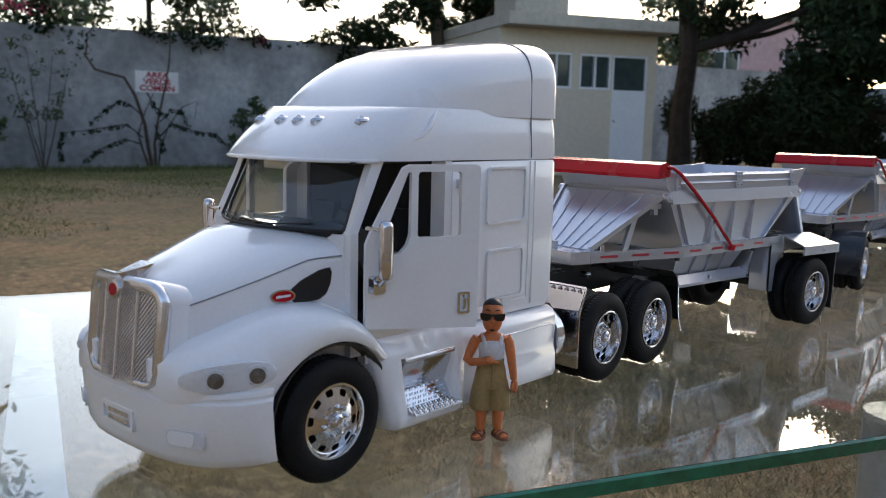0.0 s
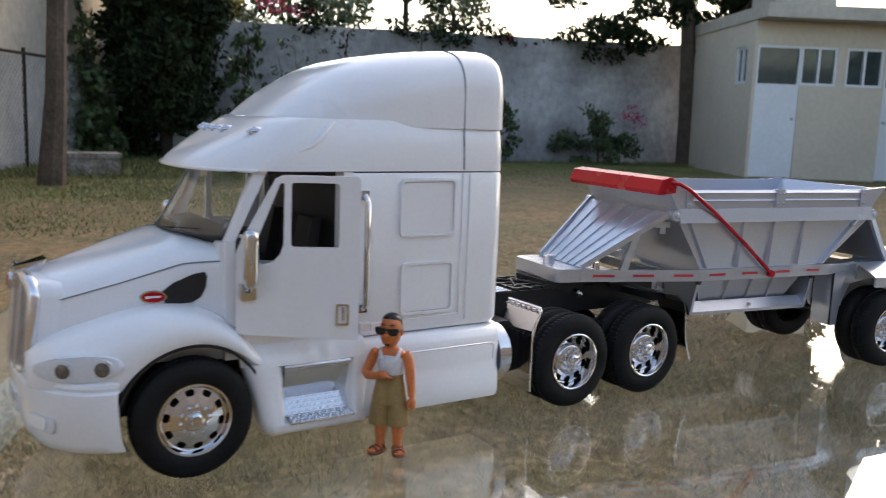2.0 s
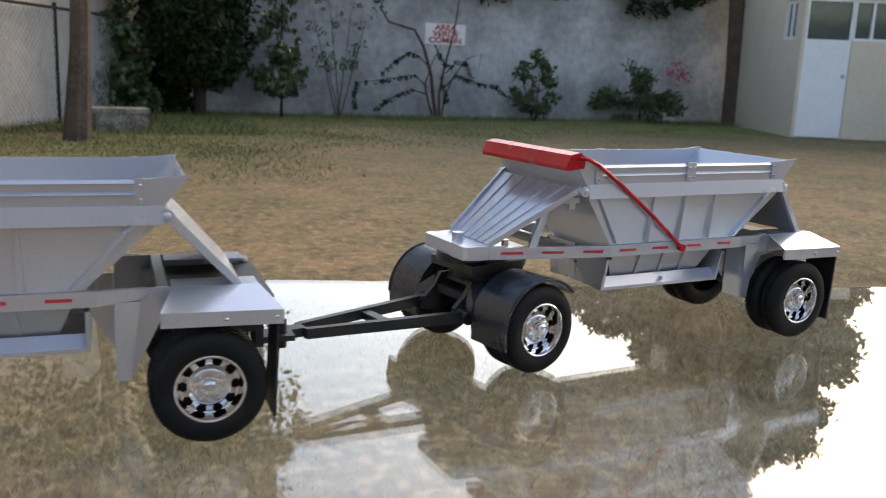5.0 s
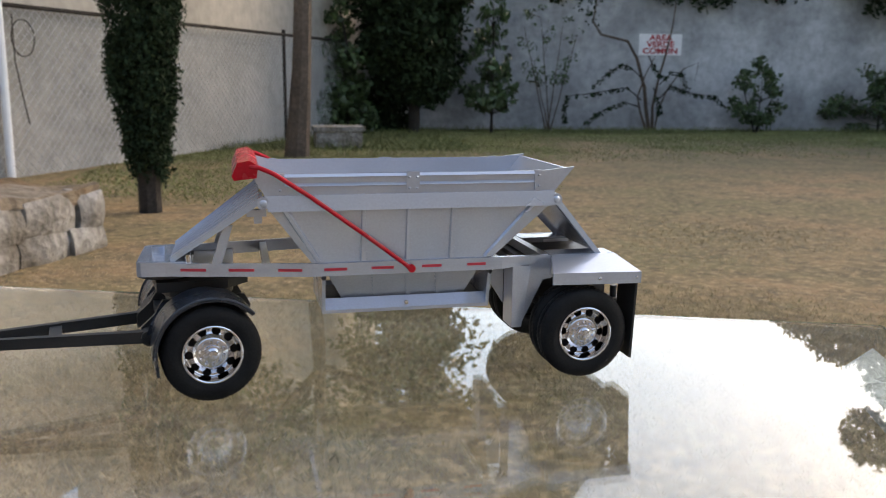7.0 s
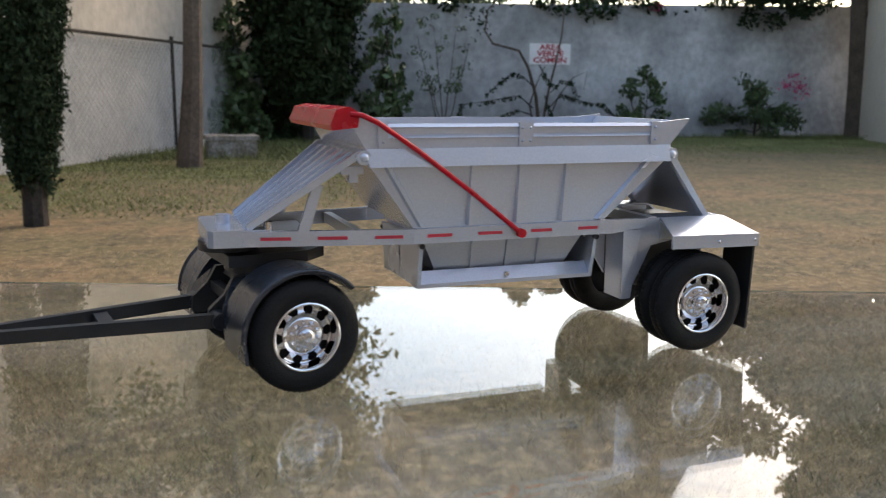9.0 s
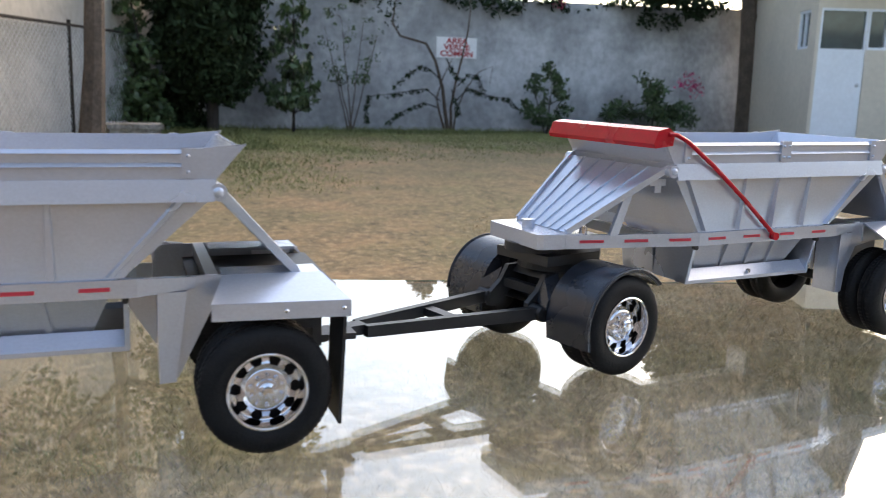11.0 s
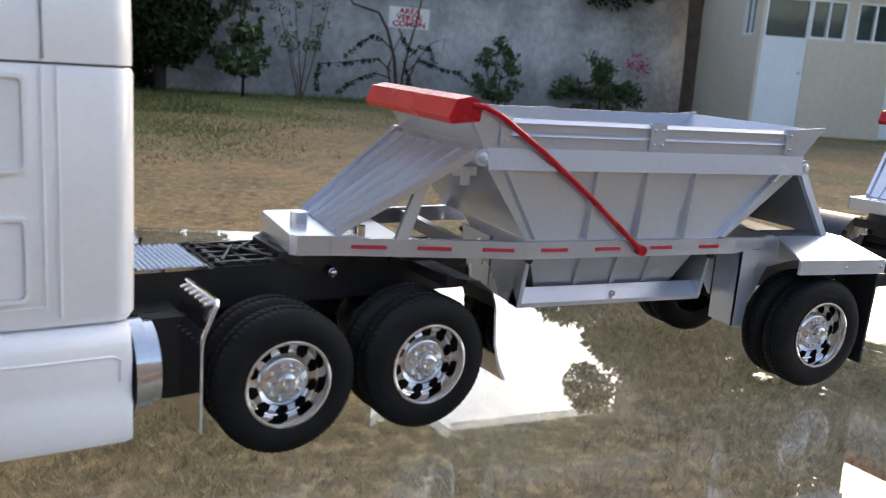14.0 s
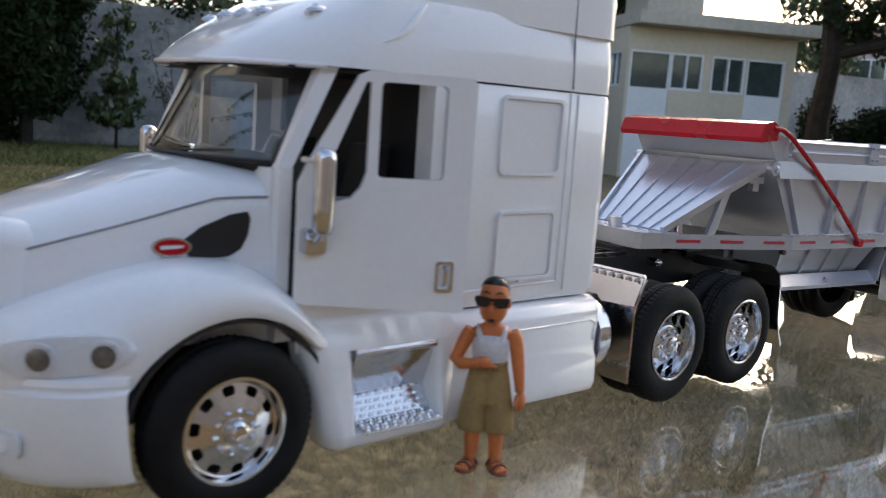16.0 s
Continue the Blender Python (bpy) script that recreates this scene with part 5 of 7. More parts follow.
        hexa(bm, [(25.6, s * 33.2, 17.6), (45.4, s * 33.2, 17.6), (45.4, s * 32.6, 17.6), (25.6, s * 32.6, 17.6)], [(25.2, s * 36.6, 27.6), (45.4, s * 36.4, 27.6), (45.4, s * 35.8, 27.6), (25.2, s * 36.0, 27.6)])
        tube(bm, [(24.8, s * 36.4, 27.4), (45.2, s * 36.4, 27.4)], 0.95, 12)
        part("step_mirror", bm, CHROME, st, "chrome step back plate", smooth=40)
        for (ya, za), (yb, zb) in (((33.0, 17.6), (35.8, 12.9)), ((35.6, 12.7), (40.3, 12.0))):
            bm = bm_new()
            hexa(bm, [(25.6, s * ya, za), (45.4, s * ya, za), (45.4, s * yb, zb), (25.6, s * yb, zb)], [(25.6, s * ya, za + 0.5), (45.4, s * ya, za + 0.5), (45.4, s * yb, zb + 0.5), (25.6, s * yb, zb + 0.5)])
            nx, ny = 17, 4
            for i in range(nx):
                for j in range(ny):
                    f = (j + 0.5) / ny
                    x = 26.2 + 18.6 * (i + (0.5 if j % 2 else 0.1)) / nx
                    y, z = ya + (yb - ya) * f, za + (zb - za) * f + 0.5
                    dx = 0.5 if (i + j) % 2 else 0.2
                    dy = 0.52 - 0.6 * dx + 0.1
                    hexa(bm, [(x - dx, s * (y - dy), z - 0.1), (x + dx, s * (y - dy), z - 0.1), (x + dx, s * (y + dy), z - 0.1), (x - dx, s * (y + dy), z - 0.1)], [(x - dx * 0.3, s * (y - dy * 0.3), z + 0.38), (x + dx * 0.3, s * (y - dy * 0.3), z + 0.38), (x + dx * 0.3, s * (y + dy * 0.3), z + 0.38), (x - dx * 0.3, s * (y + dy * 0.3), z + 0.38)])
            part("step_tread", bm, CHROME, st, "chrome diamond-plate tread", smooth=0)
        # side skirt
        bm = bm_new()
        rings = []
        for x, dy in ((48.6, -0.4), (50, 0), (97.0, 0), (98.8, -1.0)):
            rings.append([(x, s * (22), 32.4), (x, s * (33.4 + dy), 32.4), (x, s * (35.3 + dy), 31.4), (x, s * (36.3 + dy), 29.4), (x, s * (36.6 + dy), 26.4), (x, s * (36.2 + dy), 21.5), (x, s * (36.2 + dy), 19.0), (x, s * (36.9 + dy), 17.4), (x, s * (37.2 + dy), 11.0), (x, s * (36.6 + dy), 9.4), (x, s * (35 + dy), 8.8), (x, s * 22, 8.8)])
        loft(bm, rings)
        sk = part("side_skirt", bm, WHITE, t, "white moulded side skirt", smooth=40)
        bm = bm_new()
        tube(bm, [(51, s * 36.5, 27.2), (95, s * 36.5, 27.2), (96.5, s * 36.45, 26.4), (96.5, s * 36.2, 22)], 0.3, 6)
        part("seam", bm, WHITE, sk)
        # polished tank end
        bm = bm_new()
        tube(bm, [(99.6, s * 26.0, 21.0), (102.4, s * 26.0, 21.0), (102.5, s * 26.0, 21.0), (104.6, s * 26.0, 21.0), (105.4, s * 26.0, 21.0)], [10.6, 10.6, 9.7, 9.7, 8.2], 32)
        part("fuel_tank", bm, CHROME, t, "chrome fuel tank end", smooth=40)
        # polished folded sheet before the drive wheels
        bm = bm_new()
        hexa(bm, [(112.0, s * 36.4, 8.2), (112.5, s * 36.4, 8.2), (111.5, s * 21, 8.8), (111.0, s * 21, 8.8)], [(112.0, s * 36.4, 29.0), (112.5, s * 36.4, 29.0), (111.5, s * 21, 28.4), (111.0, s * 21, 28.4)])
        qf = part("quarter_fender", bm, CHROME, t, "polished quarter fender plate with a bright edge", smooth=0)
        bm = bm_new()
        hexa(bm, [(112.0, s * 36.4, 29.0), (112.6, s * 36.4, 29.0), (111.6, s * 21, 28.4), (111.0, s * 21, 28.4)], [(115.0, s * 36.8, 36.4), (115.6, s * 36.8, 36.4), (114.2, s * 20.8, 37.0), (113.6, s * 20.8, 37.0)])
        part("upper_plate", bm, CHROME, qf, smooth=0)
        bm = bm_new()
        tube(bm, [(113.7, s * 20.8, 37.0), (115.1, s * 36.6, 36.5), (114.9, s * 36.9, 35.6), (112.4, s * 36.6, 29.2), (112.1, s * 36.5, 26.0), (112.1, s * 36.4, 8.3)], [0.55, 0.55, 0.5, 0.45, 0.3, 0.25], 8)
        part("edge_trim", bm, CHROME, qf)
        for k in range(6):
            f = k / 6 + 0.06
            x, y, z = 113.7 + 1.4 * f, s * (20.8 + 15.8 * f), 36.3 - 0.5 * f
            bm = bm_new()
            tube(bm, [(x, y, z), (x - 1.5, y, z - 0.4), (x - 1.9, y, z - 0.5)], [0.5, 0.5, 0.25], 8)
            part("stud", bm, CHROME, qf)
            bm = bm_new()
            tube(bm, [(x - 2.5, y, z - 8.2), (x - 3.4, y, z - 8.3)], 0.4, 6)
            part("stud", bm, BLACK, qf)
        # small bright step bracket behind the tank
        bm = bm_new()
        loft(bm, [[(x, s * y, 29.6 + h), (x, s * y, 27.4), (x, s * (y - 1.2), 27.4), (x, s * (y - 1.2), 29.6 + h)] for x, y, h in ((103.5, 19.6, -0.6), (105.0, 19.8, 0.4), (107.5, 19.8, 0.5), (109.0, 19.4, -0.2), (110.5, 19.0, -0.8))])
        part("step_bracket", bm, CHROME, t, smooth=40)
        bm = bm_new()
        box(bm, 101, 113.5, min(s * 11, s * 20), max(s * 11, s * 20), 24.6, 26.6)
        part("tank_strap", bm, BLACK, t, smooth=0, bevel=0.4)
        bm = bm_new()
        rings = []
        for x, z in ((172.5, 37.0), (178, 36.0), (182.2, 33.0), (183.6, 29), (184.4, 19.5), (186.0, 14), (188.3, 9.6)):
            rings.append([(x, s * 37.4, z), (x + 0.6, s * 37.4, z + 0.1), (x + 0.6, s * 24, z + 0.1), (x, s * 24, z)])
        loft(bm, rings[3:])
        part("rear_flap", bm, CHROME, t, "chrome hanging mud flap", smooth=40)
        bm = bm_new()
        loft(bm, rings[:4])
        hexa(bm, [(168, s * 9, 35.5), (191, s * 9, 29.2), (191, s * 13, 29.2), (168, s * 13, 35.5)], [(168, s * 9, 37.2), (191, s * 9, 30.6), (191, s * 13, 30.6), (168, s * 13, 37.2)])
        box(bm, 174, 180, min(s * 12, s * 30), max(s * 12, s * 30), 33, 35.6)
        part("flap_bracket", bm, BLACK, t, smooth=30)
        for x in (131.2, 166.6):
            wheel(t, x, s * 37.0, R_T, s, "drive")
        # frame rail
        bm = bm_new()
        box(bm, 60, 192, min(s * 8.5, s * 11.5), max(s * 8.5, s * 11.5), 27, 36.6)
        part("chassis_rail", bm, BLACK, t, smooth=0, bevel=0.3)
        for x in (131.2, 166.6):
            bm = bm_new()
            prism(bm, [(x - 11, 22), (x - 8, 24), (x + 8, 24), (x + 11, 22), (x + 6, 19), (x - 6, 19)], s * 12.5, s * 16.5)
            disc(bm, (x + 8, s * 14.5, 24), 3.2, 5, "z", 14)
            part("suspension", bm, BLACK, t, smooth=30)
        bm = bm_new()
        disc(bm, (150.8, s * 11.4, 34.6), 1.3, s * 3.6, "y", 14)
        ball(bm, (150.8, s * 15.2, 34.6), 1.1, 6)
        part("side_lamp", bm, CHROME, t, "small chrome side lamp")
    # axles and cross members
    for x in (0, 131.2, 166.6):
        bm = bm_new()
        disc(bm, (x, -30, R_T), 2.4, 60, "y", 14)
        if x > 0:
            ball(bm, (x, 0, R_T + 1), (6.5, 6, 7), 8)
        part("axle", bm, BLACK, t)
    for x in (104, 122, 149, 172, 188.5):
        bm = bm_new()
        box(bm, x, x + 3, -8.4, 8.4, 28, 36)
        part("chassis_cross_member", bm, BLACK, t, smooth=0)
    bm = bm_new()
    box(bm, 102, 121, -12, 12, 36.7, 37.5)
    for i in range(12):
        for j in range(16):
            x, y = 106 + i * 1.25, -11.4 + j * 1.5 + (0.8 if i % 2 else 0)
            if y < 11.6:
                hexa(bm, [(x - 0.45, y - 0.3, 37.5), (x + 0.45, y - 0.3, 37.5), (x + 0.45, y + 0.3, 37.5), (x - 0.45, y + 0.3, 37.5)], [(x - 0.12, y - 0.05, 38.0), (x + 0.12, y - 0.05, 38.0), (x + 0.12, y + 0.05, 38.0), (x - 0.12, y + 0.05, 38.0)])
    part("deck_plate", bm, CHROME, t, "chrome diamond-plate deck behind the cab", smooth=0)
    bm = bm_new()
    box(bm, 122.4, 140.4, -11.8, 11.8, 36.65, 36.9)
    grid = part("deck_grid", bm, BLACK, t, "black air-line deck grid", smooth=0)
    for y in (-10, -5, 0, 5, 10):
        bm = bm_new()
        box(bm, 123, 140, y - 0.6, y + 0.6, 36.9, 37.9)
        part("bar", bm, BLACK, grid, smooth=0)
    for x in (124, 130, 136):
        bm = bm_new()
        box(bm, x, x + 1.2, -11.5, 11.5, 36.9, 37.7)
        part("cross_bar", bm, BLACK, grid, smooth=0)
    for s in (-1, 1):
        bm = bm_new()
        tube(bm, [(125, s * 9, 37.8), (131, -s * 2, 38.6), (138, s * 8, 37.8)], 0.5, 6)
        part("air_line", bm, BLACK, grid)
    bm = bm_new()
    plan = [(139, -9), (143, -13.5), (154, -13.5), (166, -7), (168, -3), (168, 3), (166, 7), (154, 13.5), (143, 13.5), (139, 9)]
    hexa(bm, [(x, y, 36.7 - (max(x - 156, 0)) * 0.12) for x, y in plan], [(x, y, 39.2 - max(x - 156, 0) * 0.18) for x, y in plan])
    part("fifth_wheel", bm, BLACK, t, smooth=0, bevel=0.3)
    bm = bm_new()
    hexa(bm, [(168, -11, 34.5), (192, -11, 30), (192, 11, 30), (168, 11, 34.5)], [(168, -11, 37), (192, -11, 34), (192, 11, 34), (168, 11, 37)])
    part("tail_ramp", bm, BLACK, t, smooth=0)
    bm = bm_new()
    box(bm, 40, 112, -24, 24, 12, 30)
    box(bm, -30, 40, -13, 13, 12, 30)
    part("underbody", bm, BLACK, t, smooth=0)
    # doors: near one ajar, far one shut
    for s, ang in ((-1, -23.0), (1, 0.0)):
        bm = bm_new()
        outer = [(0.3, 38.2), (16, 37.3), (32.6, 36.4), (33.2, 37.0), (33.2, 80.4), (32.2, 81.3), (12.6, 81.3), (10.6, 80.4), (1.6, 63.6), (0.3, 60.4)]
        h1 = [(4.2, 59.6), (5.0, 57.9), (7.4, 57.3), (10.0, 58.0), (11.8, 60.0), (12.8, 62.8), (12.9, 79.2), (11.9, 79.2)]
        h2 = rounded(14.8, 27.6, 62.0, 79.4, 0.9, 3)
        plate(bm, outer, [h1, h2], s * 0.0, s * 1.7)
        door = part("door", bm, WHITE, t, "white cab door standing ajar" if s < 0 else "closed white cab door", smooth=0)
        door.matrix_basis = pose(11.8 * MM, s * 33.4 * MM, 0, 0, 0, ang)
        bm = bm_new()
        lp = rounded(27.0, 30.6, 40.6, 46.6, 0.5, 3)
        plate(bm, lp, [rounded(27.6, 30.0, 41.2, 46.0, 0.4, 3)], s * 1.6, s * 2.2)
        part("handle_frame", bm, CHROME, door, "handle recess frame", smooth=30)
        bm = bm_new()
        tube(bm, [(28.9, s * 1.7, 42.0), (28.9, s * 2.5, 42.4), (28.9, s * 2.5, 45.0), (28.9, s * 1.7, 45.4)], 0.4, 8)
        part("door_handle", bm, CHROME, door, "chrome door handle")
        bm = bm_new()
        box(bm, 1, 32, -s * 0.1, -s * 1.2, 40, 58)
        box(bm, 6, 28, -s * 1.2, -s * 2.4, 50, 52)
        part("door_card", bm, GREY, door, "grey inner door card", smooth=0, bevel=0.3)
    # bumper
    bm = bm_new()
    rings = []
    for z, dx, dw in ((9.8, 3.4, -2.2), (10.6, 2.2, -1.0), (13, 1.2, -0.3), (19, 0.4, 0), (24.8, 0.0, 0.1), (26.2, 0.2, 0), (26.7, 1.0, -0.8), (27.2, 1.0, -0.8), (27.6, 0.6, -0.5), (28.6, 0.8, -0.7), (29.2, 1.8, -1.8)):
        pts = []
        for k in range(33):
            y = (36.6 + dw) * math.sin(radians(-90 + 180 * k / 32))
            c = abs(y) / 36.6
            pts.append((-39.4 + dx + 19.8 * (1 - max(1 - (abs(y) / (36.6 + dw)) ** 3.2, 0.0) ** 0.55), y, z))
        rings.append(pts + [(-19.4, 36.4 + dw, z), (-19.4, -36.4 - dw, z)][::1])
    loft(bm, rings)
    bp = part("bumper", bm, WHITE, t, "deep white front bumper", smooth=40)
    for s in (-1, 1):
        # Raised pad on the bumper; its grey puts in the shade of a white pocket.
        bm = bm_new()
        prism(bm, rounded(-5.2, 5.2, 15.6, 19.8, 1.3), -0.35, 0.35)
        fg = part("fog_shade_pad", bm, mat_lens, bp, "pale grey raised pad, toned for the shade of a fog-lamp pocket", smooth=30)
        fg.matrix_basis = pose(-35.55 * MM, s * 24.5 * MM, 0, 0, 0, 90 - s * 22)
        bm = bm_new()
        prism(bm, rounded(-2.6, 4.6, 16.1, 19.3, 1.2), 0.3, 0.7)
        part("fog_lamp", bm, WHITE, fg, smooth=30)
    bm = bm_new()
    lp = rounded(-7.4, 7.4, 15.8, 21.2, 0.4, 2)
    plate(bm, lp, [rounded(-6.6, 6.6, 16.8, 20.2, 0.3, 2)], -0.4, 0.4)
    pf = part("plate_frame", bm, WHITE, bp, smooth=30)
    pf.matrix_basis = pose(-39.15 * MM, 0, 0, 0, 0, 90)
    for z in (17.5, 19.3):
        bm = bm_new()
        box(bm, -4.6, 4.6, -0.3, 0.3, z - 0.5, z + 0.5)
        o = part("plate_bar", bm, CHROME, pf, smooth=0)
    # grille
    gr = empty("grille", Matrix(), "", "")
    for k in ("label", "category"):
        if k in gr:
            del gr[k]
    gr.parent = t
    gr.matrix_basis = pose(-40.3 * MM, 0, 27.4 * MM, 0, 6, 0)
    W0, H0 = 15.8, 24.2

    def gx(y):
        return 0.011 * y * y

    bm = bm_new()
    lp = rounded(-W0, W0, 0, H0, 4.0, 5)
    lp = [(y, z + (1.1 * math.cos(y / W0 * 1.4) if z > H0 / 2 else 0)) for y, z in lp]
    rad = [1.0 if z < 1.5 else 1.35 if z < 4 else 1.8 for y, z in lp]
    tube(bm, [(gx(y) + 0.2, y, z + (1.2 if z < 4.2 else 0)) for y, z in lp] + [(gx(lp[0][0]) + 0.2, lp[0][0], lp[0][1] + 1.2)], rad + rad[:1], 12, False)
    hexa(bm, [(-1.0, -3.0, 21.4), (0.9, -3.0, 21.4), (0.9, 3.0, 21.4), (-1.0, 3.0, 21.4)], [(-1.0, -3.6, 25.4), (0.9, -3.6, 25.4), (0.9, 3.6, 25.4), (-1.0, 3.6, 25.4)])
    part("grille_surround", bm, BRIGHT, gr, "chrome grille surround", smooth=50)
    bm = bm_new()
    loft(bm, [[(gx(y) + dx, y * k, max(z, 1.5) - (0.0 if z < 5 else dz)) for y, z in lp] for dx, k, dz in ((0.9, 1.07, -0.9), (2.2, 1.1, -1.2), (9.0, 1.08, -0.6))])
    part("grille_shell", bm, WHITE, gr, "white shell behind the grille", smooth=40)
    for y in (-7.4, 0, 7.4):
        bm = bm_new()
        tube(bm, [(gx(y) + 0.2, y, 0.6), (gx(y) + 0.2, y, H0)], 0.4, 8)
        part("grille_bar", bm, BRIGHT, gr, "upright chrome grille bar")
    bm = bm_new()
    for sgn in (1, -1):
        c = -W0 - H0
        while c < W0 + H0:
            pts = []
            for k in range(41):
                z = 0.8 + (H0 - 1.6) * k / 40
                y = c + sgn * (z - H0 / 2) * 0.8
                if abs(y) < W0 - 0.8:
                    pts.append((gx(y) + 0.55 + (0.12 if sgn > 0 else -0.12), y, z))
            if len(pts) > 2:
                tube(bm, [pts[0], pts[len(pts) // 2], pts[-1]], 0.26, 4)
            c += 1.05
    part("grille_mesh", bm, BRIGHT, gr, "chrome diamond grille mesh", smooth=0)
    bm = bm_new()
    loft(bm, [[(gx(y) + 1.0, y, 0.4), (gx(y) + 1.0, y, H0 + 0.2), (gx(y) + 3.5, y, H0 + 0.2), (gx(y) + 3.5, y, 0.4)] for y in np.linspace(-W0, W0, 9)])
    part("grille_backing", bm, SILVER_IN, gr, "silver grille backing", smooth=0)
    bm = bm_new()
    tube(bm, [(-1.5, 0, 22.9), (-1.9, 0, 22.9)], 1.75, 24)
    for v in bm.verts:
        v.co.z = 22.9 + (v.co.z - 22.9) * 0.85
    part("badge", bm, RED, gr, "round red front badge", smooth=40)
    bm = bm_new()
    tube(bm, [(-0.9, 0, 22.9), (-1.5, 0, 22.9), (-1.7, 0, 22.9)], [2.3, 2.3, 2.0], 24)
    part("badge_rim", bm, CHROME, gr, "chrome badge rim", smooth=40)
    # bonnet ornament as a plain wedge
    bm = bm_new()
    hexa(bm, [(-37.0, -1.3, 50.4), (-31.5, -0.8, 52.0), (-31.5, 0.8, 52.0), (-37.0, 1.3, 50.4)], [(-38.2, -1.0, 54.2), (-30.2, -3.4, 56.2), (-30.2, 3.4, 56.2), (-38.2, 1.0, 54.2)])
    part("bonnet_ornament", bm, CHROME, t, "chrome bonnet ornament", bevel=0.4)
    return t


LAMP_BOWL = mat("lamp_bowl_grey", (0.2, 0.205, 0.21), 0.18, 0.6, 0.3, 900, 400, coat=0.8)
mat_lens = mat("headlamp_plastic", (0.7, 0.72, 0.75), 0.15, 0, 0.05, 900, 90, coat=0.6)
build_tractor(pose(-0.2937, 0.0140, GZ, 0, 0, 8.41))


# ---- doll beside the truck: one plain mesh ----
def build_doll():
    bm = bm_new()
    idx = {"skin": 0, "shirt": 1, "shorts": 2, "hair": 3, "sandal": 4}

    def add(k, fn, turn=None):
        before = set(bm.faces)
        old = set(bm.verts)
        fn()
        for f in bm.faces:
            if f not in before:
                f.material_index = idx[k]
        if turn is not None:
            bmesh.ops.transform(bm, matrix=turn, verts=[v for v in bm.verts if v not in old])

    def ell_loft(rows, n=16):
        loft(bm, [[(cx + rx * math.cos(2 * math.pi * i / n), cy + ry * math.sin(2 * math.pi * i / n), z) for i in range(n)] for cx, cy, z, rx, ry in rows])

    def leg_hem(s):
        """One wide leg of the shorts with soft folds in the cloth."""
        rings = []
        for z, cx, r in ((9.0, 2.75, 3.15), (9.3, 2.8, 3.35), (11, 2.8, 3.3), (14, 2.7, 3.15), (17.5, 2.3, 2.9), (20.5, 1.9, 2.5)):
            rings.append([(s * cx + r * (1 + 0.05 * math.sin(5 * a + s + z * 0.15)) * math.cos(a), r * 1.02 * (1 + 0.05 * math.sin(5 * a + z * 0.2)) * math.sin(a), z) for a in np.linspace(0, 2 * math.pi, 23)[:-1]])
        loft(bm, rings)

    for s in (-1, 1):
        splay = Matrix.Translation((s * 2.7, 0.6, 0)) @ Matrix.Rotation(radians(s * 22), 4, "Z")
        add("skin", lambda: tube(bm, [(s * 2.7, 0.6, 1.8), (s * 2.6, 0.5, 4), (s * 2.6, 0.3, 7), (s * 2.6, 0, 11)], [1.25, 1.45, 1.75, 1.6], 12))
        add("sandal", lambda: loft(bm, [[(x * k, y * k - 1.3, z) for x, y in ((-1.5, 2.6), (1.5, 2.6), (2.0, -0.5), (1.8, -2.6), (0.6, -3.7), (-0.9, -3.6), (-1.9, -2.3), (-1.9, -0.4))] for z, k in ((0.0, 1.0), (0.5, 1.03), (0.75, 0.97))]), splay)
        add("skin", lambda: ball(bm, (0, -1.6, 1.2), (1.55, 2.9, 0.85), 8), splay)
        add("skin", lambda: [ball(bm, (x, -4.5 + 0.25 * abs(x + 0.4), 1.0), (0.42, 0.6, 0.42), 6) for x in (-1.1, -0.4, 0.3, 0.95)], splay)
        for y in (-3.0, -1.4):
            add("sandal", lambda: tube(bm, [(-1.75, y, 0.7), (-1.0, y - 0.2, 1.75), (0, y - 0.3, 2.15 - 0.12 * y * 0), (1.0, y - 0.2, 1.75), (1.75, y, 0.7)], 0.38, 6), splay)
        add("sandal", lambda: tube(bm, [(-1.5, 0.8, 0.7), (-1.2, -0.2, 2.3), (0, -1.0, 2.6), (1.2, -0.2, 2.3), (1.5, 0.8, 0.7)], 0.34, 6), splay)
        add("shorts", lambda: leg_hem(s))
    add("shorts", lambda: ell_loft([(0, 0, 15.5, 4.9, 3.1), (0, 0, 18.5, 5.0, 3.3), (0, 0, 21.5, 4.4, 3.0), (0, 0, 23.4, 3.9, 2.75), (0, 0, 23.6, 4.05, 2.9), (0, 0, 24.5, 3.95, 2.85), (0, 0, 24.6, 3.5, 2.5)], 22))
    add("shorts", lambda: tube(bm, [(0.1, -3.1, 23.6), (0.15, -3.45, 20), (0.1, -3.2, 16.5)], 0.28, 6))
    add("shirt", lambda: ell_loft([(0, 0, 23.8, 3.6, 2.5), (0, -0.2, 26, 3.8, 2.8), (0, -0.3, 28.4, 4.1, 2.9), (0, -0.2, 29.6, 3.8, 2.6), (0, 0, 30.3, 2.6, 2.0)], 22))
    add("skin", lambda: ell_loft([(0, 0.2, 28.8, 4.3, 2.1), (0, 0.2, 30.8, 4.7, 2.1), (0, 0.2, 31.8, 3.4, 1.9), (0, 0.1, 32.6, 1.8, 1.6), (0, 0, 34.4, 1.6, 1.6)], 18))
    for s in (-1, 1):
        add("shirt", lambda: tube(bm, [(s * 2.2, -2.2, 29.0), (s * 2.75, -1.55, 30.9), (s * 2.8, 0.2, 31.9), (s * 2.5, 1.9, 30.2)], [0.8, 0.6, 0.6, 0.8], 8))
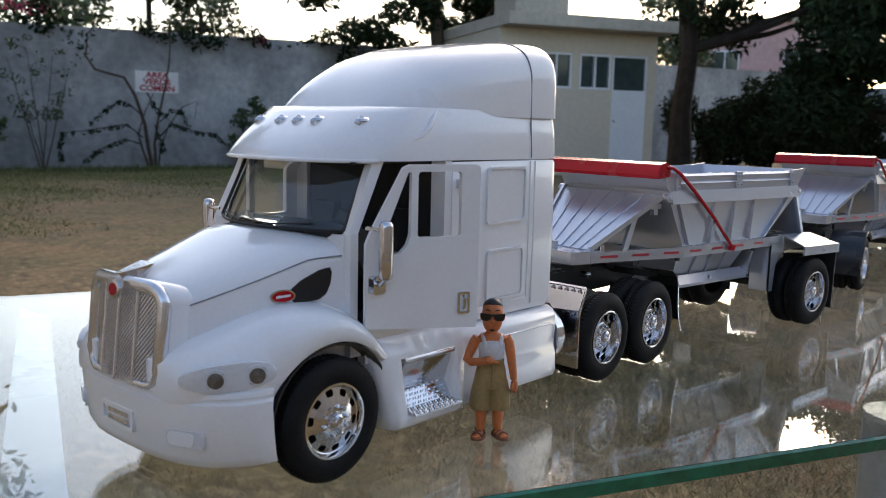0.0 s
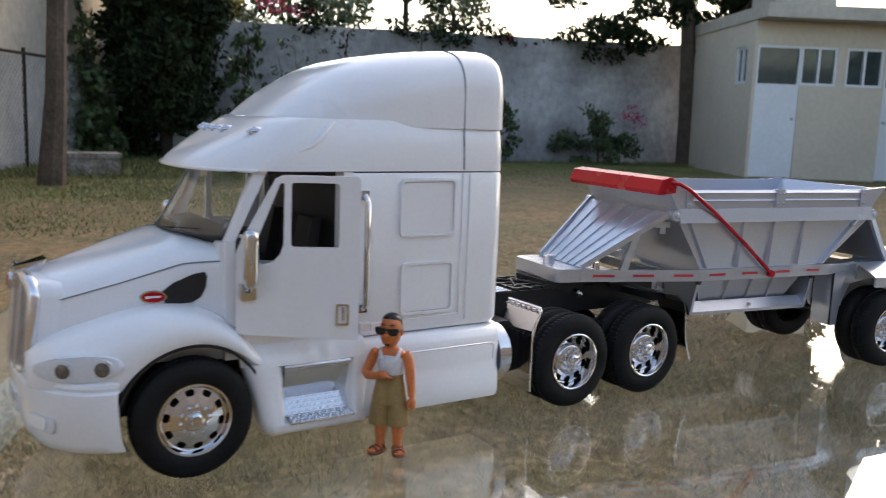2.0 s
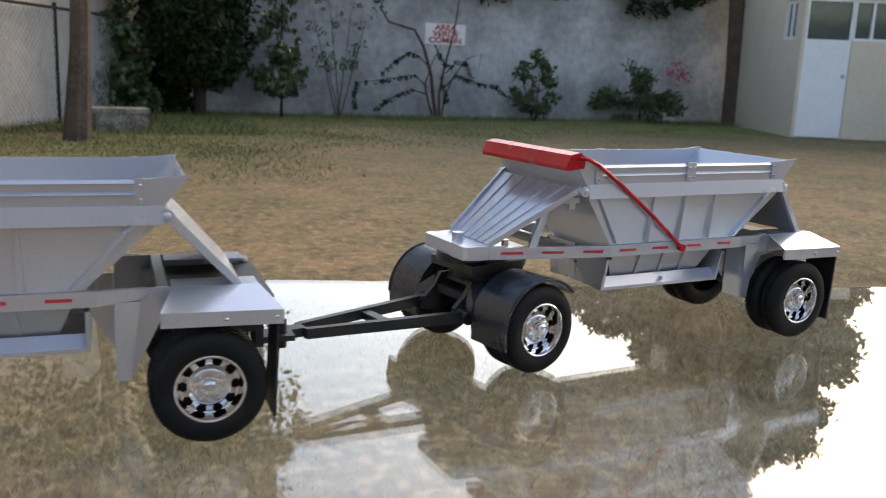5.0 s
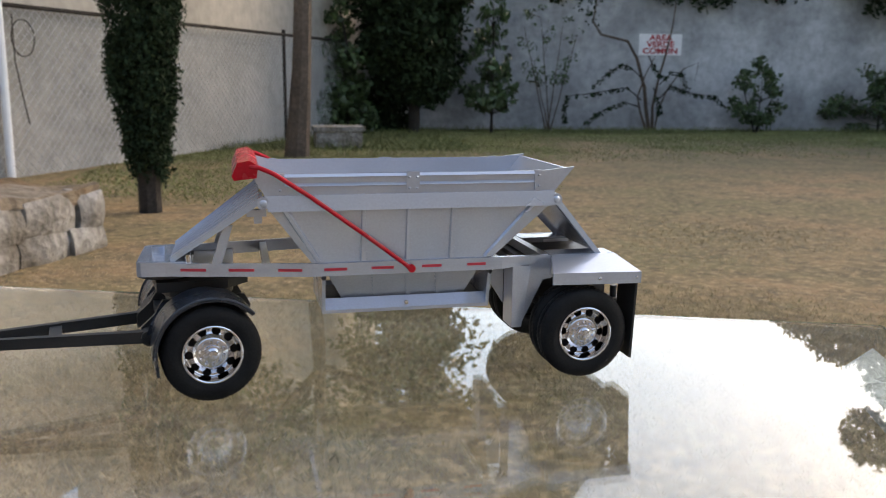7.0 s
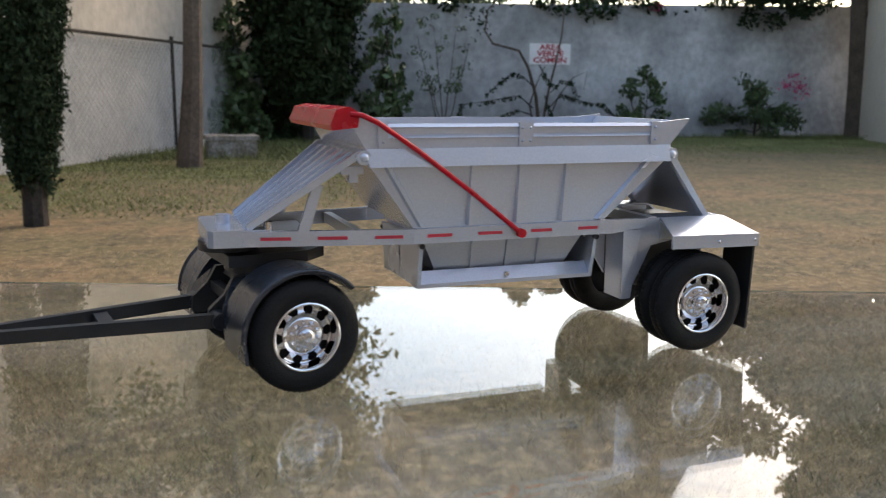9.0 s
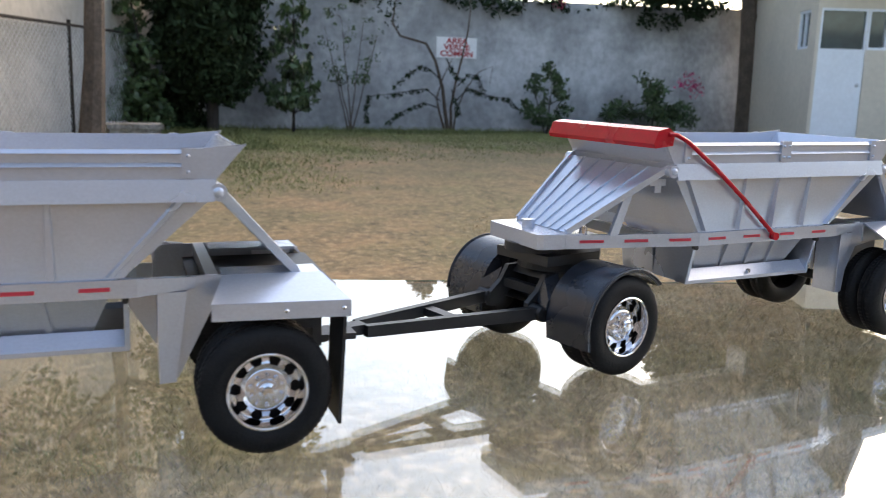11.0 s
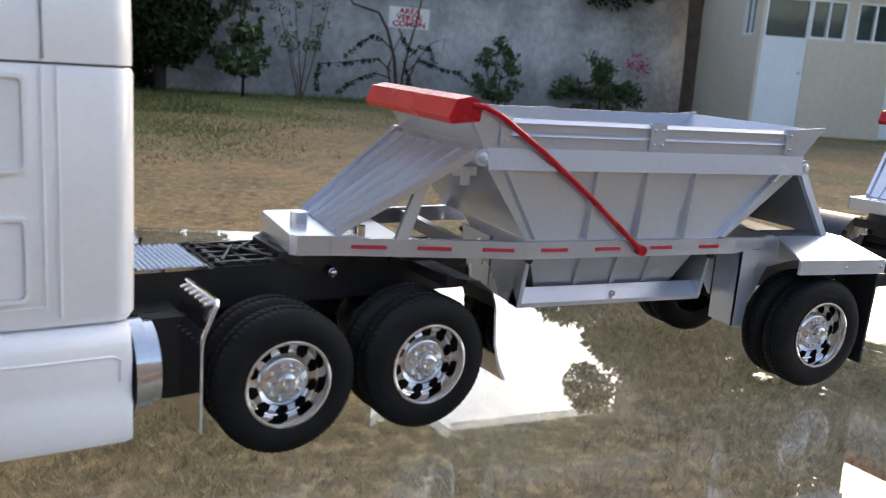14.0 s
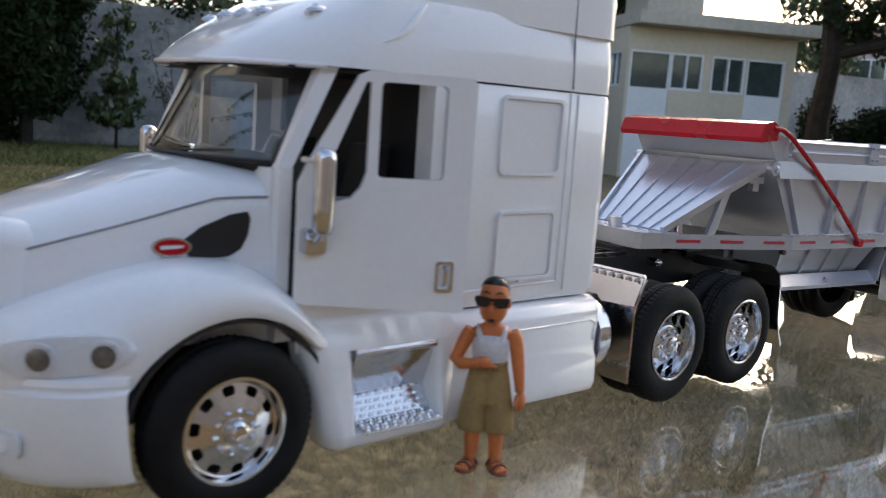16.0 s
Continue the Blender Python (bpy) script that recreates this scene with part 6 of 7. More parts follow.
    add("skin", lambda: tube(bm, [(-4.3, 0.1, 31.0), (-5.2, 0.2, 29.4), (-6.4, 0.1, 26.6), (-7.3, -0.6, 24.4), (-6.2, -2.0, 23.9), (-4.2, -3.2, 24.2), (-2.4, -3.8, 24.7)], [1.5, 1.6, 1.45, 1.4, 1.3, 1.15, 1.05], 12))
    add("skin", lambda: ball(bm, (-1.3, -3.9, 24.9), (1.7, 1.1, 1.25), 8))
    add("skin", lambda: tube(bm, [(-0.4, -4.1, 24.6), (0.8, -4.0, 24.2), (1.6, -3.8, 24.0)], [0.6, 0.5, 0.35], 6))
    add("skin", lambda: tube(bm, [(4.3, 0.1, 31.0), (5.2, 0.1, 29.4), (5.8, 0, 26.5), (6.3, -0.3, 23), (6.8, -0.9, 19.4), (6.9, -1.0, 18.2)], [1.5, 1.6, 1.5, 1.35, 1.1, 1.0], 12))
    add("skin", lambda: ball(bm, (7.1, -1.1, 16.2), (1.2, 1.5, 2.3), 8))
    add("skin", lambda: tube(bm, [(6.4, -2.0, 17.4), (6.1, -2.6, 16.2), (6.3, -2.7, 15.2)], [0.55, 0.5, 0.35], 6))
    # head, turned a little further than the body
    hd = Matrix.Translation((0, -0.2, 0)) @ Matrix.Rotation(radians(-8), 4, "Z")
    add("skin", lambda: ell_loft([(0, -0.7, 33.0, 1.3, 1.3), (0, -0.7, 33.7, 2.2, 2.3), (0, -0.5, 35.0, 2.85, 2.9), (0, -0.3, 36.8, 3.15, 3.15), (0, -0.1, 38.8, 3.15, 3.15), (0, 0, 40.6, 2.8, 2.9), (0, 0.1, 41.9, 1.8, 1.9), (0, 0.1, 42.4, 0.6, 0.6)], 20), hd)
    for s in (-1, 1):
        add("skin", lambda: ball(bm, (s * 3.2, 0.2, 37.2), (0.55, 0.8, 1.1), 6), hd)
        add("hair", lambda: loft(bm, [[(s * x, y, z) for x, z in ((0.3, 38.7), (3.5, 39.0), (3.7, 38.2), (3.1, 36.9), (1.4, 36.7), (0.45, 37.4))] for y in (-3.75, -3.2)]), hd)
        add("hair", lambda: tube(bm, [(s * 3.45, -3.3, 38.5), (s * 3.45, 0.4, 38.1)], 0.3, 6), hd)
        add("hair", lambda: tube(bm, [(s * 0.6, -3.3, 39.6), (s * 1.5, -3.2, 40.0), (s * 2.2, -2.6, 39.7)], [0.15, 0.25, 0.12], 6), hd)
    add("hair", lambda: box(bm, -0.5, 0.5, -3.8, -3.3, 38.1, 38.7), hd)
    add("skin", lambda: ball(bm, (0, -3.5, 36.4), (0.75, 0.85, 0.75), 6), hd)
    add("hair", lambda: ball(bm, (0, -2.75, 33.9), (0.9, 0.55, 0.5), 6), hd)
    add("hair", lambda: tube(bm, [(-0.9, -3.15, 35.1), (0.9, -3.15, 35.1)], 0.14, 6), hd)
    add("hair", lambda: ell_loft([(0, 1.3, 38.4, 3.0, 2.1), (0, 0.7, 40.4, 3.05, 2.75), (0, 0.35, 41.6, 2.6, 2.7), (0, 0.2, 42.5, 1.5, 1.7), (0, 0.2, 42.8, 0.4, 0.5)], 20), hd)
    d = part("doll", bm, [SKIN, SHIRT, SHORTS, HAIR, SANDAL], smooth=60)
    d.matrix_world = pose(-0.2330, -0.0205, GZ, 0, 0, -35) @ Matrix.Diagonal((0.98, 0.98, 0.98, 1))
    tagged(d, "small plastic doll in tank top, shorts and sunglasses", "doll")


build_doll()
# ---- planting ----
def leaves(name, centres, radii, count, size, material, parent, flat=0.5, drop=0.0):
    """A crown of small leaves gathered in uneven clumps."""
    centres, radii = np.array(centres, float), np.array(radii, float)
    if radii.ndim == 1:
        radii = np.repeat(radii[:, None], 3, 1)
    vol = radii.prod(1)
    idx = rng.choice(len(centres), count, p=vol / vol.sum())
    d = rng.normal(size=(count, 3))
    d /= np.linalg.norm(d, axis=1)[:, None]
    r = rng.uniform(0.25, 1.0, count) ** 0.5 * rng.uniform(0.75, 1.12, count)
    p = centres[idx] + d * r[:, None] * radii[idx]
    a = rng.normal(size=(count, 3))
    a[:, 2] -= drop
    a /= np.linalg.norm(a, axis=1)[:, None]
    b = np.cross(a, rng.normal(size=(count, 3)))
    b /= np.linalg.norm(b, axis=1)[:, None]
    s = size * rng.uniform(0.6, 1.35, count)[:, None]
    v = np.stack([p - a * s, p + b * s * flat, p + a * s, p - b * s * flat], 1).reshape(-1, 3)
    f = np.arange(4 * count).reshape(-1, 4)
    return raw(name, v.tolist(), f.tolist(), material, parent)


def limbs(pts, radii, parent, name="trunk", n=8, bark=None):
    bm = bm_new()
    tube(bm, pts, radii, n)
    return part(name, bm, bark or BARK, parent, scale=1)


def wander(p, q, n, amp):
    p, q = Vector(p), Vector(q)
    out = []
    for i in range(n + 1):
        f = i / n
        w = p.lerp(q, f)
        k = amp * math.sin(math.pi * f)
        out.append(w + Vector((rng.uniform(-k, k), rng.uniform(-k, k), rng.uniform(-k, k) * 0.4)))
    return out


def tree(name, label, x, y, height, r0, crown, leaf, count, mat_, branch=7, lean=(0, 0), spread=1.0, crown_z=None, crown_h=1.0, flat=0.4, drop=0.0, trunk_top=0.8, category="tree", bark=None, shift=(0, 0)):
    t = empty(name, pose(x, y, 0), label, category)
    top = (lean[0], lean[1], height * trunk_top)
    pts = wander((0, 0, -0.05), top, 6, r0 * 0.55)
    limbs(pts, [r0 * (1.25 if i == 0 else 1 - 0.55 * i / 6) for i in range(7)], t, bark=bark)
    cz = crown_z or height * 0.75
    cs, rs = [], []
    for k in range(branch):
        a = 2 * math.pi * k / branch + rng.uniform(-0.4, 0.4)
        d = crown * rng.uniform(0.35, 0.95) * spread
        z = cz + rng.uniform(-0.5, 0.5) * crown_h
        q = (lean[0] + shift[0] + d * math.cos(a), lean[1] + shift[1] + d * math.sin(a), z)
        st = pts[max(1, min(5, int(6 * (z - 0.25 * crown) / (height * trunk_top))))]
        limbs(wander(st, q, 4, 0.08 * crown), [r0 * 0.4, r0 * 0.32, r0 * 0.24, r0 * 0.16, r0 * 0.08], t, "limb", 6, bark)
        for _ in range(3):
            cs.append((q[0] + rng.uniform(-0.3, 0.3) * crown, q[1] + rng.uniform(-0.3, 0.3) * crown, q[2] + rng.uniform(-0.3, 0.3) * min(crown_h, 2.2)))
            rs.append((crown * rng.uniform(0.18, 0.36), crown * rng.uniform(0.18, 0.36), min(crown_h, 2.2) * rng.uniform(0.15, 0.32)))
    leaves("crown", cs, rs, count, leaf, mat_, t, flat, drop)
    return t


# slim cypress in front of the side wall
cy = empty("cypress", pose(-1.0, 5.1, 0), "slim dark green cypress on the lawn", "tree")
limbs(wander((0, 0, -0.05), (0.05, 0, 4.0), 6, 0.03), [0.07, 0.06, 0.055, 0.05, 0.04, 0.03, 0.01], cy)
cr = np.random.default_rng(12)
cs, rs = [], []
for k in range(240):
    z = 0.3 + 3.6 * cr.random()
    w = np.interp(z, (0.3, 0.6, 1.2, 2.8, 3.9), (0.05, 0.1, 0.17, 0.14, 0.03))
    a = cr.uniform(0, 2 * np.pi)
    cs.append((w * math.cos(a), w * math.sin(a), z))
    rs.append((0.09 * cr.uniform(0.7, 1.2), 0.09, 0.2))
leaves("crown", cs, rs, 95000, 0.019, LEAF_D, cy, 0.35, -0.8)

tree("tall_tree", "tall tree with a bare leaning trunk", -0.33, 8.8, 6.5, 0.105, 1.5, 0.06, 9000, LEAF_M, branch=10, lean=(0.24, 0.1), crown_z=4.9, crown_h=2.2, trunk_top=0.85, bark=BARK_PALE)


def shaped_plant(name, label, x, y, stems, r0, profile, clumps, clump_r, leaf, count, leaf_mat, seed, flat=0.45, drop=0.5, category="shrub", bark=None, inner=0.0):
    """A plant whose crown fills a profile of half-widths by height, on one or more stems."""
    own = np.random.default_rng(seed)
    t = empty(name, pose(x, y, 0), label, category)
    zs, ws = [p[0] for p in profile], [p[1] for p in profile]
    paths = []
    for top in stems:
        pts = wander((own.uniform(-0.04, 0.04), 0, -0.05), top, 6, r0 * 0.8)
        limbs(pts, [r0 * (1.2 if i == 0 else 1 - 0.12 * i) for i in range(7)], t, bark=bark)
        paths.append(pts)
    cs, rs = [], []
    area = np.array(ws) + 0.02
    for k in range(clumps):
        z = np.interp(own.random(), np.cumsum(area) / area.sum(), zs)
        w = np.interp(z, zs, ws)
        a, d = own.uniform(0, 2 * np.pi), w * own.uniform(inner, 1.0) ** 0.6
        c = (d * math.cos(a), d * math.sin(a) * 0.8, z)
        cs.append(c)
        rs.append(tuple(clump_r * own.uniform(0.6, 1.3, 3)))
        if k % 3 == 0:
            pts = min(paths, key=lambda p: (p[4] - Vector(c)).length)
            st = min(pts[1:], key=lambda v: abs(v.z - (z - 0.25 * w)))
            limbs(wander(st, c, 3, 0.1 * w), [r0 * 0.4, r0 * 0.3, r0 * 0.2, r0 * 0.1], t, "limb", 5, bark)
    leaves("crown", cs, rs, count, leaf, leaf_mat, t, flat, drop)
    return t


shaped_plant("corner_tree", "tall dense dark tree in the corner of the walls", 1.2, 12.7, ((0.05, 0, 6.5), (-0.2, 0.1, 5.0)), 0.075, ((0.75, 0.3), (1.0, 0.6), (1.4, 0.8), (2.5, 0.85), (5.0, 0.8), (7.2, 0.5), (8.0, 0.15)), 190, 0.3, 0.055, 95000, LEAF_D, 3, 0.45, 0.3, "tree")
shaped_plant("dark_shrub", "dark shrub in the corner of the walls", 0.85, 13.2, ((0.0, 0, 0.9),), 0.02, ((0.1, 0.3), (0.6, 0.35), (1.3, 0.2)), 26, 0.16, 0.05, 3500, LEAF_D, 9)
shaped_plant("rubber_tree", "small broad-leaved tree before the wall", 2.35, 13.0, ((0.02, 0, 1.9),), 0.024, ((0.42, 0.2), (0.5, 0.45), (0.8, 0.52), (1.1, 0.46), (1.35, 0.3), (1.6, 0.32), (1.95, 0.16), (2.15, 0.05)), 75, 0.11, 0.062, 1500, LEAF_M, 5, 0.42, 1.2, inner=0.1)
shaped_plant("thin_shrub", "thin pale-stemmed shrub with sparse leaves", 3.35, 13.45, ((-0.42, 0, 1.6), (-0.15, 0.05, 1.75), (0.2, 0, 1.7), (0.42, 0, 1.5), (-0.25, 0, 1.1)), 0.011, ((0.8, 0.3), (1.1, 0.45), (1.5, 0.55), (1.9, 0.4)), 40, 0.09, 0.032, 520, LEAF_M, 8, bark=BARK_PALE, inner=0.4)
shaped_plant("round_shrub", "small leafy shrub before the wall", 6.73, 13.3, ((0.05, 0, 0.75), (-0.25, 0, 0.7), (0.25, 0, 0.6)), 0.016, ((0.2, 0.25), (0.4, 0.48), (0.65, 0.56), (0.85, 0.38), (1.0, 0.2), (1.12, 0.08)), 58, 0.095, 0.04, 1500, LEAF_M, 6, 0.55, 0.5, inner=0.2)
bo = tree("bougainvillea", "low bougainvillea bush with magenta bracts", 8.88, 13.4, 1.1, 0.02, 0.75, 0.05, 2300, LEAF_M, branch=9, crown_z=0.55, crown_h=0.65, category="shrub")
tagged(leaves("bracts", [(0.5, -0.3, 0.95), (0.72, -0.2, 0.8), (0.2, -0.4, 0.9)], [0.2, 0.17, 0.1], 170, 0.028, FLOWER, bo), kind="stuff")

# bare branching shrub below the sign, with drooping twigs, its two stems climbing the wall
vt = empty("bare_shrub", pose(5.06, 13.6, 0), "bare branching shrub with drooping leafy twigs", "shrub")
cs, rs = [], []
STEMS = (
    (((0.0, 0.0), (-0.05, 0.35), (-0.12, 0.7), (-0.24, 1.15), (-0.42, 1.42), (-0.85, 1.52), (-1.0, 1.72), (-0.95, 2.05), (-0.7, 2.3)), 0.034),
    (((0.05, 0.0), (0.06, 0.4), (0.1, 0.85), (0.22, 1.25), (0.3, 1.65), (0.36, 2.0), (0.3, 2.3)), 0.026),
    (((-0.06, 0.0), (-0.14, 0.3), (-0.2, 0.55), (-0.1, 0.9), (0.05, 1.2)), 0.022),
    (((0.1, 0.0), (0.14, 0.35), (0.3, 0.7), (0.55, 1.0), (0.75, 1.1), (0.72, 0.8)), 0.016),
)
TWIGS = (
    ((-0.16, 0.85), (-0.35, 1.02), (-0.52, 1.05), (-0.72, 0.92), (-0.95, 0.72)),
    ((-0.16, 0.5), (-0.4, 0.7), (-0.65, 0.66), (-0.95, 0.6), (-1.36, 0.56), (-1.42, 0.36), (-1.4, 0.16)),
    ((-0.22, 0.4), (-0.45, 0.47), (-0.7, 0.38), (-0.9, 0.26), (-1.06, 0.15)),
    ((0.1, 0.5), (0.3, 0.72), (0.5, 0.66), (0.75, 0.6), (1.05, 0.56), (1.2, 0.42)),
    ((0.12, 0.75), (0.32, 0.95), (0.5, 0.92), (0.6, 0.7)),
    ((0.02, 0.7), (0.05, 0.55), (0.12, 0.42), (0.13, 0.3)),
    ((-0.1, 1.2), (-0.02, 1.05), (0.1, 0.9), (0.22, 0.86)),
)
for pts, r in STEMS:
    q = [Vector((x + rng.uniform(-0.015, 0.015), rng.uniform(-0.03, 0.06), z)) for x, z in pts]
    limbs(q, [r * (1 - 0.75 * k / (len(q) - 1)) for k in range(len(q))], vt, "branch", 7, BARK_PALE)
for pts in TWIGS:
    off = rng.uniform(-0.15, 0.1)
    q = [Vector((x, off + rng.uniform(-0.03, 0.03), z)) for x, z in pts]
    limbs(q, [0.011 * (1 - 0.7 * k / (len(q) - 1)) for k in range(len(q))], vt, "twig", 6)
    for a, b in zip(q[1:], q[2:]):
        for f in (0.0, 0.33, 0.66, 1.0):
            cs.append(tuple(a.lerp(b, f) - Vector((0, 0, 0.02))))
            rs.append((0.05, 0.05, 0.045))
leaves("foliage", cs, rs, 900, 0.03, LEAF_D, vt, 0.5, 0.6)
cs = [(-0.95, 0, 2.05), (-0.75, 0, 2.25), (-1.0, 0, 1.75), (0.1, 0, 2.3), (0.33, 0, 2.15), (-0.55, 0, 2.2), (-1.15, 0, 1.95)]
leaves("foliage", cs, [0.16] * 7, 150, 0.035, LEAF_D, vt)

# climber on the side wall
cl = empty("wall_climber", pose(0.2, 12.5, 0), "leafy climber against the side wall", "vine")
cs = [(-0.1 + 0.35 * math.sin(k * 2.1) * (1 - k / 16), 0.15 * math.cos(k * 1.3), 0.1 + k * 0.14) for k in range(15)]
leaves("foliage", cs, [0.3 * (1 - k / 20) for k in range(15)], 2600, 0.05, LEAF_M, cl, 0.6, 0.4)
limbs([(0, 0, 0), (0.05, 0, 1), (-0.15, 0, 2.1)], 0.015, cl, "stem", 6)

# trees beyond and beside the hut
tree("pepper_tree", "tall pepper tree with dark trunk beside the hut", 10.82, 13.25, 8.5, 0.175, 2.7, 0.09, 75000, LEAF_D, branch=22, lean=(-0.35, 0), shift=(0.3, 0), crown_z=5.6, crown_h=4.6, trunk_top=0.7, drop=0.6, bark=BARK_PALE)
tree("dark_tree", "tall dark-trunked tree behind the hut", 13.85, 9.8, 7.5, 0.21, 2.4, 0.09, 16000, LEAF_D, branch=15, crown_z=4.7, crown_h=3.6, trunk_top=0.95, shift=(1.3, -2.0))
tree("conifer", "large dark conifer beside the lawn", 13.5, 5.3, 7.0, 0.2, 2.2, 0.08, 80000, LEAF_D, branch=22, crown_z=3.3, crown_h=4.6, flat=0.3)
tree("dark_shrub", "dense dark shrub before the garden wall", 16.6, 9.6, 1.9, 0.05, 1.1, 0.06, 12000, LEAF_D, branch=12, crown_z=0.9, crown_h=1.4, category="shrub")
tree("dark_shrub", "dense dark shrub before the garden wall", 18.6, 9.2, 2.2, 0.05, 1.3, 0.06, 14000, LEAF_D, branch=12, crown_z=1.1, crown_h=1.7, category="shrub")
for x, y, h in ((15.6, 10.5, 1.6), (16.4, 10.3, 1.3), (17.3, 9.9, 1.9)):
    tree("dark_shrub", "dark shrub before the garden wall", x, y, h, 0.04, 0.75, 0.05, 5000, LEAF_D, branch=9, crown_z=h * 0.5, crown_h=h * 0.75, category="shrub")
tree("distant_tree", "sparse tree beyond the garden wall", 22.0, 15.8, 5.4, 0.12, 1.5, 0.09, 3500, LEAF_M, branch=9, crown_z=3.7, crown_h=2.4)
tree("conifer", "large dark conifer beside the lawn", 17.5, 6.0, 8.0, 0.2, 2.8, 0.08, 24000, LEAF_D, branch=12, crown_z=3.6, crown_h=4.5, flat=0.3)
for x, y, h, c, m_, n_ in ((2.0, 17.5, 4.4, 1.4, LEAF_Y, 3000), (4.5, 19, 4.3, 1.6, LEAF_M, 2500), (9.3, 21, 4.4, 0.9, LEAF_M, 1500), (7.2, 19, 6.2, 1.1, LEAF_D, 4000), (19, 20, 5.0, 2.0, LEAF_D, 3000), (27, 19.5, 5.5, 1.6, LEAF_M, 4000), (24.5, 11.5, 6.5, 2.0, LEAF_D, 7000)):
    tree("distant_tree", "tree beyond the garden wall", x, y, h, 0.1, c, 0.09, n_, m_, crown_z=h * 0.72, crown_h=1.5)
pt = empty("hanging_branches", pose(10.75, 13.2, 0), "drooping pepper tree branches above the wall", "tree")
limbs([(0.05, 0, 3.4), (-0.5, 0.1, 3.7), (-1.3, 0.2, 3.3)], [0.05, 0.035, 0.015], pt, "limb", 6)
leaves("crown", [(-1.5, 0.2, 2.5), (-0.9, 0.3, 2.9), (-0.4, 0, 3.1), (0.3, 0.1, 2.7), (0.8, 0.3, 3.3), (-1.9, 0.3, 2.45), (-0.2, 0.2, 2.8), (-1.2, 0.2, 2.3)], [(0.4, 0.3, 0.28)] * 8, 5200, 0.06, LEAF_D, pt, 0.35, 0.6)
# plants along the top of the wall
wt = empty("wall_top_creeper", pose(0, 13.95, 2.2), "creeper trailing over the top of the wall", "vine")
cs = [(x, -0.02, 0.05 + 0.12 * math.sin(x * 3.1)) for x in np.arange(1.5, 12, 0.16)]
leaves("foliage", cs, [0.06 + 0.12 * abs(math.sin(x[0] * 1.9 + 1)) ** 3 for x in cs], 1500, 0.05, LEAF_D, wt)
leaves("foliage", [(5.9, -0.1, -0.1), (6.3, -0.1, -0.05), (8.9, -0.1, -0.15), (9.4, -0.1, -0.2), (3.6, 0.1, 0.2)], [(0.25, 0.1, 0.2)] * 5, 500, 0.05, LEAF_D, wt)
tagged(leaves("bracts", [(3.0, 0.2, 0.25), (3.5, 0.2, 0.2), (7.2, 0, 0.0)], [(0.3, 0.1, 0.15), (0.3, 0.1, 0.12), (0.15, 0.1, 0.1)], 350, 0.035, FLOWER, wt), kind="stuff")

# pink house beyond the east side
ph = empty("pink_house", pose(32.4, 19.0, 0, 0, 0, -60), "pink rendered house beyond the garden wall", "house")
bm = bm_new()
box(bm, -3, 3, 0, 5, -0.1, 5.2)
part("wall", bm, PINKB, ph, scale=1, smooth=0)
bm = bm_new()
box(bm, -3.2, 3.2, -0.2, 5.2, 5.2, 5.35)
part("roof", bm, HUT_ROOF, ph, scale=1, smooth=0)
for x in (-1.6, 1.2):
    bm = bm_new()
    box(bm, x - 0.55, x + 0.55, -0.05, 0.02, 2.9, 4.1)
    w = part("window", bm, DOORW, ph, scale=1, smooth=0)
    for a in (-0.5, 0.03):
        bm = bm_new()
        box(bm, x + a, x + a + 0.47, -0.07, -0.04, 2.96, 4.04)
        part("pane", bm, PANE, w, scale=1, smooth=0)

# wire fence before the side wall
fence = empty("wire_fence", pose(0, 0, 0), "chain-link fence with white posts and a top rail", "fence")
A, B = Vector((-4.9, 1.2, 0)), Vector((0.25, 12.9, 0))
D = (B - A).normalized()
L_ = (B - A).length
bm = bm_new()
tube(bm, [A + Vector((0, 0, 1.32)), B + Vector((0, 0, 1.32))], 0.018, 8)
part("top_rail", bm, BARK, fence, "dark top rail", scale=1)
for k, f in enumerate((0.1, 0.483, 0.839)):
    p = A + D * f * L_
    bm = bm_new()
    tube(bm, [p + Vector((0, 0, -0.05)), p + Vector((0, 0, 1.38))], 0.032 if k < 2 else 0.022, 10)
    part("post", bm, DOORW if k < 2 else BARK, fence, scale=1)
vv, ff = [], []
step = 0.085
up = Vector((0, 0, 1))
for k in range(int(-1.29 / step), int(L_ / step)):
    for sgn in (1, -1):
        s0 = k * step if sgn > 0 else k * step + 1.29
        a0, a1 = s0, s0 + sgn * 1.29
        z0, z1 = 0.02, 1.31
        lo_, hi_ = 0.0, L_

        def clipz(s):
            return z0 + (s - a0) / (a1 - a0) * (z1 - z0)

        e0, e1 = min(max(a0, lo_), hi_), min(max(a1, lo_), hi_)
        if abs(e1 - e0) < 0.05:
            continue
        p, q = A + D * e0 + up * clipz(e0), A + D * e1 + up * clipz(e1)
        n0 = len(vv)
        r = 0.0027
        o1, o2 = Vector((D.y, -D.x, 0)) * r, up * r
        vv += [p + o1, p - o1 * 0.5 + o2, p - o1 * 0.5 - o2, q + o1, q - o1 * 0.5 + o2, q - o1 * 0.5 - o2]
        ff += [(n0, n0 + 1, n0 + 4, n0 + 3), (n0 + 1, n0 + 2, n0 + 5, n0 + 4), (n0 + 2, n0, n0 + 3, n0 + 5)]
tagged(raw("chain_link", vv, ff, GALV, fence), "galvanised chain-link wire", kind="stuff")
p = A + D * (0.483 * L_ + 0.2) + Vector((D.y, -D.x, 0)) * 0.03
bm = bm_new()
tube(bm, [p + D * 0.12 * math.cos(a) + up * (1.08 + 0.14 * math.sin(a)) for a in np.linspace(0.3, 2 * math.pi + 0.1, 26)], 0.005, 6)
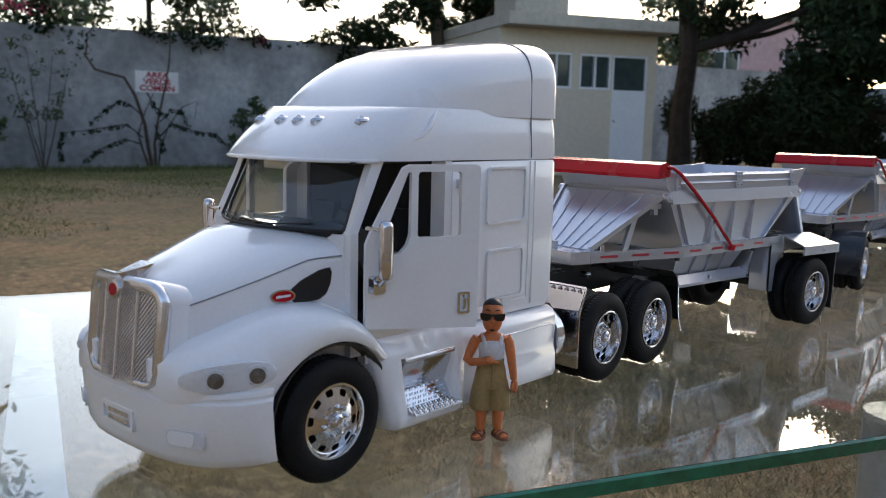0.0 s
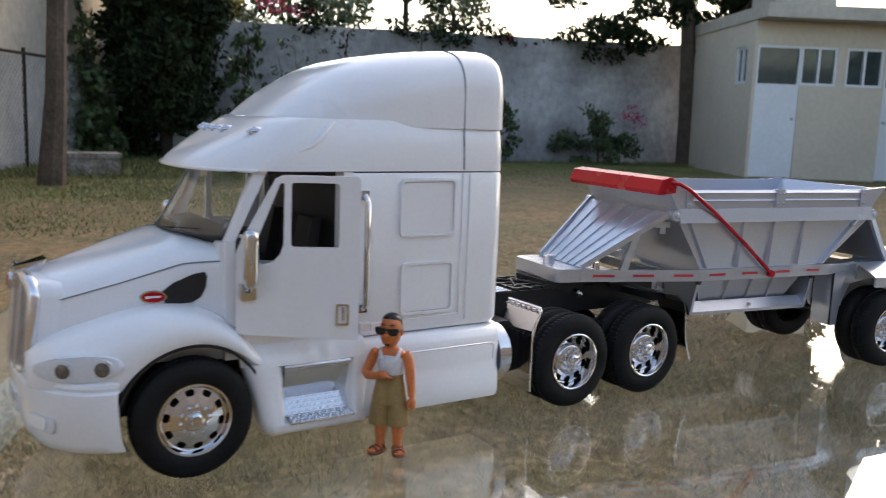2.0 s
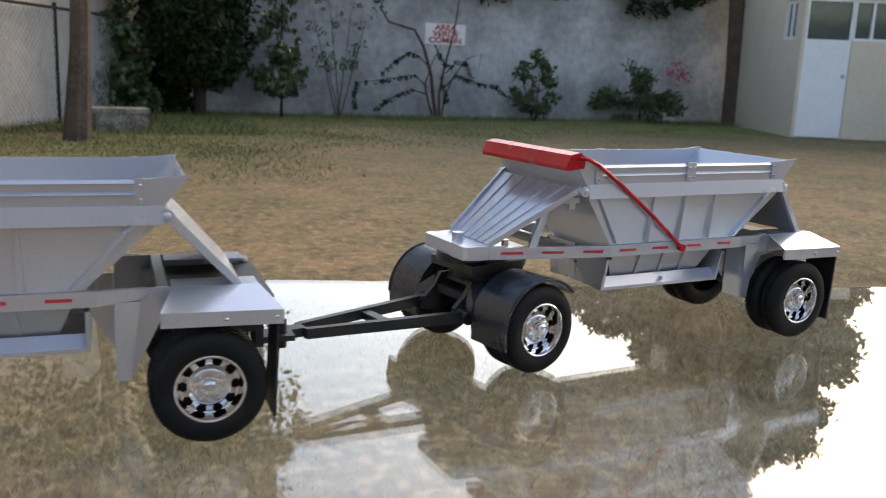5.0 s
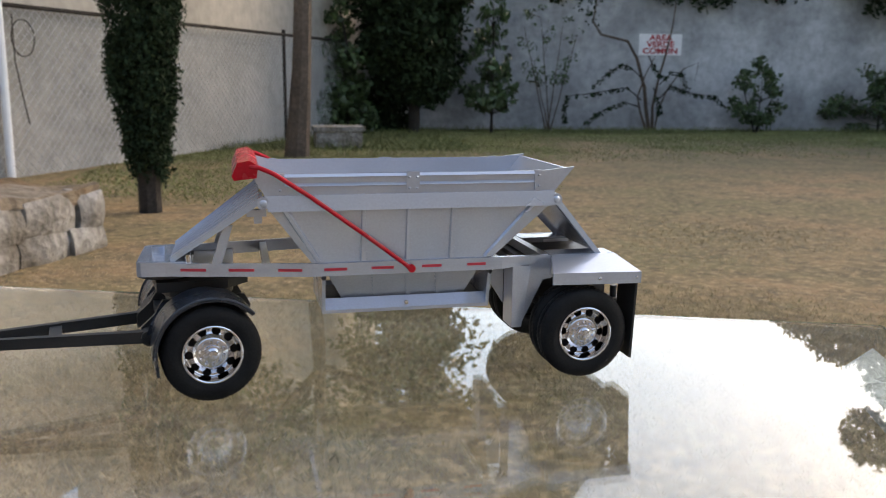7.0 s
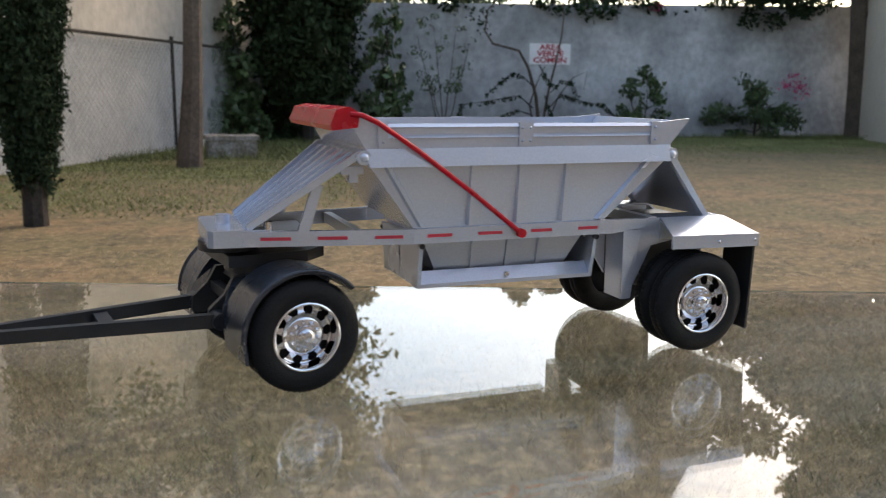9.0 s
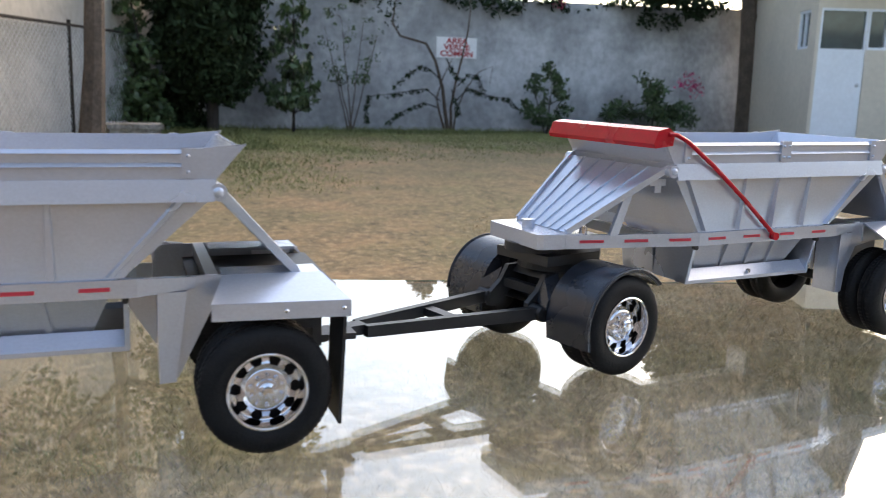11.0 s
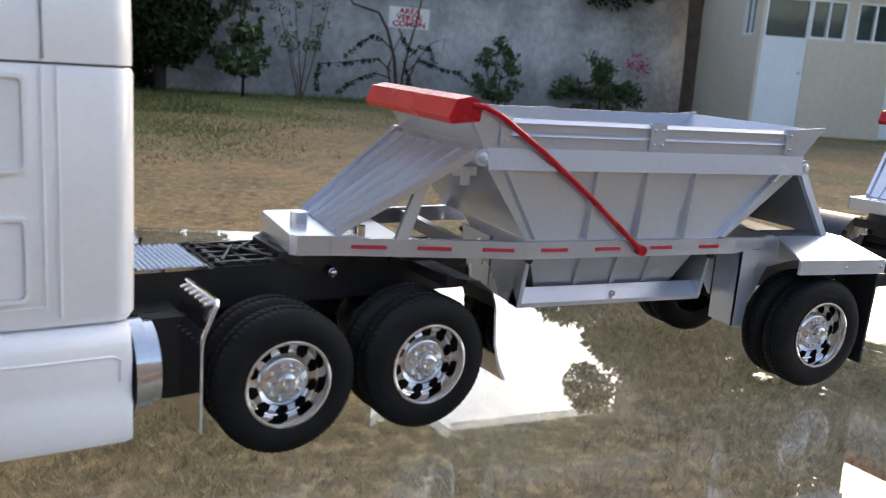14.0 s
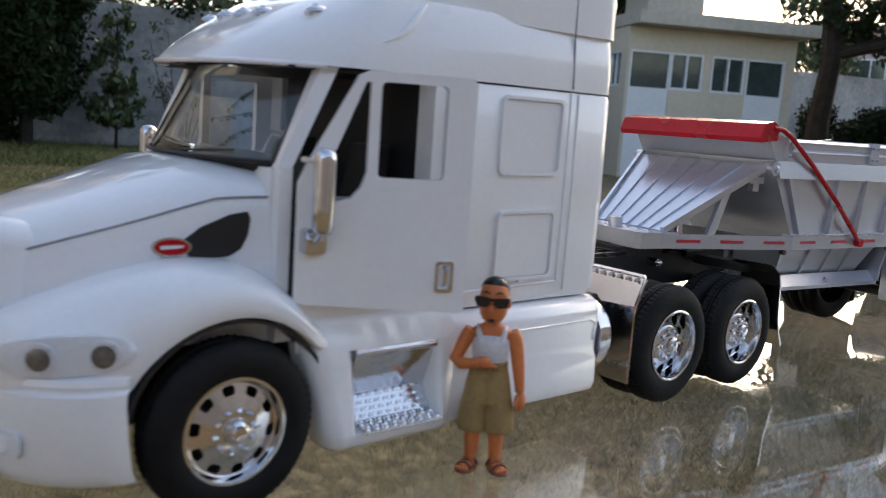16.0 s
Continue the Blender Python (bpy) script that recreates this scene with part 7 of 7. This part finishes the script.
tube(bm, [p + D * -0.1 + up * 1.25, p + D * -0.1 + up * 0.9, p + D * -0.04 + up * 0.6, p + D * 0.0 + up * 0.42], 0.005, 6)
part("wire_loop", bm, BARK, fence, "dark wire hung in a loop", scale=1)

# stone-faced ledge
lg = empty("stone_ledge", pose(-0.97, 3.97, 0, 0, 0, 66), "low rubble-stone ledge with a concrete top", "ledge")
bm = bm_new()
box(bm, -3.4, -0.02, 0.06, 1.3, -0.1, 0.26)
part("core", bm, SLAB, lg, scale=1, smooth=0)
bm = bm_new()
box(bm, -3.42, 0.02, 0.02, 1.3, 0.24, 0.3)
bmesh.ops.subdivide_edges(bm, edges=bm.edges, cuts=30, use_grid_fill=True)
for v in bm.verts:
    v.co += 0.045 * Vector(noise.noise_vector(v.co * 3.0)) + 0.02 * Vector(noise.noise_vector(v.co * 11.0))
part("top_slab", bm, SLAB, lg, "worn mossy concrete slab", scale=1, smooth=50)
def rubble(x0, x1, z0, z1):
    """One rough field stone: a box cut up and pushed about by noise."""
    bm = bm_new()
    box(bm, x0 + 0.006, x1 - 0.006, -0.02, 0.1, z0 + 0.003, z1 - 0.003)
    bmesh.ops.subdivide_edges(bm, edges=bm.edges, cuts=2, use_grid_fill=True)
    c = Vector(((x0 + x1) / 2, 0.06, (z0 + z1) / 2))
    for v in bm.verts:
        u = Vector(((v.co.x - c.x) / (x1 - x0), 0, (v.co.z - c.z) / (z1 - z0)))
        v.co.y += 0.09 * u.length ** 2 * (1 if v.co.y < 0.05 else 0)
        v.co += 0.032 * Vector(noise.noise_vector(v.co * 5.5 + Vector((x0 * 3, 0, 0))))
    return bm


for z0, z1, wide in ((-0.04, 0.12, 0.34), (0.11, 0.27, 0.27)):
    x = -3.4 + rng.uniform(0, 0.1)
    while x < -0.12:
        w = min(wide * rng.uniform(0.7, 1.35), 0.02 - x)
        part("stone", rubble(x, x + w, z0, z1), STONE, lg, scale=1, smooth=60)
        x += w
# concrete block
bm = bm_new()
box(bm, -0.32, 0.32, -0.2, 0.25, -0.05, 0.3)
box(bm, -0.35, 0.35, -0.23, 0.28, 0.3, 0.36)
blk = part("concrete_block", bm, STONE, scale=1, smooth=0, bevel=0.015)
blk.matrix_world = pose(0.08, 10.1, -0.05, 0, 0, 6) @ Matrix.Diagonal((0.84, 0.84, 0.84, 1))
tagged(blk, "low masonry block with a slab top", "block")

# sign on the wall
sign = empty("wall_sign", pose(5.3, 13.955, 1.39), "white metal sign with red lettering on the wall", "sign")
bm = bm_new()
box(bm, -0.36, 0.36, -0.012, 0.0, -0.17, 0.17)
part("plate", bm, SIGNW, sign, scale=1, smooth=0, bevel=0.002)
for k, word in enumerate(("AREA", "VERDE", "COMUN")):
    cu = bpy.data.curves.new("lettering", "FONT")
    cu.body, cu.size, cu.align_x, cu.align_y, cu.extrude, cu.offset = word, 0.125, "CENTER", "CENTER", 0.002, 0.004
    tx = new("lettering", cu)
    dg = bpy.context.evaluated_depsgraph_get()
    me = bpy.data.meshes.new_from_object(tx.evaluated_get(dg))
    bpy.data.objects.remove(tx)
    me.materials.clear()
    me.materials.append(SIGNR)
    o = new("lettering", me)
    o.parent = sign
    o.matrix_basis = pose(0, -0.0155, 0.105 - 0.105 * k, 90, 0, 0) @ Matrix.Diagonal((1.25, 1, 1, 1))
